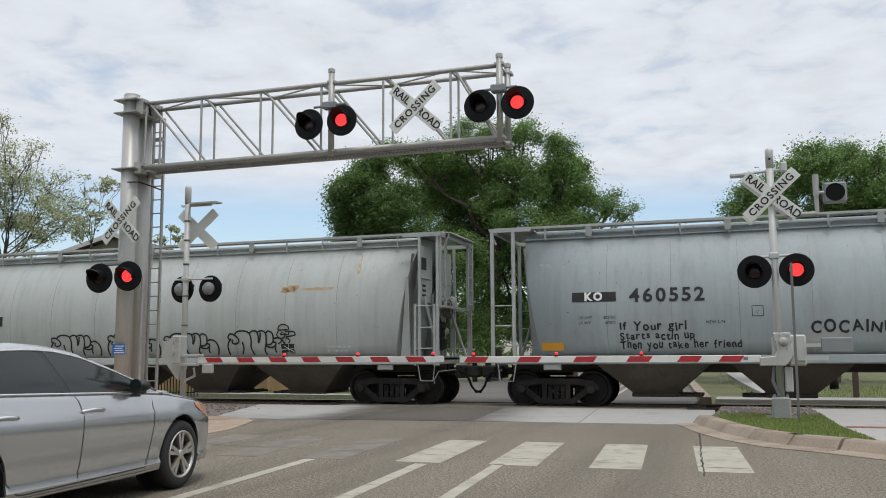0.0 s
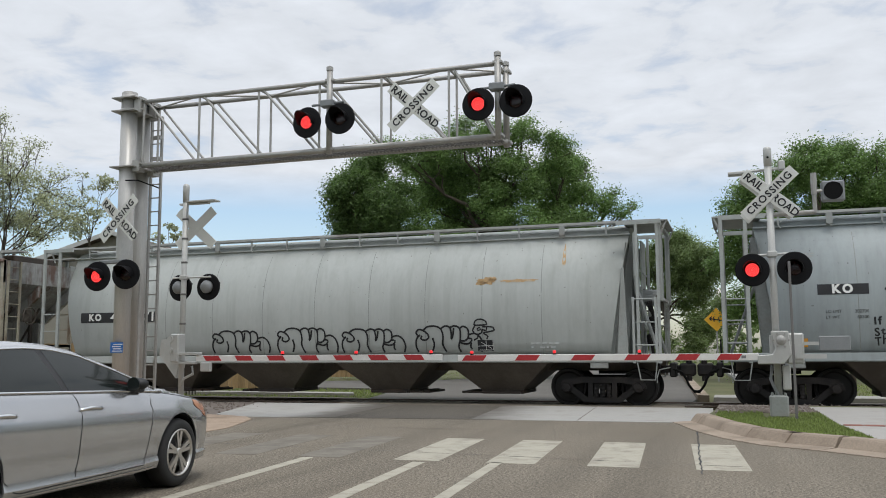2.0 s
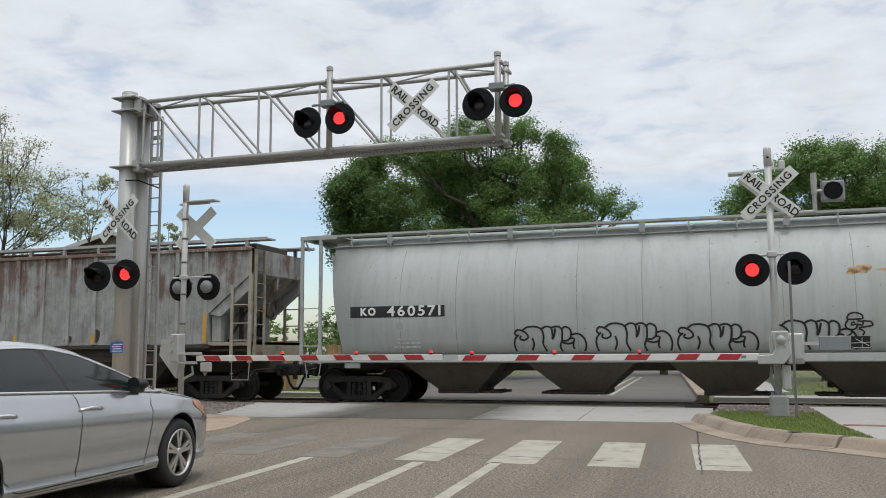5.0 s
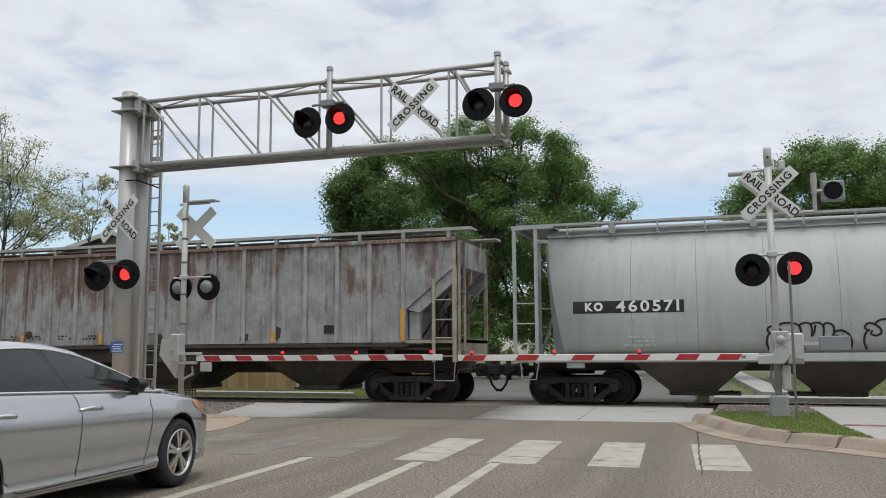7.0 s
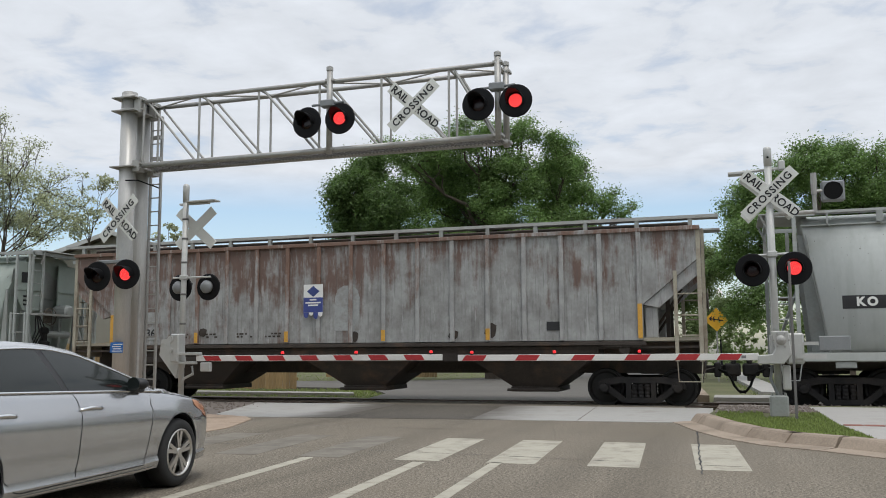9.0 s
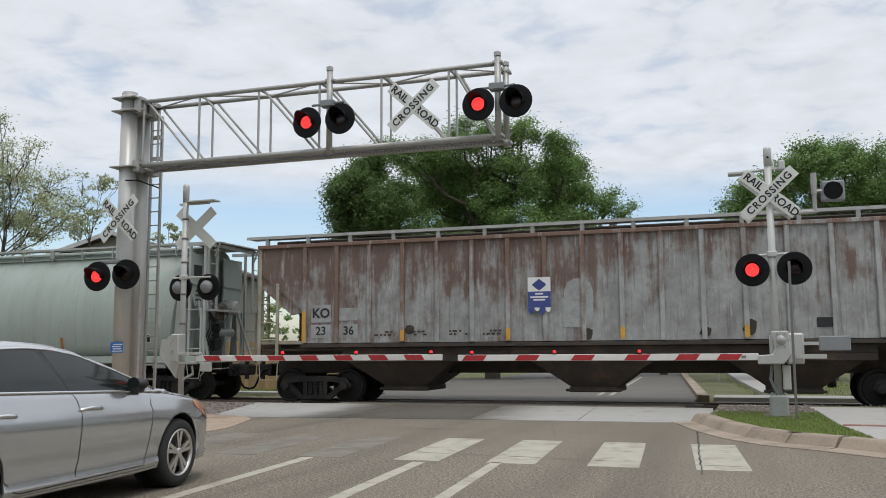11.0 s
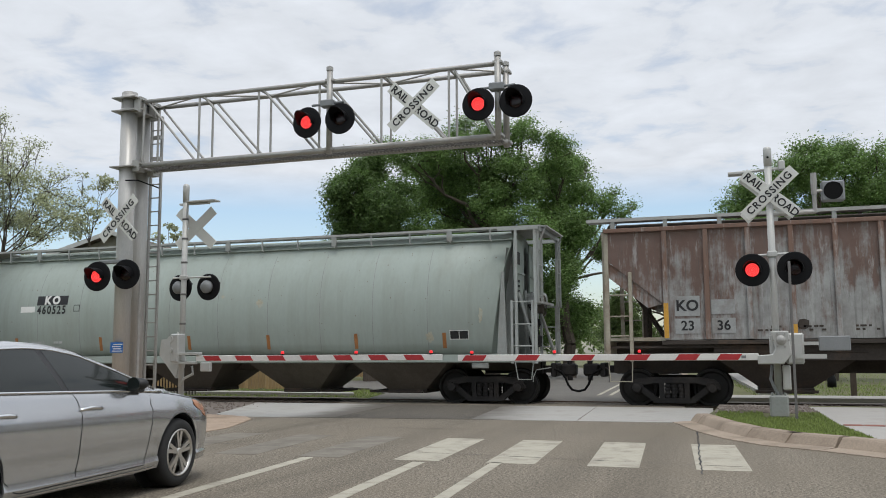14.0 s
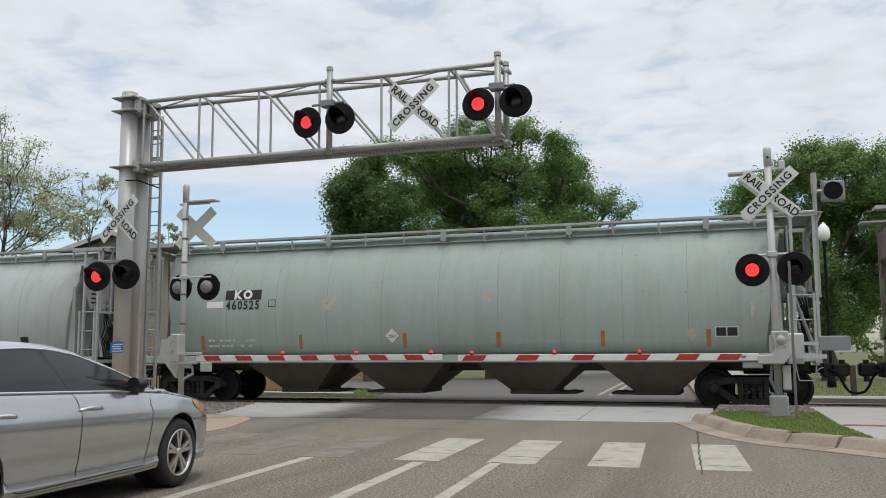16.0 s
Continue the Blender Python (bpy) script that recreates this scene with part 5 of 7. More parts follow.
    part("black_patch", decal_grid(4.60, 5.02, 1.38, 1.66, 3, 3), M_BLACK_PAINT, b)
    scrawl(b, [[(0.02, 0.02), (0.40, 0.02)], [(0.40, 0.02), (0.40, 0.26)], [(0.0, 0.12), (0.40, 0.14)], [(0.22, 0.02), (0.22, 0.26)], [(0.08, 0.22), (0.36, 0.06)]], 4.61, 1.385, 1.0, 1.0, M_WHITE_PAINT, 0.006, "sketch_line", 0.014)
    stain(b, 4.85, 3.17, 0.62, 0.24, 1, M_RUSTSTAIN); stain(b, 4.72, 3.13, 0.35, 0.16, 2, M_RUSTSTAIN); stain(b, 5.0, 3.2, 0.3, 0.2, 5, M_RUSTSTAIN)
    stain(b, 5.75, 3.16, 1.3, 0.10, 3, M_RUSTSTAIN); stain(b, 6.86, 3.78, 0.12, 0.7, 4, M_RUSTSTAIN)
    part("grey_patch", decal_grid(-6.40, -6.22, 1.96, 2.12, 2, 2), M_DUCT, b)
    small_marks(b, -6.5, 1.45, 0.7, 0.3, 3, 8); small_marks(b, 6.0, 1.42, 0.6, 0.2, 2, 9)

    c = ribbed_hopper("rusty grey ribbed three-bay hopper car with streaked paint")
    cars.append((c, -36.55))
    Y = -1.568
    part("white_patch", box(B(), -7.46, -6.88, Y - 0.004, Y + 0.004, 2.18, 2.66), M_GREYPATCH, c)
    part("white_patch", box(B(), -7.46, -6.88, Y - 0.004, Y + 0.004, 1.76, 2.12), M_GREYPATCH, c)
    lettering("KO", 0.36, M_BLACK_PAINT, c, (-7.17, Y - 0.008, 2.42), bold=0.01)
    lettering("23", 0.32, M_BLACK_PAINT, c, (-7.17, Y - 0.008, 1.94), bold=0.006)
    part("white_patch", box(B(), -6.62, -6.08, Y - 0.004, Y + 0.004, 1.76, 2.12), M_GREYPATCH, c)
    part("white_patch", box(B(), -6.62, -6.08, Y - 0.004, Y + 0.004, 2.22, 2.56), M_GREYPATCH, c)
    lettering("36", 0.32, M_BLACK_PAINT, c, (-6.35, Y - 0.008, 1.94), bold=0.006)
    part("notice_board", box(B(), -1.38, -0.80, Y - 0.085, Y - 0.078, 2.46, 3.22), M_WHITE_PAINT, c, "white and blue company notice")
    part("notice_field", box(B(), -1.38, -0.80, Y - 0.090, Y - 0.086, 2.46, 2.86), M_INK, c)
    part("notice_diamond", prism(B(), [(-1.09, 3.18), (-0.90, 3.03), (-1.09, 2.88), (-1.28, 3.03)], 'y', Y - 0.091, Y - 0.086), mat("blue_diamond_ink", (0.04, 0.06, 0.2), 0.5, bump=0), c)
    for z, w in ((2.80, 0.2), (2.72, 0.46), (2.65, 0.30)):
        part("notice_bar", box(B(), -1.09 - w / 2, -1.09 + w / 2, Y - 0.095, Y - 0.091, z - 0.02, z + 0.02), M_WHITE_PAINT, c)
    arch = [(-0.48, 1.95), (0.24, 1.95), (0.25, 2.85), (0.18, 3.05), (0.02, 3.16), (-0.22, 3.17), (-0.40, 3.06), (-0.48, 2.85)]
    part("paint_patch", prism(B(), arch, 'y', Y - 0.003, Y + 0.002), M_GREYPATCH, c)
    for k, (x0, x1, z) in enumerate(((-1.38, -1.22, 2.30), (-1.22, -1.08, 2.36), (-1.08, -0.94, 2.27), (-0.94, -0.80, 2.33))):
        part("notice_scrap", prism(B(), [(x0, 2.455), (x1, 2.455), (x1 - 0.02, z + 0.03), ((x0 + x1) / 2, z), (x0 + 0.01, z + 0.05)], 'y', Y - 0.090, Y - 0.086), M_WHITE_PAINT if k % 2 else M_INK, c)
    part("data_plate", box(B(), 5.35, 5.75, Y - 0.012, Y + 0.004, 1.88, 2.10), M_BLACK_PAINT, c)
    for x in (-5.3, -4.3, -3.2, -2.3):
        small_marks(c, x - 0.3, 1.78, 0.5, 0.16, 2, int(-x * 10), M_DARK_RUST, Y - 0.004)
    for x, z, w, h in ((-4.6, 1.95, 0.3, 0.25), (0.1, 1.78, 0.28, 0.3), (2.9, 1.8, 0.3, 0.25), (3.9, 1.9, 0.35, 0.4)):
        part("rust_stain", prism(B(), [(x + w * 0.5 * math.cos(k * 0.7) * (0.8 + 0.3 * (k % 2)), z + h * 0.5 * math.sin(k * 0.7)) for k in range(9)], 'y', Y - 0.004, Y), M_DARK_RUST, c)

    d = tank_hopper("grey-green curved-side covered hopper car with rust-orange strips", M_HOPPER_GREEN, 3, (-4.4, -1.25, 2.27, 5.43))
    cars.append((d, -56.60))
    part("number_panel", decal_grid(-6.36, -5.22, 2.85, 3.13, 6, 3), M_BLACK_PAINT, d)
    tank_line(d, "KO", 0.33, -6.07, -5.50, 2.985, M_WHITE_PAINT, 0.014, bold=0.018, gap=0.05)
    tank_line(d, "460525", 0.34, -6.33, -5.27, 2.69, M_BLACK_PAINT, bold=0.010)
    part("white_patch", decal_grid(-6.95, -6.42, 2.64, 2.82, 3, 2), M_WHITE_PAINT, d)
    part("capacity_stencil", decal_grid(-4.98, -4.76, 2.64, 2.84, 2, 2, 0.006), M_BLACK_PAINT, d)
    part("capacity_stencil_field", decal_grid(-4.96, -4.78, 2.66, 2.82, 2, 2, 0.010), M_HOPPER_GREEN, d)
    for x in (-7.1, -4.0, -0.95, 1.6, 4.25, 6.75):
        part("orange_strip", decal_grid(x - 0.05, x + 0.05, 1.46, 1.86, 1, 3, 0.010), M_RUSTSTRIP, d)
    bm = B()
    dz, dx = 1.80, -1.30
    bm.faces.new([bm.verts.new((dx + u, -hopper_side(dz + v) - 0.012, dz + v)) for u, v in ((0, -0.19), (0.19, 0), (0, 0.19), (-0.19, 0))])
    part("placard", bm, M_WHITE_PAINT, d, "white diamond placard")
    tank_letters(d, "2067", 0.12, dx, dz - 0.02, M_BLACK_PAINT, 0.018)
    part("black_notice", decal_grid(6.90, 7.42, 1.68, 1.92, 3, 2, 0.012), M_WHITE_PAINT, d)
    part("black_notice_field", decal_grid(6.92, 7.15, 1.70, 1.90, 2, 2, 0.016), M_BLACK_PAINT, d)
    part("black_notice_field", decal_grid(7.17, 7.40, 1.70, 1.90, 2, 2, 0.016), M_BLACK_PAINT, d)
    small_marks(d, -6.9, 1.5, 1.4, 0.3, 2, 12)
    stain(d, -3.15, 2.7, 0.42, 0.40, 6, M_FAINTSTAIN); stain(d, -2.95, 2.82, 0.16, 0.2, 7, M_FAINTSTAIN)
    stain(d, 0.15, 2.95, 0.16, 0.12, 8, M_FAINTSTAIN); stain(d, 1.35, 2.75, 0.3, 0.3, 9, M_FAINTSTAIN); stain(d, 6.35, 1.75, 0.25, 0.35, 10, M_FAINTSTAIN); stain(d, 7.75, 2.3, 0.14, 0.5, 11, M_FAINTSTAIN)

    e = tank_hopper("pale grey curved-side covered hopper car at the end of view", M_HOPPER, 4)
    cars.append((e, -76.55))
    part("black_notice_field", decal_grid(6.4, 6.7, 1.70, 1.90, 2, 2, 0.012), M_BLACK_PAINT, e)
    for car, s0 in cars:
        car.matrix_basis = Matrix.Translation((s0, TRACK_Y, -0.02))
    return cars


# ---------------------------------------------------------------- crossing signals
FLASHERS = []


def light_head(parent, at, turn=0, side=0, glow_mat=None, face_grey=False):
    """Round black backing with a hood and a dark lens, facing -y; the lit disc moves inside the housing to flash."""
    m = at if isinstance(at, Matrix) else Matrix.Translation(at) @ pose(0, 0, 0, 0, 0, turn)
    bm = lathe(B(), [(0.02, 0.03), (0.29, 0.028), (0.305, 0.012), (0.305, 0.0), (0.29, -0.008), (0.135, -0.008), (0.135, 0.02), (0.02, 0.02)], axis='y', n=40)
    head = part("light_backing", bm, M_BLACK, parent, "round black light backing", at=m)
    bm = B()
    n = 18
    rings = []
    for k in range(n + 1):
        a = radians(-20 + 220 * k / n)
        dep = 0.36 * (0.35 + 0.65 * max(0.0, math.sin(a))) if math.sin(a) > 0 else 0.36 * 0.35
        c, s_ = math.cos(a), math.sin(a)
        rings.append([(0.165 * c, -0.006, 0.165 * s_), (0.16 * c, -dep, 0.155 * s_), (0.148 * c, -dep, 0.143 * s_), (0.152 * c, -0.006, 0.152 * s_)])
    loft(bm, rings)
    part("hood", bm, M_BLACK, head, "black sheet-metal visor hood")
    bm = lathe(B(), [(0.0, -0.016), (0.06, -0.014), (0.11, -0.008), (0.135, 0.004), (0.135, 0.02), (0.0, 0.02)], axis='y', n=28)
    part("lens", bm, M_LENS, head, "dark red lens", smooth=True)
    bm = lathe(B(), [(0.05, 0.03), (0.14, 0.035), (0.15, 0.1), (0.11, 0.17), (0.04, 0.19)], axis='y', n=20)
    part("lamp_housing", bm, M_LAMP_GREY if face_grey else M_BLACK, head, "round lamp housing", smooth=True)
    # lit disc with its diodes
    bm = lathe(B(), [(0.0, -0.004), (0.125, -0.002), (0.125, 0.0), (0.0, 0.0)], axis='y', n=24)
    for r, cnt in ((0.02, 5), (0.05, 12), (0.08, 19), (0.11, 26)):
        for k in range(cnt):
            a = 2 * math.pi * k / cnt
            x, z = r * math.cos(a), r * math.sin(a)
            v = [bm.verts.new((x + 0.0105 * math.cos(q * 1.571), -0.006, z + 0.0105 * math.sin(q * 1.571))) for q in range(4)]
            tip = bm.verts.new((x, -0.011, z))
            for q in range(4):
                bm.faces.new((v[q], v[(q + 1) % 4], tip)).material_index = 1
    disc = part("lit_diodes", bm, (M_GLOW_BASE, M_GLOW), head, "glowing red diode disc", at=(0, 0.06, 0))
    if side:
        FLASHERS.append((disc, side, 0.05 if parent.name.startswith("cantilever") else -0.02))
    return head


def crossbuck(parent, at, turn=0, back=False, size=1.22):
    """Two crossed blades that face -y, lettered on the front unless only the back shows."""
    base = Matrix.Translation(at) @ pose(0, 0, 0, 0, 0, turn)
    w = size * 0.19 / 2
    for k, ang in enumerate((42, -42)):
        bm = box(B(), -size / 2, size / 2, -0.006, 0.006, -w, w, 0.004)
        m = base @ Matrix.Translation((0, -0.014 * (1 - k), 0)) @ Matrix.Rotation(radians(-ang), 4, 'Y')
        blade = part("crossbuck_blade", bm, M_WHITE_SIGN, parent, "white crossbuck blade" if not back else "bare back of a crossbuck blade", at=m)
        if back:
            continue
        if k == 0:
            lettering("CROSSING", 0.19, M_BLACK_PAINT, blade, (0, -0.010, -0.002), spacing=1.18, depth=0.002, bold=0.004)
        else:
            lettering("RAIL", 0.20, M_BLACK_PAINT, blade, (-0.36, -0.010, -0.002), spacing=1.0, depth=0.002, bold=0.004)
            lettering("ROAD", 0.20, M_BLACK_PAINT, blade, (0.36, -0.010, -0.002), spacing=1.0, depth=0.002, bold=0.004)


def gate_arm(parent, x0, x1, y, z, lamps, stripes, lean):
    """Striped arm from x0 (pivot) to x1 (tip), with red lamps on top."""
    s = 1 if x1 > x0 else -1
    bm = box(B(), *sorted((x0, x1)), y - 0.02, y + 0.02, z - 0.062, z + 0.062, 0.006)
    arm = part("gate_arm", bm, M_WHITE_TAPE, parent, "red and white striped gate arm, lowered")
    for lo, hi in stripes:
        a, b = (0.04, -0.04) if lean > 0 else (-0.04, 0.04)
        part("red_stripe", prism(B(), [(lo + b, z - 0.055), (hi + b, z - 0.055), (hi + a, z + 0.055), (lo + a, z + 0.055)], 'y', y - 0.0245, y - 0.021), M_RED_TAPE, arm)
    for x in lamps:
        bm = box(B(), x - 0.03, x + 0.03, y - 0.03, y + 0.03, z + 0.062, z + 0.085)
        lamp = part("arm_lamp", bm, M_BLACK, arm, "small red arm lamp")
        part("lit_lamp_lens", lathe(B(), [(0.0, -0.034), (0.018, -0.032), (0.030, -0.024), (0.030, 0.024), (0.018, 0.03), (0.0, 0.032)], at=(x, y, z + 0.112), axis='y', n=16), M_GLOW_SMALL, lamp, smooth=True)
    return arm


def right_mast():
    m = empty("crossing_gate_mast", (0.68, 17.55, 0.06), "silver crossing gate mast with crossbuck and red flashers", "crossing signal")
    part("mast_pole", tube(B(), (0, 0, 0.3), (0, 0, 4.72), 0.065, n=18), M_SILVER, m, smooth=True)
    bm = lathe(B(), [(0.072, 4.70), (0.075, 5.02), (0.06, 5.06), (0.01, 5.08)], n=18)
    part("bell", bm, M_SILVER, m, "cylindrical silver bell housing", smooth=True)
    part("bell_slot", lathe(B(), [(0.02, -0.076), (0.022, -0.070)], at=(0.0, 0, 4.86), axis='y', n=10), M_BLACK, m)
    bm = box(B(), -0.16, 0.16, -0.15, 0.15, 0.06, 0.46, 0.03)
    for x in (-0.11, 0.11):
        for y in (-0.11, 0.11):
            tube(bm, (x, y, 0.455), (x, y, 0.50), 0.02, n=6)
    part("mast_base", bm, M_HOPPER_STEEL, m, "cast square mast base with bolts")
    crossbuck(m, (0.0, -0.10, 4.17), turn=-8)
    crossbuck(m, (-0.03, 0.12, 4.16), turn=180 - 20, back=True)
    # lamp cross arm
    bm = tube(B(), (-0.40, 0, 3.02), (0.42, 0, 3.05), 0.025, n=8)
    box(bm, -0.09, 0.09, -0.09, 0.09, 2.98, 3.10, 0.02)
    part("lamp_arm", bm, M_SILVER, m)
    light_head(m, (-0.36, -0.12, 2.75), turn=-6, side=-1)
    light_head(m, (0.37, -0.12, 2.76), turn=-6, side=1)
    # bracket towards the side street with its cross light seen edge on
    bm = tube(B(), (-0.62, 0.15, 4.64), (0.26, 0.05, 4.66), 0.028, n=8)
    box(bm, -0.72, -0.28, 0.05, 0.30, 4.60, 4.65, 0.01)
    box(bm, 0.18, 0.30, -0.02, 0.12, 4.62, 4.80, 0.02)
    part("upper_bracket", bm, M_SILVER, m)
    # gate mechanism
    bm = B()
    prism(bm, [(-0.10, 1.62), (0.20, 1.62), (0.24, 1.20), (0.10, 1.02), (-0.34, 1.02), (-0.34, 1.18), (-0.08, 1.20), (-0.04, 1.30)], 'y', -0.30, -0.12)
    bmesh.ops.bevel(bm, geom=list(bm.edges), offset=0.015, segments=1, affect='EDGES')
    part("gate_casting", bm, M_SILVER, m, "silver cast gate arm support")
    bm = lathe(B(), [(0.01, -0.34), (0.05, -0.33), (0.09, -0.31), (0.09, -0.28)], at=(0.07, 0, 1.45), axis='y', n=14)
    for k in range(6):
        a = k * 1.047
        tube(bm, (0.07 + 0.13 * math.cos(a), -0.315, 1.45 + 0.13 * math.sin(a)), (0.07 + 0.13 * math.cos(a), -0.29, 1.45 + 0.13 * math.sin(a)), 0.018, n=6)
    part("gate_pivot", bm, M_GALV, m)
    part("gate_mechanism", box(B(), 0.16, 0.46, -0.22, 0.20, 1.02, 1.58, 0.03), M_SILVER, m, "silver gate mechanism box")
    part("counterweight", box(B(), 0.70, 1.22, -0.30, -0.22, 1.26, 1.52, 0.015), M_LAMP_GREY, m, "grey counterweight plates")
    bm = box(B(), 0.3, 0.82, -0.28, -0.24, 1.12, 1.20)
    box(bm, 0.44, 0.86, -0.28, -0.24, 1.36, 1.42)
    part("counterweight_arm", bm, M_SILVER, m)
    part("relay_box", box(B(), 0.08, 0.22, -0.14, 0.0, 0.55, 1.0, 0.02), M_SILVER, m)
    part("cable_conduit", path_tube(B(), [(-0.09, -0.08, 1.0), (-0.13, -0.09, 0.75), (-0.04, -0.09, 0.52), (0.02, -0.07, 0.36)], 0.028, 8), M_LAMP_GREY, m, "grey flexible cable conduit", smooth=True)
    part("mast_clamp", box(B(), -0.12, -0.05, -0.16, 0.06, 1.20, 1.55, 0.01), M_SILVER, m)
    gate_arm(m, -0.32, -6.05, -0.21, 1.155, (-2.45, -4.08, -5.76), [(-1.02, -0.64), (-1.76, -1.38), (-2.70, -2.28), (-3.72, -3.32), (-4.83, -4.40), (-5.92, -5.48)], 1)
    part("arm_reflector", box(B(), -0.62, -0.54, -0.236, -0.232, 1.13, 1.18), M_LAMP_GREY, m)
    # horn on its pipe arm
    bm = tube(B(), (0.0, 0.0, 3.78), (0.78, 0.0, 3.80), 0.04, n=10)
    tube(bm, (0.78, 0, 3.78), (0.78, 0, 4.15), 0.04, n=10)
    tube(bm, (0.78, 0, 4.12), (0.78, 0, 4.52), 0.055, n=12)
    tube(bm, (0.78, 0, 4.18), (0.98, 0, 4.18), 0.03, n=8)
    part("pipe_arm", bm, M_GALV, m, smooth=False)
    bm = B()
    box(bm, 0.90, 1.30, -0.04, 0.16, 3.98, 4.36, 0.03)
    hornbox = part("side_lamp", bm, M_LAMP_GREY, m, "grey square lamp housing with a flat black disc for its hollow")
    # flat black disc on the solid box stands in for the hollow's shade
    part("black_mouth_disc", lathe(B(), [(0.0, -0.045), (0.155, -0.045), (0.165, -0.05), (0.165, -0.038), (0.0, -0.038)], at=(1.10, 0, 4.17), axis='y', n=24), M_HOSE_AND_MOUTH, hornbox)
    # slender post that stands in front
    p = empty("steel_post", (0.93, 16.9, 0.06), "slender galvanised steel post by the kerb", "post")
    part("post_shaft", box(B(), -0.022, 0.022, -0.02, 0.02, 0.0, 2.84, 0.004), M_GRATING, p)


def left_mast():
    m = empty("crossing_gate_mast", (-11.97, 17.5, 0.06), "silver gate mast seen from behind, lamps facing away", "crossing signal")
    part("mast_pole", tube(B(), (0, 0, 0.3), (0, 0, 4.8), 0.065, n=18), M_SILVER, m, smooth=True)
    part("bell", lathe(B(), [(0.072, 4.75), (0.075, 5.12), (0.06, 5.16), (0.01, 5.18)], n=18), M_SILVER, m, "cylindrical silver bell housing", smooth=True)
    part("mast_base", box(B(), -0.15, 0.15, -0.15, 0.15, 0, 0.32, 0.03), M_SILVER, m)
    bm = box(B(), -0.15, 0.62, -0.04, 0.04, 4.68, 4.72)
    box(bm, 0.10, 0.85, -0.16, 0.10, 4.72, 4.75)
    part("upper_bracket", bm, M_SILVER, m)
    crossbuck(m, (0.20, 0.12, 4.15), turn=184, back=True, size=1.22)
    bm = tube(B(), (-0.28, 0, 3.0), (0.70, 0.0, 3.0), 0.022, n=8)
    box(bm, -0.08, 0.08, -0.08, 0.08, 2.95, 3.06, 0.02)
    part("lamp_arm", bm, M_SILVER, m)
    for z in (1.95, 2.62, 3.35, 3.9, 4.35):
        part("pole_band", tube(B(), (0, 0, z - 0.02), (0, 0, z + 0.02), 0.072, n=18), M_GRATING, m, "dull steel band", smooth=True)
    for x in (-0.16, 0.58):
        light_head(m, Matrix.Translation((x, 0.12, 2.78)) @ pose(0, 0, 0, 0, 0, 178), face_grey=True)
    bm = B()
    prism(bm, [(-0.55, 1.6), (-0.15, 1.62), (-0.05, 1.1), (-0.15, 0.72), (-0.6, 1.25)], 'y', 0.0, 0.25)
    part("gate_mechanism", bm, M_SILVER, m, "silver gate mechanism box")
    bm = box(B(), -0.06, 0.62, -0.26, -0.12, 1.24, 1.30, 0.01)
    box(bm, -0.06, 0.50, -0.26, -0.12, 1.04, 1.10, 0.01)
    box(bm, -0.12, 0.10, -0.30, 0.0, 1.08, 1.72, 0.03)
    tube(bm, (-0.1, -0.32, 1.35), (-0.1, -0.28, 1.35), 0.07, n=12)
    tube(bm, (-0.1, -0.32, 1.6), (-0.1, -0.28, 1.6), 0.07, n=12)
    part("gate_casting", bm, M_SILVER, m, "silver cast gate arm support")
    part("hanging_bracket", box(B(), 0.66, 0.92, -0.28, -0.18, 0.88, 1.08, 0.02), M_SILVER, m)
    part("cable_conduit", path_tube(B(), [(0.35, -0.12, 1.0), (0.38, -0.12, 0.82), (0.15, -0.12, 0.72), (0.05, -0.1, 0.5)], 0.03, 8), M_SILVER, m, smooth=True)
    gate_arm(m, 0.52, 6.28, -0.2, 1.17, (2.66, 4.38, 6.04), [(0.74 + 0.79 * k, 1.13 + 0.79 * k) for k in range(7)], -1)


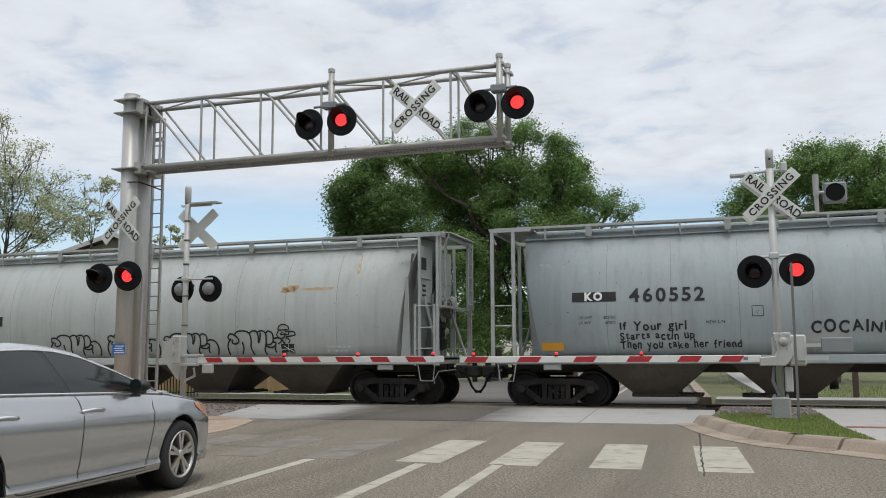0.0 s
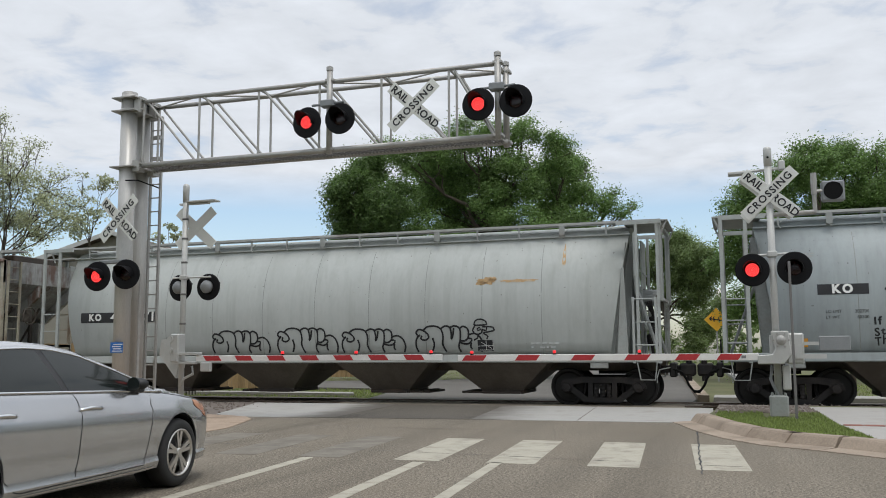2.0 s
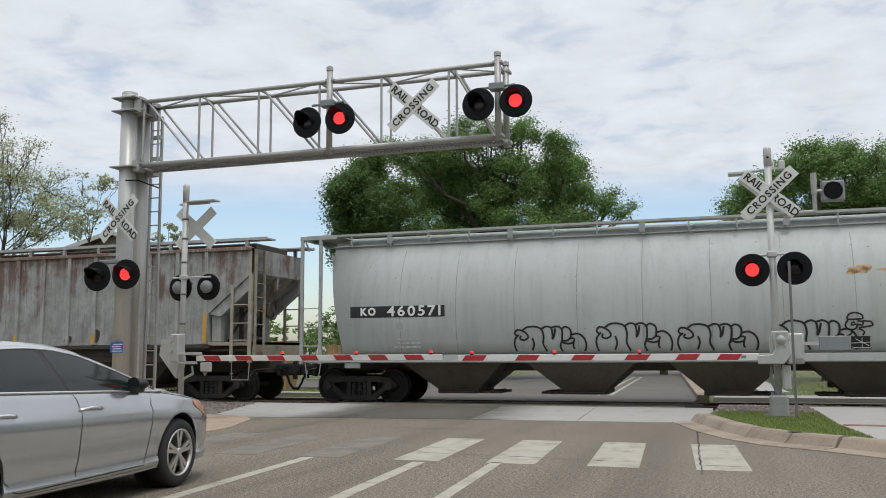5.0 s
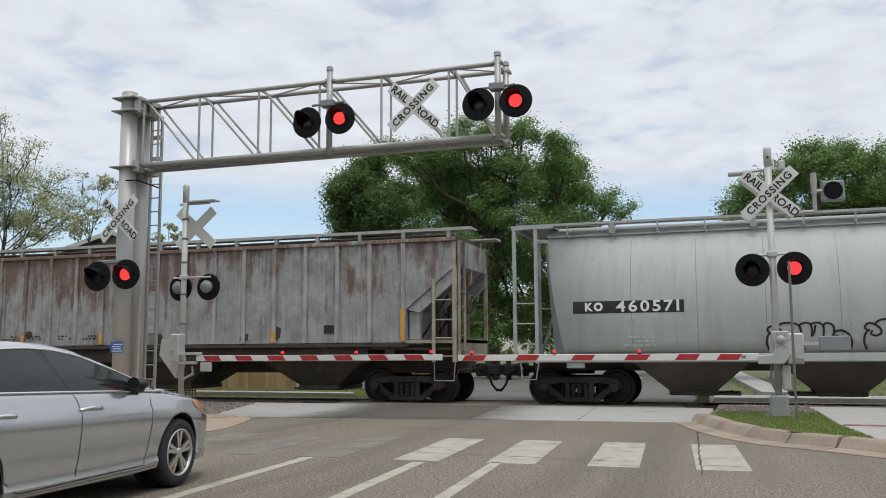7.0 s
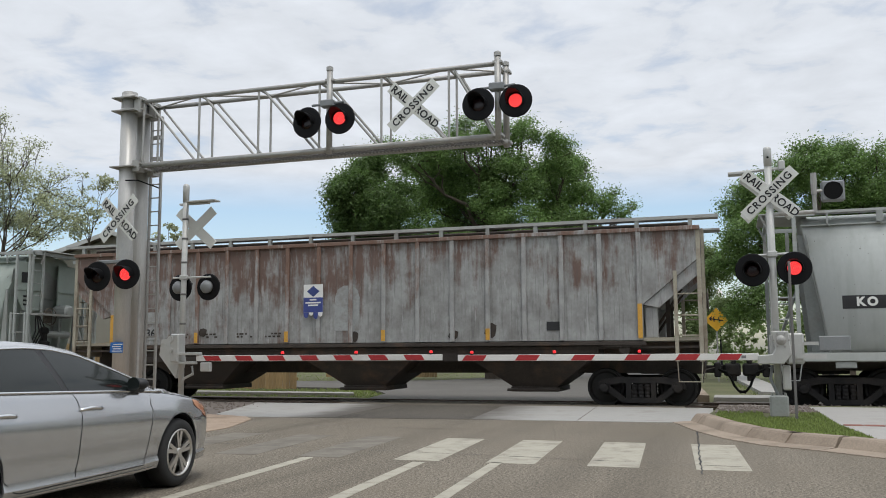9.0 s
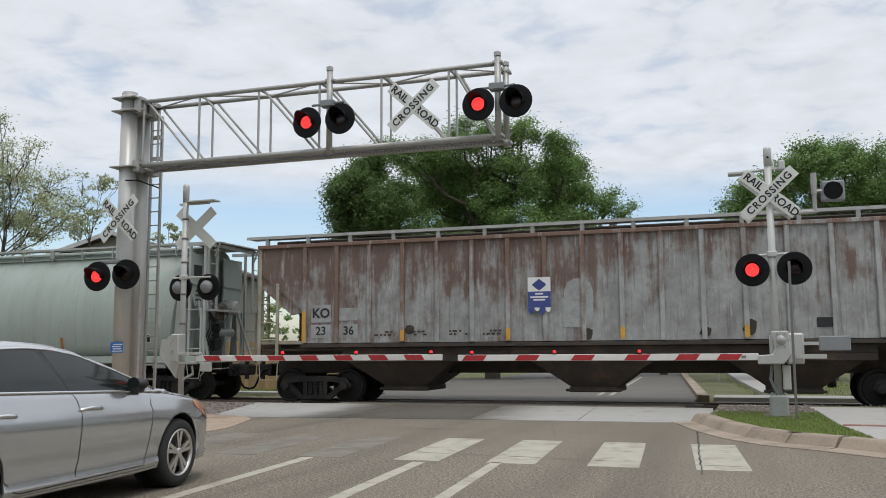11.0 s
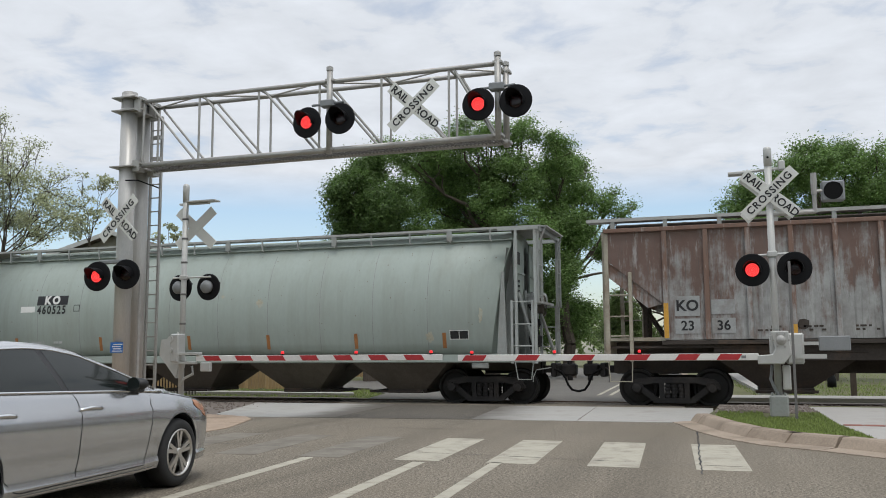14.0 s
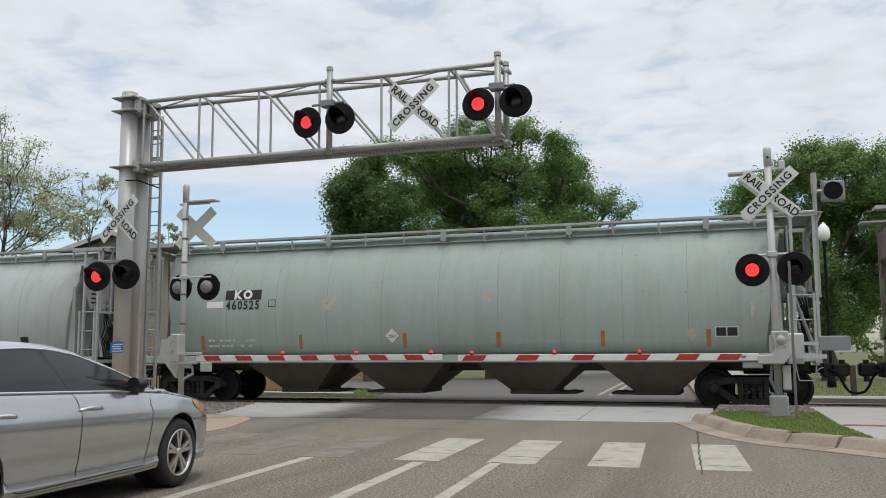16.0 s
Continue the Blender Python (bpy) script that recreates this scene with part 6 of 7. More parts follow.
def cantilever():
    m = empty("cantilever_signal", (-12.05, 15.5, 0.0), "galvanised cantilever truss with red flashers above the road", "crossing signal")
    for px, y, top in ((-0.01, 0, 6.80), (-0.05, 0.5, 6.75)):
        pole = part("pole", tube(B(), (px, y, 0.0), (px, y, top), 0.168, n=28), M_GALV_POLE, m, "thick galvanised steel pole", smooth=True)
        part("pole_cap", lathe(B(), [(0.168, top), (0.155, top + 0.05), (0.02, top + 0.09)], at=(px, y, 0), n=28), M_GALV, pole)
        for z in (6.70, 6.42, 5.22):
            part("collar_plate", box(B(), -0.28, 0.28, y - 0.245, y + 0.245, z - 0.012, z + 0.012), M_GALV, pole)
        part("base_plate", box(B(), -0.36, 0.36, y - 0.24, y + 0.24, 0.0, 0.05), M_GALV, pole)
    for y in (0, 0.5):
        for z0, z1 in ((6.38, 6.72), (5.12, 5.36)):
            bm = box(B(), 0.18, 0.34, y - 0.1, y + 0.1, z0, z1)
            for z in (z0 + 0.07, z1 - 0.07):
                tube(bm, (0.335, y - 0.06, z), (0.38, y - 0.06, z), 0.022, n=6)
            part("pole_bracket", bm, M_GALV, m)
    X1 = 8.12
    for y in (0, 0.5):
        for z, r in ((6.62, 0.045), (5.25, 0.055)):
            part("truss_chord", tube(B(), (0.3, y, z), (X1, y, z), r, n=12), M_GALV, m, smooth=True)
    # panels: uprights and diagonals
    xs = [0.36, 1.71, 3.09, 4.44, 5.75, 7.11, 8.05]
    for y in (0, 0.5):
        for i, x in enumerate(xs):
            part("truss_upright", tube(B(), (x, y, 5.25), (x, y, 6.62), 0.024, n=8), M_GALV, m)
            if i + 1 < len(xs):
                part("truss_diagonal", tube(B(), (x + 0.1, y, 6.60), (xs[i + 1] - 0.08, y, 5.28), 0.026, n=8), M_GALV, m)
    for z in (6.62, 5.25):
        for i, x in enumerate(xs):
            part("truss_tie", tube(B(), (x, 0, z), (x, 0.5, z), 0.022, n=8), M_GALV, m)
            if i + 1 < len(xs):
                part("truss_tie", tube(B(), (x, 0.0 if i % 2 else 0.5, z), (xs[i + 1], 0.5 if i % 2 else 0.0, z), 0.018, n=8), M_GALV, m)
    # grating on the bottom chords
    bm = B()
    for k in range(3):
        box(bm, 0.4, X1 - 0.05, 0.13 + 0.11 * k, 0.15 + 0.11 * k, 5.225, 5.245)
    for k in range(100):
        x = 0.45 + k * (X1 - 0.55) / 99
        box(bm, x - 0.006, x + 0.006, 0.06, 0.45, 5.215, 5.235)
    part("walkway_grating", bm, M_GRATING, m, "grey steel walkway grating")
    # lamp posts on the truss
    for x, top, ends in ((4.70, 6.86, (0.0,)), (8.08, 6.78, (0.0, 0.5))):
        for y in ends:
            yy = y - 0.09 if y == 0 else y + 0.02
            post = part("lamp_post", tube(B(), (x, yy, 5.16), (x, yy, top), 0.06, n=14), M_GALV, m, smooth=True)
            part("post_cap", lathe(B(), [(0.068, top - 0.05), (0.068, top + 0.02), (0.02, top + 0.05)], at=(x, yy, 0), n=14), M_GALV, post)
            for z in (6.62, 5.25):
                bm = box(B(), x - 0.09, x + 0.09, yy - 0.04, yy + 0.13, z - 0.03, z + 0.03, 0.01)
                part("post_clamp", bm, M_GALV, post)
    for x in (4.70, 8.08):
        bm = tube(B(), (x - 0.34, -0.16, 6.12), (x + 0.34, -0.16, 6.14), 0.026, n=8)
        box(bm, x - 0.14, x + 0.14, -0.24, -0.06, 6.06, 6.20, 0.02)
        part("lamp_arm", bm, M_LAMP_GREY, m)
    light_head(m, (4.28, -0.22, 5.78), turn=-2, side=-1)
    light_head(m, (4.98, -0.22, 5.80), turn=3, side=1)
    light_head(m, (7.74, -0.22, 5.82), turn=0, side=-1)
    light_head(m, (8.44, -0.22, 5.82), turn=0, side=1)
    crossbuck(m, (6.46, -0.16, 5.93), turn=0)
    # on the pole: crossbuck, lamps, notice
    crossbuck(m, (0.06, -0.30, 4.10), turn=-7)
    bm = tube(B(), (-0.40, -0.2, 3.2), (0.34, -0.3, 3.22), 0.03, n=8)
    box(bm, -0.38, 0.30, -0.34, -0.22, 3.18, 3.25, 0.01)
    part("lamp_arm", bm, M_LAMP_GREY, m)
    light_head(m, (-0.38, -0.36, 2.92), turn=5, side=-1)
    light_head(m, (0.32, -0.36, 2.94), turn=8, side=1)
    sign = part("notice_plate", box(B(), -0.10, 0.20, -0.222, -0.214, 1.36, 1.57), M_BLUE_SIGN, m, "small blue notice plate with white writing")
    for k in range(4):
        part("notice_bar", box(B(), -0.06 + 0.03 * (k % 2), 0.19 - 0.02 * (k % 3), -0.226, -0.2225, 1.385 + 0.045 * k, 1.402 + 0.045 * k), M_WHITE_PAINT, sign)
    # ladder behind the poles, conduit and cable clips
    for x in (0.02, 0.28):
        part("ladder_rail", box(B(), x - 0.02, x + 0.02, 0.72, 0.78, 0.3, 6.5), M_GALV, m, "galvanised climbing ladder rail")
    for k in range(20):
        part("ladder_rung", tube(B(), (0.02, 0.75, 0.5 + k * 0.3), (0.28, 0.75, 0.5 + k * 0.3), 0.014, n=6), M_GALV, m)
    part("conduit", tube(B(), (0.24, 0.22, 0.0), (0.24, 0.22, 3.0), 0.03, n=8), M_GALV, m)
    part("cable_strap", path_tube(B(), [(0.1, -0.2, 4.92), (0.25, 0.0, 4.95), (0.42, 0.5, 4.86)], 0.014, 6), M_BLACK, m)
    for z in (5.55, 6.02):
        part("ladder_clip", box(B(), 0.1, 0.30, 0.66, 0.72, z - 0.04, z + 0.04), M_GALV, m)


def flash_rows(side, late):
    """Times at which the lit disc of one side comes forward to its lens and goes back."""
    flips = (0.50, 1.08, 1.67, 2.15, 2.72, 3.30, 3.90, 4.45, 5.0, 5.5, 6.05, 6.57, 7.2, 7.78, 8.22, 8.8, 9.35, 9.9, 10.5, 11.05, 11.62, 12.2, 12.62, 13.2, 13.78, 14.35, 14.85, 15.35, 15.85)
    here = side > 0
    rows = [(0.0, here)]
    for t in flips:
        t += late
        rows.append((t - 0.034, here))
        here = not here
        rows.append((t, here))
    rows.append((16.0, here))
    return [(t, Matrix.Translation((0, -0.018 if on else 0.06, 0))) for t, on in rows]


# ---------------------------------------------------------------- the silver car
CAR_X = (-2.45, -2.30, -1.90, -1.355, -0.80, -0.30, 0.20, 0.70, 1.00, 1.45, 1.90, 2.15, 2.32, 2.42)
CAR_W = (0.66, 0.80, 0.88, 0.915, 0.925, 0.93, 0.93, 0.928, 0.925, 0.918, 0.875, 0.80, 0.68, 0.50)
CAR_ZB = (0.36, 0.26, 0.21, 0.20, 0.19, 0.19, 0.19, 0.19, 0.20, 0.20, 0.19, 0.19, 0.21, 0.30)
CAR_ZS = (0.96, 1.03, 1.04, 1.03, 1.015, 1.00, 0.985, 0.97, 0.955, 0.92, 0.85, 0.79, 0.73, 0.66)
CAR_ZC = (0.99, 1.08, 1.10, 1.07, 1.05, 1.05, 1.05, 1.05, 1.04, 0.99, 0.92, 0.86, 0.78, 0.68)


def car_at(x, table):
    return float(np.interp(x, CAR_X, table))


def car_section(x):
    w, zb, zs, zc = (car_at(x, t) for t in (CAR_W, CAR_ZB, CAR_ZS, CAR_ZC))
    h = zs - zb
    return [(0.0, zb), (0.78 * w, zb), (0.955 * w, zb + 0.03), (0.985 * w, zb + 0.10), (0.965 * w, zb + 0.20 * h), (0.985 * w, zb + 0.38 * h), (1.0 * w, zb + 0.62 * h), (0.995 * w, zb + 0.78 * h), (0.965 * w, zb + 0.84 * h),
            (0.955 * w, zb + 0.93 * h), (0.915 * w, zs), (0.80 * w, zs + 0.35 * (zc - zs)), (0.5 * w, zs + 0.85 * (zc - zs)), (0.0, zc)]


def car_side(x, z):
    """Half width of the body side at (x, z)."""
    sec = car_section(x)[1:11]
    return float(np.interp(z, [p[1] for p in sec], [p[0] for p in sec]))


def cabin_roof(x):
    return float(np.interp(x, (-2.0, -1.6, -1.2, -0.8, -0.45, -0.15, 0.15, 0.52, 0.84, 1.20), (1.06, 1.25, 1.37, 1.43, 1.44, 1.425, 1.375, 1.25, 1.13, 0.99)))


def cabin_side(x, t):
    """A point on the right-hand side of the cabin, t from the belt (0) to the roof edge (1)."""
    zb, zr = car_at(x, CAR_ZS), cabin_roof(x) - 0.05
    zr = max(zr, zb + 0.01)
    w = car_at(x, CAR_W)
    frac = min(1.0, (zr - zb) / 0.42)
    return (0.915 * w - (0.30 * frac) * t ** 1.15, zb + (zr - zb) * t)


def car_strip(bm, pts, half, lift, side=-1):
    """A thin strip on the body side along (x, z) points."""
    last = None
    for i, (x, z) in enumerate(pts):
        x2, z2 = pts[min(i + 1, len(pts) - 1)]
        x1, z1 = pts[max(i - 1, 0)]
        d = Vector((x2 - x1, z2 - z1)).normalized()
        n = Vector((-d.y, d.x)) * half
        cur = [bm.verts.new((x + n.x * q, side * (car_side(x, z + n.y * q) + lift), z + n.y * q)) for q in (1, -1)]
        if last:
            bm.faces.new((last[0], last[1], cur[1], cur[0]))
        last = cur


def spread(a, b, n):
    return [tuple(u + (v - u) * k / n for u, v in zip(a, b)) for k in range(n + 1)]


def build_car():
    car = empty("sedan_car", Matrix.Translation((-6.21, 6.39, 0.004)) @ pose(0, 0, 0, 0, 0, 93.2), "silver four-door sedan waiting at the crossing", "car")
    xs = np.interp(np.linspace(0, 1, 53), np.linspace(0, 1, len(CAR_X)), CAR_X)
    bm = B()
    rings = []
    for x in xs:
        sec = car_section(x)
        rings.append([(x, -y, z) for y, z in sec] + [(x, y, z) for y, z in reversed(sec[1:-1])])
    loft(bm, rings)
    body = part("body", bm, M_CARPAINT, car)
    cut = B()
    for ax in (1.45, -1.355):
        for s in (-1, 1):
            tube(cut, (ax, s * 0.60, 0.345), (ax, s * 1.2, 0.345), 0.385, n=40)
    cutter = part("cutter", cut, M_CARBLACK, car)
    mod = body.modifiers.new("arches", 'BOOLEAN')
    mod.operation, mod.object, mod.solver = 'DIFFERENCE', cutter, 'EXACT'
    bpy.context.view_layer.update()
    dg = bpy.context.evaluated_depsgraph_get()
    me = bpy.data.meshes.new_from_object(body.evaluated_get(dg))
    body.modifiers.clear()
    body.data = me
    me.materials.clear(); me.materials.append(M_CARPAINT)
    bpy.data.objects.remove(cutter)
    for p in me.polygons:
        p.use_smooth = True
    me.set_sharp_from_angle(angle=radians(32))
    # cabin
    bm = B()
    rings = []
    cx = np.linspace(-2.0, 1.32, 34)
    for x in cx:
        half = [cabin_side(x, t) for t in (0, 0.25, 0.5, 0.75, 0.92, 1.0)]
        ye, zr = half[-1][0], cabin_roof(x)
        half += [(ye - 0.05, max(zr - 0.018, half[-1][1] + 0.004)), (ye * 0.6, zr), (0.0, zr + 0.01)]
        low = car_at(x, CAR_ZS) - 0.08
        ring = [(x, 0, low), (x, -half[0][0] + 0.02, low)] + [(x, -y, z) for y, z in half] + [(x, y, z) for y, z in reversed(half[:-1])] + [(x, half[0][0] - 0.02, low)]
        rings.append(ring)
    loft(bm, rings)
    for f in bm.faces:
        c = f.calc_center_median()
        f.material_index = 1 if (c.x > 0.2 and abs(c.y) < 0.62 and f.normal.z > 0.35) or (c.x < -1.3 and abs(c.y) < 0.56 and f.normal.z > 0.3) else 0
    part("cabin", bm, (M_CARPAINT, M_CARGLASS), car, "silver roof and pillars", smooth=True)
    # side windows, both sides; each leans forward at its foot
    for s in (-1, 1):
        for name, xr, xf, tl in (("front_door_window", -0.29, 0.90, 0.93), ("rear_door_window", -1.40, -0.37, 0.93)):
            bm = B()
            n, m = 18, 6
            g = []
            for i in range(n + 1):
                row = []
                for j in range(m + 1):
                    t = 0.05 + (tl - 0.05) * j / m
                    lean = 0.08 * (1 - t) if name.startswith("front") else (0.08 * (1 - t) * i / n)
                    x = xr + lean + (xf - xr - (0.08 * (1 - t) if name.startswith("front") else 0)) * i / n
                    y, z = cabin_side(x, t)
                    row.append(bm.verts.new((x, s * (y + 0.006), z)))
                g.append(row)
            for i in range(n):
                for j in range(m):
                    bm.faces.new((g[i][j], g[i + 1][j], g[i + 1][j + 1], g[i][j + 1]))
            bmesh.ops.recalc_face_normals(bm, faces=bm.faces)
            part(name, bm, M_CARGLASS, car, "dark tinted side window", smooth=True)
        bm = B()   # black pillar between the windows
        g = []
        for j in range(7):
            t = 0.03 + 0.92 * j / 6
            row = []
            for dx in (-0.385, -0.275):
                x = dx + 0.08 * (1 - t)
                y, z = cabin_side(x, t)
                row.append(bm.verts.new((x, s * (y + 0.004), z)))
            g.append(row)
        for a_, b_ in zip(g, g[1:]):
            bm.faces.new((a_[0], a_[1], b_[1], b_[0]))
        part("door_pillar", bm, M_CARBLACK, car, "black pillar between the windows")
        bm = B()
        path_tube(bm, [(x, s * (cabin_side(x, 0.0)[0] + 0.006), cabin_side(x, 0.0)[1] + 0.008) for x in np.linspace(-1.6, 1.16, 24)], 0.011, 6)
        part("belt_trim", bm, M_CHROME, car, "bright chrome trim below the windows", smooth=True)
        bm = B()
        path_tube(bm, [(x, s * (cabin_side(x, 0.96)[0] + 0.006), cabin_side(x, 0.96)[1]) for x in np.linspace(-1.5, 1.08, 24)], 0.010, 6)
        part("window_trim", bm, M_CHROME, car, "bright chrome trim above the windows", smooth=True)
        # panel gaps
        for pts in (spread((-0.18, 0.985), (-0.14, 0.90), 4) + spread((-0.125, 0.86), (-0.14, 0.42), 9) + spread((-0.145, 0.40), (-0.17, 0.27), 3),
                    spread((0.94, 0.93), (0.92, 0.70), 5) + spread((0.92, 0.68), (0.86, 0.36), 6) + [(0.82, 0.30)],
                    spread((-1.10, 0.60), (-0.96, 0.36), 4) + [(-0.88, 0.28), (-0.80, 0.262)],
                    spread((-0.80, 0.262), (0.82, 0.285), 12), spread((1.15, 0.945), (2.0, 0.83), 8)):
            bm = B()
            car_strip(bm, pts, 0.004, 0.0025, s)
            part("panel_gap", bm, M_CARBLACK, car)
        bm = B()
        car_strip(bm, spread((-0.98, 0.232), (1.0, 0.242), 24), 0.006, 0.006, s)
        part("rocker_trim", bm, M_CHROME, car, "thin bright rocker trim")
        # handles
        for hx in (0.02, -1.04):
            bm = B()
            pts = [(hx - 0.16 + 0.30 * k / 8, 0.852 + 0.012 * math.sin(math.pi * k / 8)) for k in range(9)]
            path_tube(bm, [(x, s * (car_side(x, z) + 0.018 * math.sin(math.pi * k / 8) ** 0.5 + 0.006), z) for k, (x, z) in enumerate(pts)], 0.016, 8)
            part("door_handle", bm, M_CHROME, car, "chrome door handle", smooth=True)
        # mirror
        bm = B()
        rings = []
        for k, (dy, sc) in enumerate(((0.0, 0.4), (0.03, 0.75), (0.08, 0.95), (0.14, 0.9), (0.18, 0.5))):
            rings.append([(0.66 + 0.070 * sc * math.cos(a), s * (0.84 + dy), 1.045 + 0.060 * sc * math.sin(a)) for a in np.linspace(0, 2 * math.pi, 13)[:-1]])
        loft(bm, rings)
        mirror = part("wing_mirror", bm, M_CARBLACK, car, "black wing mirror", smooth=True)
        part("mirror_foot", box(B(), 0.64, 0.82, *sorted((s * 0.74, s * 0.90)), 0.965, 1.02, 0.01), M_CARBLACK, mirror)
        part("mirror_back", lathe(B(), [(0.0, -0.012), (0.065, -0.01), (0.065, 0.004), (0.0, 0.004)], at=(0, 0, 0), axis='x', n=14), M_CARGLASS, mirror, at=(0.59, s * 0.93, 1.045))
        # headlight wrapping the corner
        bm = B()
        n, m = 12, 4
        g = [[None] * (m + 1) for _ in range(n + 1)]
        for i in range(n + 1):
            for j in range(m + 1):
                x = 1.78 + 0.42 * i / n
                zt = car_at(x, CAR_ZB) + 0.97 * (car_at(x, CAR_ZS) - car_at(x, CAR_ZB))
                zl = zt - 0.02 - 0.11 * math.sin(math.pi * (0.08 + 0.55 * i / n))
                z = zl + (zt - zl) * j / m
                g[i][j] = bm.verts.new((x, s * (car_side(x, z) + 0.005), z))
        for i in range(n):
            for j in range(m):
                bm.faces.new((g[i][j], g[i + 1][j], g[i + 1][j + 1], g[i][j + 1]))
        bmesh.ops.recalc_face_normals(bm, faces=bm.faces)
        part("headlight", bm, M_AMBER, car, "amber corner of the headlight", smooth=True)
        # wheels
        for ax in (1.45, -1.355):
            wm = Matrix.Translation((ax, s * 0.80, 0.336)) @ (pose(0, 0, 0, 0, 0, 0) if s < 0 else pose(0, 0, 0, 0, 0, 180))
            bm = lathe(B(), [(0.230, 0.10), (0.30, 0.108), (0.325, 0.09), (0.336, 0.06), (0.336, -0.06), (0.325, -0.09), (0.30, -0.108), (0.245, -0.112), (0.230, -0.10)], axis='y', n=40, cap=False)
            wheel = part("wheel", bm, M_TYRE, car, "black tyre on an alloy wheel", at=wm, smooth=True)
            bm = lathe(B(), [(0.236, -0.085), (0.234, -0.111), (0.220, -0.114), (0.210, -0.09), (0.206, 0.05), (0.236, 0.05)], axis='y', n=40, cap=False)
            part("rim", bm, M_ALLOY, wheel, "bright alloy rim", smooth=True)
            bm = lathe(B(), [(0.0, -0.02), (0.195, -0.02), (0.195, 0.02), (0.0, 0.02)], axis='y', n=24)
            part("brake_disc", bm, M_CARBLACK, wheel)
            for k in range(5):
                for off in (-0.17, 0.17):
                    a = 2 * math.pi * k / 5 + off + 0.3
                    a2 = 2 * math.pi * k / 5 + off * 0.75 + 0.3
                    c0, c1 = Vector((math.cos(a2) * 0.045, -0.098, math.sin(a2) * 0.045)), Vector((math.cos(a) * 0.218, -0.098, math.sin(a) * 0.218))
                    side = Vector((-math.sin(a), 0, math.cos(a)))
                    bm = B()
                    loft(bm, [[c0 + side * 0.016, c0 - side * 0.016, c0 - side * 0.016 + Vector((0, 0.03, 0)), c0 + side * 0.016 + Vector((0, 0.03, 0))],
                              [c1 + side * 0.021, c1 - side * 0.021, c1 - side * 0.021 + Vector((0, 0.03, 0)), c1 + side * 0.021 + Vector((0, 0.03, 0))]])
                    part("spoke", bm, M_ALLOY, wheel)
            part("hub_cap", lathe(B(), [(0.0, -0.108), (0.035, -0.106), (0.05, -0.095), (0.05, -0.06), (0.0, -0.06)], axis='y', n=16), M_ALLOY, wheel)
            part("wheel_well", lathe(B(), [(0.0, 0.0), (0.382, 0.0), (0.382, 0.01), (0.0, 0.01)], axis='y', n=32), M_CARBLACK, car, at=(ax, s * 0.615, 0.345))
            bm = B()
            n = 28
            ring = []
            for k in range(n + 1):
                a = radians(-8 + 196 * k / n)
                x, z = ax + 0.375 * math.cos(a), 0.345 + 0.375 * math.sin(a)
                ring.append([(x, s * 0.63, z), (x, s * (car_side(x, min(z, car_at(x, CAR_ZS) - 0.02)) - 0.012), z)])
            loft(bm, ring, close=False, cap=False)
            part("arch_liner", bm, M_CARBLACK, car)
    for z, h in ((0.40, 0.10), (0.62, 0.06)):
        bm = box(B(), 2.30, 2.425, -0.40, 0.40, z, z + h, 0.01)
        part("grille", bm, M_CARBLACK, car)
    part("roof_aerial", prism(B(), [(-1.30, 1.37), (-1.06, 1.40), (-1.28, 1.46)], 'y', -0.02, 0.02), M_CARPAINT, car)


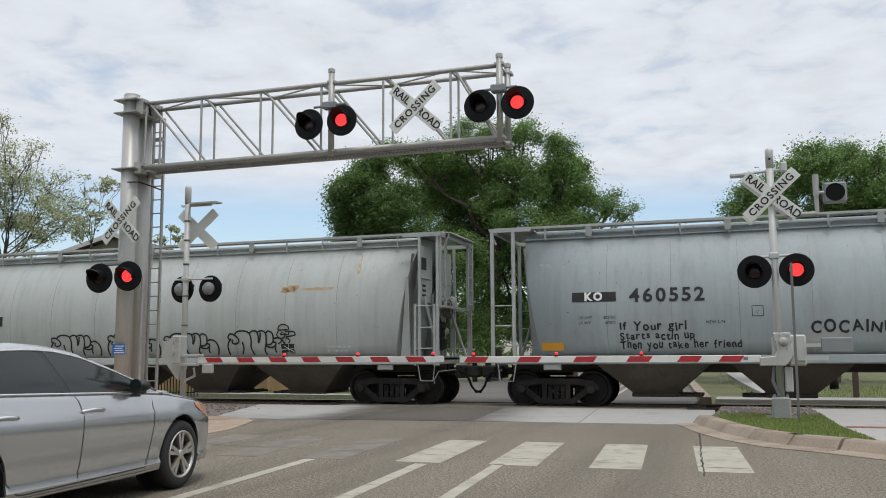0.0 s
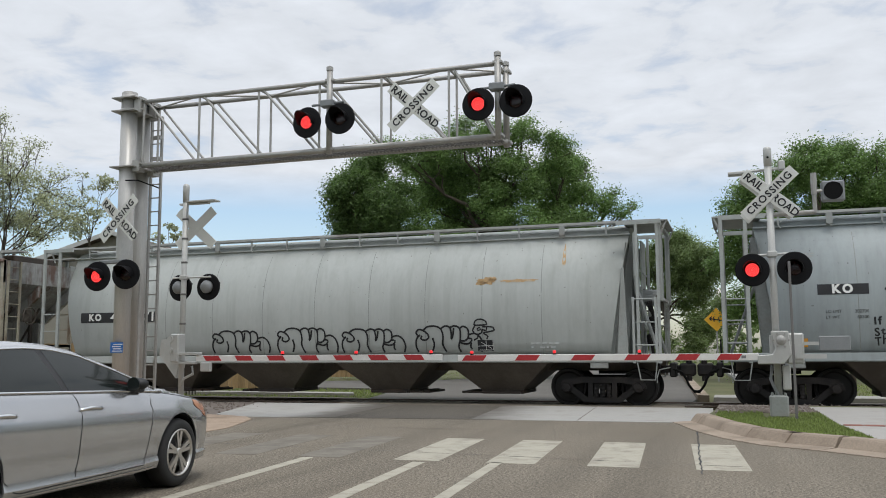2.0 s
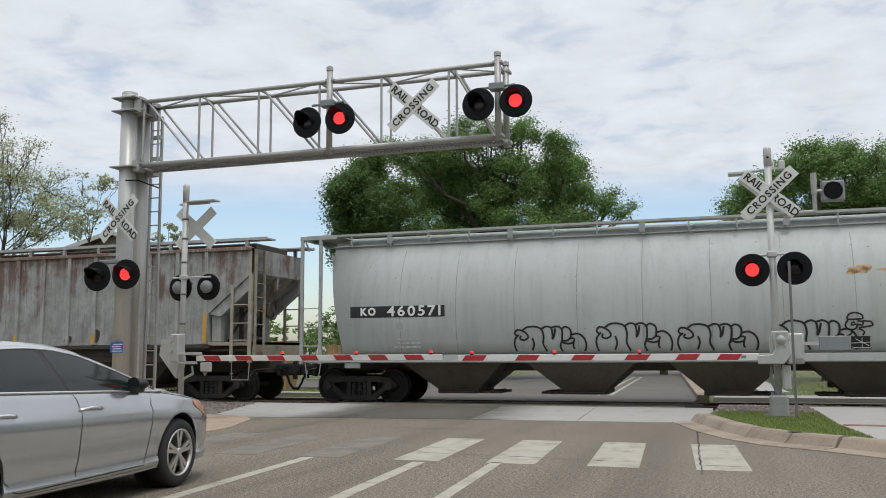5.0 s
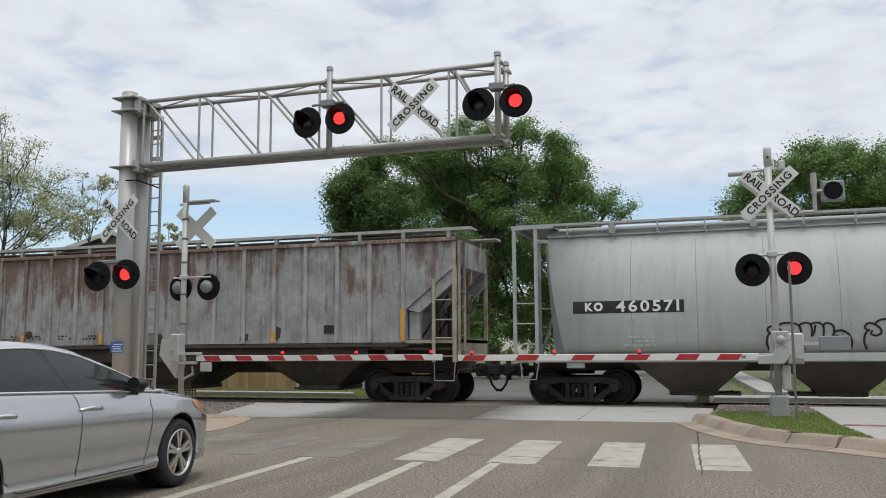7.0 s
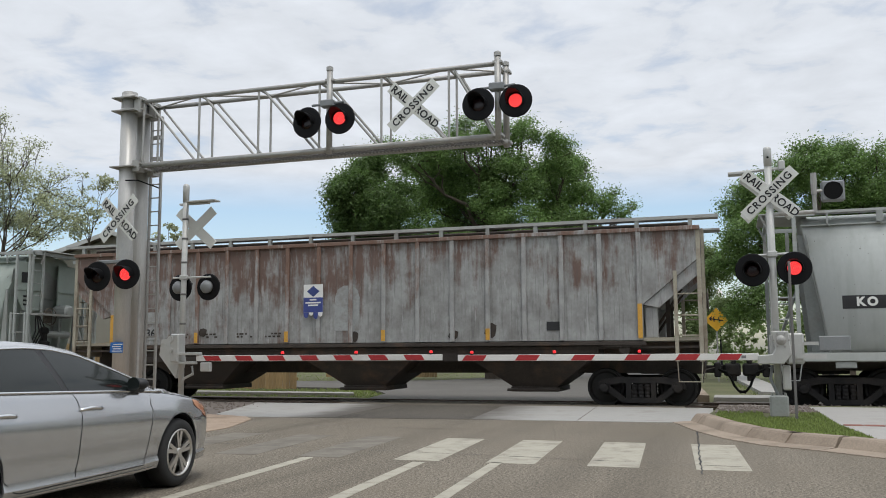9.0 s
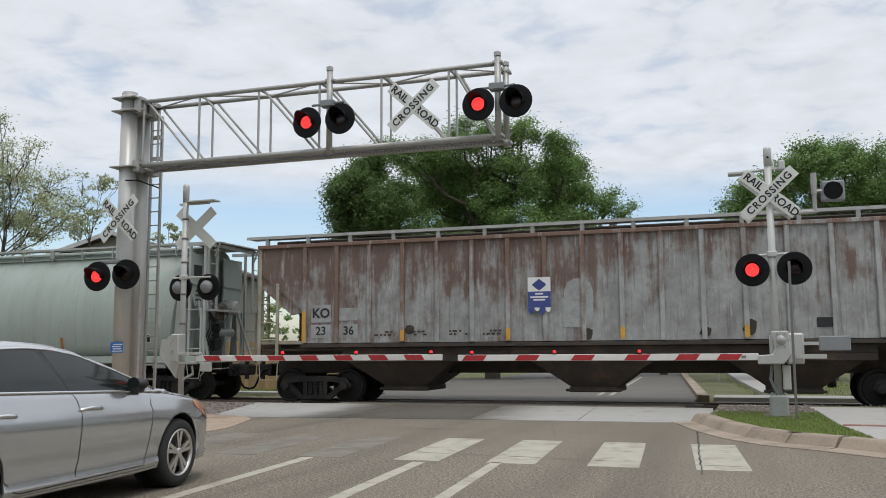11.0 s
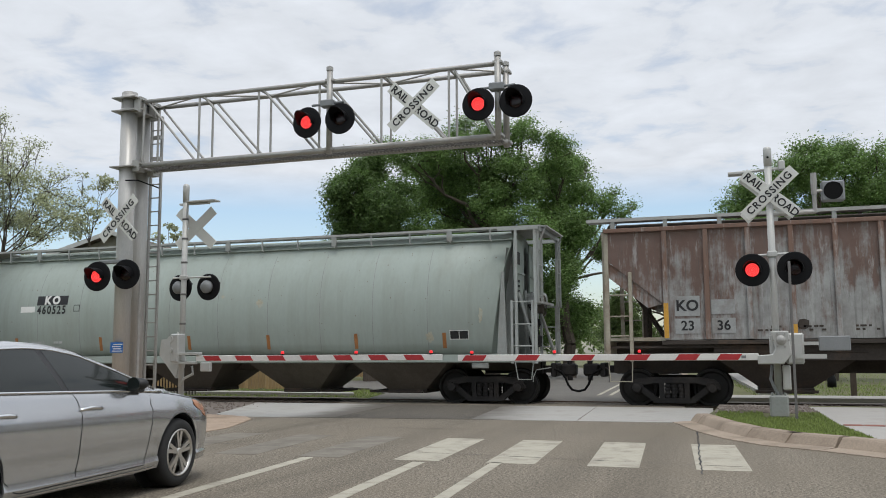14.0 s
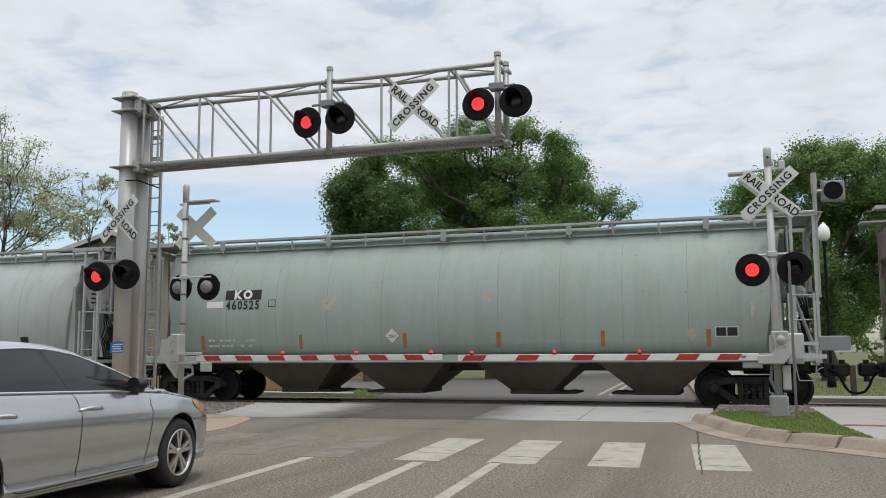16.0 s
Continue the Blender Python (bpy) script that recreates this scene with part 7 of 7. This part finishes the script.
# ---------------------------------------------------------------- trees and the far side
def leaf_mesh(name, blobs, count, size, material, seed, clump=0.55, fill=0.55):
    """Crown of many small leaves: each rounded mass (x, y, z, radius) carries lobes, each lobe clumps of leaves that face up and out."""
    rs = np.random.RandomState(seed)

    def unit(n, up=0.0):
        d = rs.normal(size=(n, 3)) + np.array([0, 0, up])
        return d / np.linalg.norm(d, axis=1)[:, None]

    lobes = []
    for b in blobs:
        k = max(6, int(16 + 8 * b[3]))
        d = unit(k, 0.25)
        rad = b[3] * (fill + (0.98 - fill) * rs.rand(k) ** 0.5)
        for q in range(k):
            r = b[3] * rs.uniform(0.16, 0.38)
            lobes.append((*(np.array(b[:3]) + d[q] * rad[q]), r, *d[q]))
    lobes = np.array(lobes)
    w = lobes[:, 3] ** 2; w = w / w.sum()
    per = 26
    ncl = count // per
    pick = lobes[rs.choice(len(lobes), ncl, p=w)]
    d = unit(ncl, 0.55)
    cen = pick[:, :3] + d * (pick[:, 3] * (0.45 + 0.6 * rs.rand(ncl) + 0.5 * (rs.rand(ncl) > 0.93)))[:, None] * np.array([1.05, 1.05, 0.95])
    spread_ = clump * (0.35 + 0.65 * rs.rand(ncl))
    pos = np.repeat(cen, per, axis=0) + rs.normal(size=(ncl * per, 3)) * np.repeat(spread_, per)[:, None] * np.array([0.46, 0.46, 0.34])
    n = len(pos)
    nrm = np.repeat(d * 0.5 + pick[:, 4:7] * 0.3 + np.array([0, 0, 0.55]), per, axis=0) + rs.normal(size=(n, 3)) * 0.5
    nrm /= np.linalg.norm(nrm, axis=1)[:, None]
    a = np.cross(nrm, rs.normal(size=(n, 3))); a /= np.linalg.norm(a, axis=1)[:, None]
    b = np.cross(nrm, a)
    s = size * (0.6 + 0.8 * rs.rand(n))[:, None]
    v = np.empty((n, 4, 3))
    v[:, 0] = pos - a * s; v[:, 1] = pos + b * s * 0.55; v[:, 2] = pos + a * s; v[:, 3] = pos - b * s * 0.55
    me = bpy.data.meshes.new(name)
    me.vertices.add(n * 4); me.loops.add(n * 4); me.polygons.add(n)
    me.vertices.foreach_set("co", v.reshape(-1)); me.loops.foreach_set("vertex_index", np.arange(n * 4, dtype=np.int32))
    me.polygons.foreach_set("loop_start", np.arange(0, n * 4, 4, dtype=np.int32))
    me.update(calc_edges=True)
    me.materials.append(material)
    return me


def limb(bm, p, q, r0, r1, rnd, bend=0.08):
    p, q = Vector(p), Vector(q)
    L = (q - p).length
    pts = [p.lerp(q, k / 5) + (Vector((rnd.uniform(-1, 1), rnd.uniform(-1, 1), rnd.uniform(-.5, .8))) * L * bend if 0 < k < 5 else Vector()) for k in range(6)]
    for k in range(5):
        tube(bm, pts[k], pts[k + 1], r0 + (r1 - r0) * k / 5, r0 + (r1 - r0) * (k + 1) / 5, n=7, cap=False)
    return pts


def tree(foot, fork, blobs, leaves, leaf_size, material, label, seed, trunk_r=0.35, clump=0.75, fill=0.35, twigs=5):
    t = empty("tree", foot, label, "tree", "trees")
    rnd = random.Random(seed)
    f = Vector(foot)
    bm = B()
    top = Vector((fork[0] - f.x, fork[1] - f.y, fork[2] - f.z))
    limb(bm, (0, 0, -0.2), top, trunk_r, trunk_r * 0.7, rnd, 0.03)
    for b in blobs:
        c = Vector(b[:3]) - f
        mid = limb(bm, top, c, trunk_r * 0.26, trunk_r * 0.09, rnd, 0.05)
        for k in range(twigs):
            o = Vector((rnd.gauss(0, 1), rnd.gauss(0, 1), rnd.gauss(0.3, 0.8))).normalized() * b[3] * rnd.uniform(0.7, 1.0)
            limb(bm, mid[rnd.choice((3, 4, 5))], c + o, trunk_r * 0.10, 0.012, rnd, 0.08)
    part("trunk", bm, M_BARK, t, "dark rough trunk and limbs")
    me = leaf_mesh("crown", [(b[0] - f.x, b[1] - f.y, b[2] - f.z, b[3]) for b in blobs], leaves, leaf_size, material, seed, clump, fill)
    part("crown", me, None, t, "leafy crown")


def at_depth(px, py, dep, r):
    """Place of a crown mass seen in the direction (px, py) at a distance, with its radius there."""
    m = carried(18.125, 6.635, -0.334)
    way = m.to_3x3() @ Vector(((px - 784) / 1579.3, (441 - py) / 1579.3, -1))
    p = m.translation + way * dep
    return (p.x, p.y, p.z, 0.9 * r * dep / 1579.3)


def masses(dep, rows, wob=1.5, seed=1):
    rnd = random.Random(seed)
    return [at_depth(x, y, dep + rnd.uniform(-wob, wob), r) for x, y, r in rows]


def build_trees():
    tree(at_depth(655, 655, 43, 0)[:2] + (-0.1,), at_depth(655, 470, 43, 0)[:3], masses(43, ((625, 345, 42), (650, 305, 34), (604, 380, 24), (685, 370, 50), (640, 400, 40), (620, 440, 40), (690, 450, 50))),
         115000, 0.058, M_LEAF_DARK, "dense dark green tree beyond the track", 11, 0.35)
    tree(at_depth(872, 650, 46, 0)[:2] + (-0.1,), at_depth(872, 420, 46, 0)[:3],
         masses(46, ((740, 290, 48), (690, 275, 30), (790, 320, 60), (820, 250, 38), (870, 262, 42), (925, 240, 32), (845, 370, 74), (765, 375, 56), (745, 425, 46), (930, 415, 50), (840, 440, 56), (905, 330, 62), (885, 450, 66), (800, 470, 60), (850, 520, 40), (905, 560, 46), (850, 590, 42), (800, 575, 48), (950, 580, 40)), 2.5),
         245000, 0.058, M_LEAF, "broad green elm tree with gaps in its crown", 12, 0.42, fill=0.45)
    tree(at_depth(1010, 650, 47, 0)[:2] + (-0.1,), at_depth(1000, 500, 47, 0)[:3],
         masses(47, ((985, 280, 40), (1020, 300, 34), (965, 340, 50), (1035, 345, 24), (1068, 365, 22), (1100, 378, 14), (1120, 366, 7), (1085, 345, 10), (1000, 400, 56), (975, 480, 56), (1070, 445, 24), (1115, 470, 16), (1010, 570, 46), (960, 540, 40)), 2.0),
         120000, 0.058, M_LEAF, "green tree with a ragged crown beyond the track", 13, 0.34, fill=0.4)
    tree(at_depth(1175, 650, 52, 0)[:2] + (-0.1,), at_depth(1180, 560, 52, 0)[:3],
         masses(52, ((1105, 440, 18), (1150, 470, 36), (1200, 450, 46), (1250, 470, 42), (1100, 545, 30), (1220, 520, 40), (1175, 520, 26), (1100, 590, 40), (1165, 605, 28), (1235, 590, 34), (1285, 560, 30)), 2.0),
         105000, 0.062, M_LEAF_FAR, "lighter green tree arching over the far street", 14, 0.25, fill=0.4)
    tree(at_depth(1465, 650, 42, 0)[:2] + (-0.1,), at_depth(1460, 520, 42, 0)[:3],
         masses(42, ((1430, 290, 44), (1395, 320, 40), (1500, 300, 50), (1555, 310, 56), (1335, 355, 44), (1298, 372, 22), (1430, 390, 74), (1520, 400, 70), (1340, 430, 56), (1600, 380, 70), (1290, 470, 34), (1420, 480, 70), (1540, 500, 66), (1330, 540, 40), (1490, 570, 50)), 2.0),
         240000, 0.058, M_LEAF, "large dark green tree beside the far sidewalk", 15, 0.40, fill=0.45)
    tree(at_depth(5, 655, 36, 0)[:2] + (-0.1,), at_depth(0, 470, 36, 0)[:3],
         masses(36, ((20, 290, 44), (55, 262, 20), (0, 215, 22), (85, 340, 40), (30, 370, 56), (105, 320, 26), (110, 400, 36), (40, 420, 50), (-40, 330, 60), (70, 385, 44), (125, 365, 30), (20, 335, 40)), 1.5),
         17000, 0.05, M_LEAF_YOUNG, "half-leafed spring tree with bare twigs showing", 16, 0.12, clump=0.55, fill=0.3, twigs=9)
    tree(at_depth(155, 655, 38, 0)[:2] + (-0.1,), at_depth(158, 430, 38, 0)[:3],
         masses(38, ((145, 320, 14), (150, 350, 20), (185, 325, 16), (170, 380, 26), (140, 400, 24), (205, 330, 10)), 0.8),
         1300, 0.07, M_LEAF_YOUNG, "slender young tree with sparse leaves", 17, 0.07, clump=0.40, fill=0.3, twigs=5)
    tree(at_depth(305, 655, 40, 0)[:2] + (-0.1,), at_depth(300, 450, 40, 0)[:3], masses(40, ((295, 400, 10), (310, 412, 12), (285, 425, 12)), 0.5),
         260, 0.10, M_LEAF_YOUNG, "slender young tree with sparse leaves", 18, 0.07, clump=0.35, fill=0.3, twigs=3)
    tree(at_depth(735, 650, 60, 0)[:2] + (-0.1,), at_depth(735, 610, 60, 0)[:3], masses(60, ((720, 560, 34), (700, 595, 30), (760, 590, 36), (690, 540, 26), (770, 540, 30)), 1.0),
         16000, 0.09, M_LEAF_YOUNG, "light green bush beyond the far road", 19, 0.12, clump=0.7)
    # far woods
    rs = random.Random(5)
    blobs = []
    for k in range(90):
        x = -95 + k * 1.75
        blobs.append((x + rs.uniform(-1, 1), rs.uniform(78, 92), rs.uniform(0.8, 4.6), rs.uniform(1.9, 3.2)))
    tagged(part("far_woods", leaf_mesh("far_woods", blobs, 70000, 0.22, M_LEAF_FAR, 21, 0.8, 0.3), None), "far line of green woods and shrubs", kind="stuff")


def plank_fence(name, x0, x1, y, h, label):
    f = empty(name, (x0, y, 0), label, "fence")
    me = mesh_of("board", box(B(), -0.068, 0.068, -0.01, 0.01, 0.02, h, 0.004), M_WOODFENCE)
    n = int((x1 - x0) / 0.146)
    for k in range(n):
        part("board", me, None, f, at=(0.07 + k * 0.146, random.Random(k).uniform(-0.004, 0.004), random.Random(k + 9).uniform(-0.02, 0.01)))
    for z in (0.35, h - 0.3):
        part("fence_rail", box(B(), 0, x1 - x0, 0.012, 0.05, z, z + 0.09), M_WOODFENCE, f)


def house(at, w, d, h, rise, label, turn=0, windows=2):
    hs = empty("house", Matrix.Translation(at) @ pose(0, 0, 0, 0, 0, turn), label, "house")
    part("wall", box(B(), -w / 2, w / 2, 0, d, -0.1, h), M_SIDING, hs)
    bm = prism(B(), [(-w / 2 - 0.5, h - 0.1), (0, h + rise), (w / 2 + 0.5, h - 0.1), (w / 2 + 0.5, h + 0.06), (0, h + rise + 0.16), (-w / 2 - 0.5, h + 0.06)], 'y', -0.5, d + 0.5)
    part("roof", bm, M_SHINGLE, hs, "brown shingled gable roof")
    part("gable", prism(B(), [(-w / 2, h), (w / 2, h), (0, h + rise - 0.05)], 'y', 0.0, d), M_SIDING, hs)
    for s in (-1, 1):
        part("fascia", prism(B(), [(s * (w / 2 + 0.52), h - 0.14), (0, h + rise - 0.04), (0, h + rise + 0.18), (s * (w / 2 + 0.52), h + 0.08)], 'y', -0.54, -0.50), M_SILVER, hs, "pale fascia board")
    for k in range(windows):
        x = -w / 2 + w * (k + 1) / (windows + 1)
        win = part("window", box(B(), x - 0.5, x + 0.5, -0.05, 0.0, 0.9, 2.1), M_SIDING, hs)
        part("pane", box(B(), x - 0.42, x + 0.42, -0.07, -0.052, 0.98, 2.02), M_WINDOW, win)
    part("door", box(B(), w * 0.36 - 0.45, w * 0.36 + 0.45, -0.05, -0.002, 0, 2.03), M_SHINGLE, hs)


def far_side():
    plank_fence("wooden_fence", -32, -15.6, 30.2, 1.8, "tan wooden plank fence beyond the track")
    plank_fence("wooden_fence", -22, -15.4, 46, 1.8, "tan wooden plank fence farther off")
    house((-29.0, 36.5, 0), 9.0, 10, 5.6, 1.6, "pale two-storey house with a brown gable roof", turn=12)
    # warning signs
    for x, y, z, turn in ((-0.87, 42.97, 2.81, 0), (-19.2, 52.0, 3.25, 12)):
        s = empty("warning_sign", Matrix.Translation((x, y, -0.05)) @ pose(0, 0, 0, 0, 0, turn), "yellow diamond warning sign with a black arrow on a post", "road sign", "warning signs")
        part("post", box(B(), -0.03, 0.03, 0.01, 0.06, 0, z + 0.1), M_GALV, s)
        part("sign_plate", prism(B(), [(0, z - 0.54), (0.54, z), (0, z + 0.54), (-0.54, z)], 'y', -0.006, 0.0), M_SIGN_YELLOW, s)
        bm = B()
        for a, b in (((-0.30, 0.05), (0.30, -0.05)), ((-0.12, 0.14), (-0.10, -0.09)), ((0.10, 0.11), (0.14, -0.13)), ((-0.30, 0.05), (-0.2, 0.14)), ((-0.30, 0.05), (-0.22, -0.05))):
            tube(bm, (a[0], -0.010, z + a[1]), (b[0], -0.010, z + b[1]), 0.026, n=6)
        part("sign_symbol", bm, M_BLACK_PAINT, s)
    # globe lamps
    for k, (x, y) in enumerate(((3.29, 36.5), (2.2, 58.0), (-1.2, 72.0))):
        l = empty("street_lamp", (x, y, -0.05), "dark street lamp post with a white globe", "street lamp")
        part("post", lathe(B(), [(0.16, 0), (0.16, 0.3), (0.09, 0.5), (0.06, 1.0), (0.05, 5.3), (0.09, 5.4), (0.09, 5.5)], n=14), M_BLACK, l, smooth=True)
        part("globe", lathe(B(), [(0.10, 5.5), (0.21, 5.62), (0.24, 5.8), (0.20, 6.0), (0.10, 6.12), (0.02, 6.22)], n=18), M_GLOBE, l, "white lamp globe", smooth=True)
    # bollards by the far sidewalk
    for k in range(5):
        b = empty("bollard", (3.2 + 1.9 * k, 29.0, -0.06), "short weathered timber post in the grass", "post", "posts in the grass")
        part("post_shaft", box(B(), -0.08, 0.08, -0.08, 0.08, 0, 0.95, 0.015), M_BARK, b)
    # dark picket fence behind the left mast
    f = empty("metal_fence", (-19.9, 26.6, -0.05), "low dark metal picket fence beyond the track", "fence")
    me = mesh_of("picket", box(B(), -0.012, 0.012, -0.012, 0.012, 0, 1.0), M_BLACK)
    for k in range(20):
        part("picket", me, None, f, at=(k * 0.12, 0, 0))
    for z in (0.12, 0.9):
        part("fence_rail", box(B(), 0, 2.3, -0.015, 0.015, z, z + 0.03), M_BLACK, f)


def right_verge(x, y):
    """Grass stands behind the kerb, clear of the mast foot and the ramp."""
    edge = np.interp(y, (12.7, 13.45, 14.0, 14.8, 15.6, 16.6, 17.6), (2.1, 1.36, 0.76, 0.28, -0.02, -0.32, -0.45))
    ramp = np.interp(y, (13.0, 14.2, 16.0, 18.85, 20.6), (1.75, 1.66, 1.50, 1.45, 1.35))
    return x > edge + 0.02 and x < ramp - 0.02 and not (y > 17.2 and abs(x - 0.7) < 0.3)


def far_lawn(x, y):
    if y < 26:
        return False
    kerb_r = np.interp(y, (26.3, 47.8, 75), (-1.15, -2.75, -4.6))
    left = np.interp(y, (24.5, 28, 32, 34, 42, 47), (-10.5, -11.2, -13.5, -22, -14, -12.4))
    if kerb_r < x < kerb_r + 1.9 or (x > 0.8 and y < 28):
        return False
    return x > kerb_r + 1.9 or (x < left and not (33 < y < 42))


# ---------------------------------------------------------------- putting it together
build_ground()
build_track()
road_paint()
kerb(smooth_line([(-1.22, 17.45), (-1.08, 17.0), (-0.68, 15.5), (-0.26, 14.4), (0.28, 13.5), (0.97, 12.95), (1.66, 12.25), (2.9, 11.62), (5.0, 11.32), (10, 11.3)]), 0.66, 0.165, "kerb", "tan concrete kerb and gutter curving round the corner")
CARS = build_train()
right_mast()
left_mast()
cantilever()
build_car()
build_trees()
far_side()
grass("verge_grass", [(-0.5, 1.9, 13.0, 18.7, 0.12, right_verge)], 19000, "short green grass with dry patches behind the kerb", (0.02, 0.06))
grass("far_grass", [(-34, 16, 26.2, 60, -0.08, far_lawn), (-14, 14, 26.2, 40, -0.08, far_lawn), (-34, -10, 25.5, 33, -0.08, far_lawn)], 42000, "green lawn beyond the track", (0.03, 0.09), 6)


def motions():
    times = [0.5 * k for k in range(33)]
    for car, s0 in CARS:
        walk(car, [(t, Matrix.Translation((s0 + speedway(t), TRACK_Y, -0.02))) for t in times])
    turns = [0.2 * k for k in range(81)]
    for w, u in WHEELS:
        walk(w, [(t, Matrix.Translation((u, 0, WHEEL_R)) @ Matrix.Rotation(speedway(t) / WHEEL_R, 4, 'Y')) for t in turns])
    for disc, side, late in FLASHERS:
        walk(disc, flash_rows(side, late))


motions()
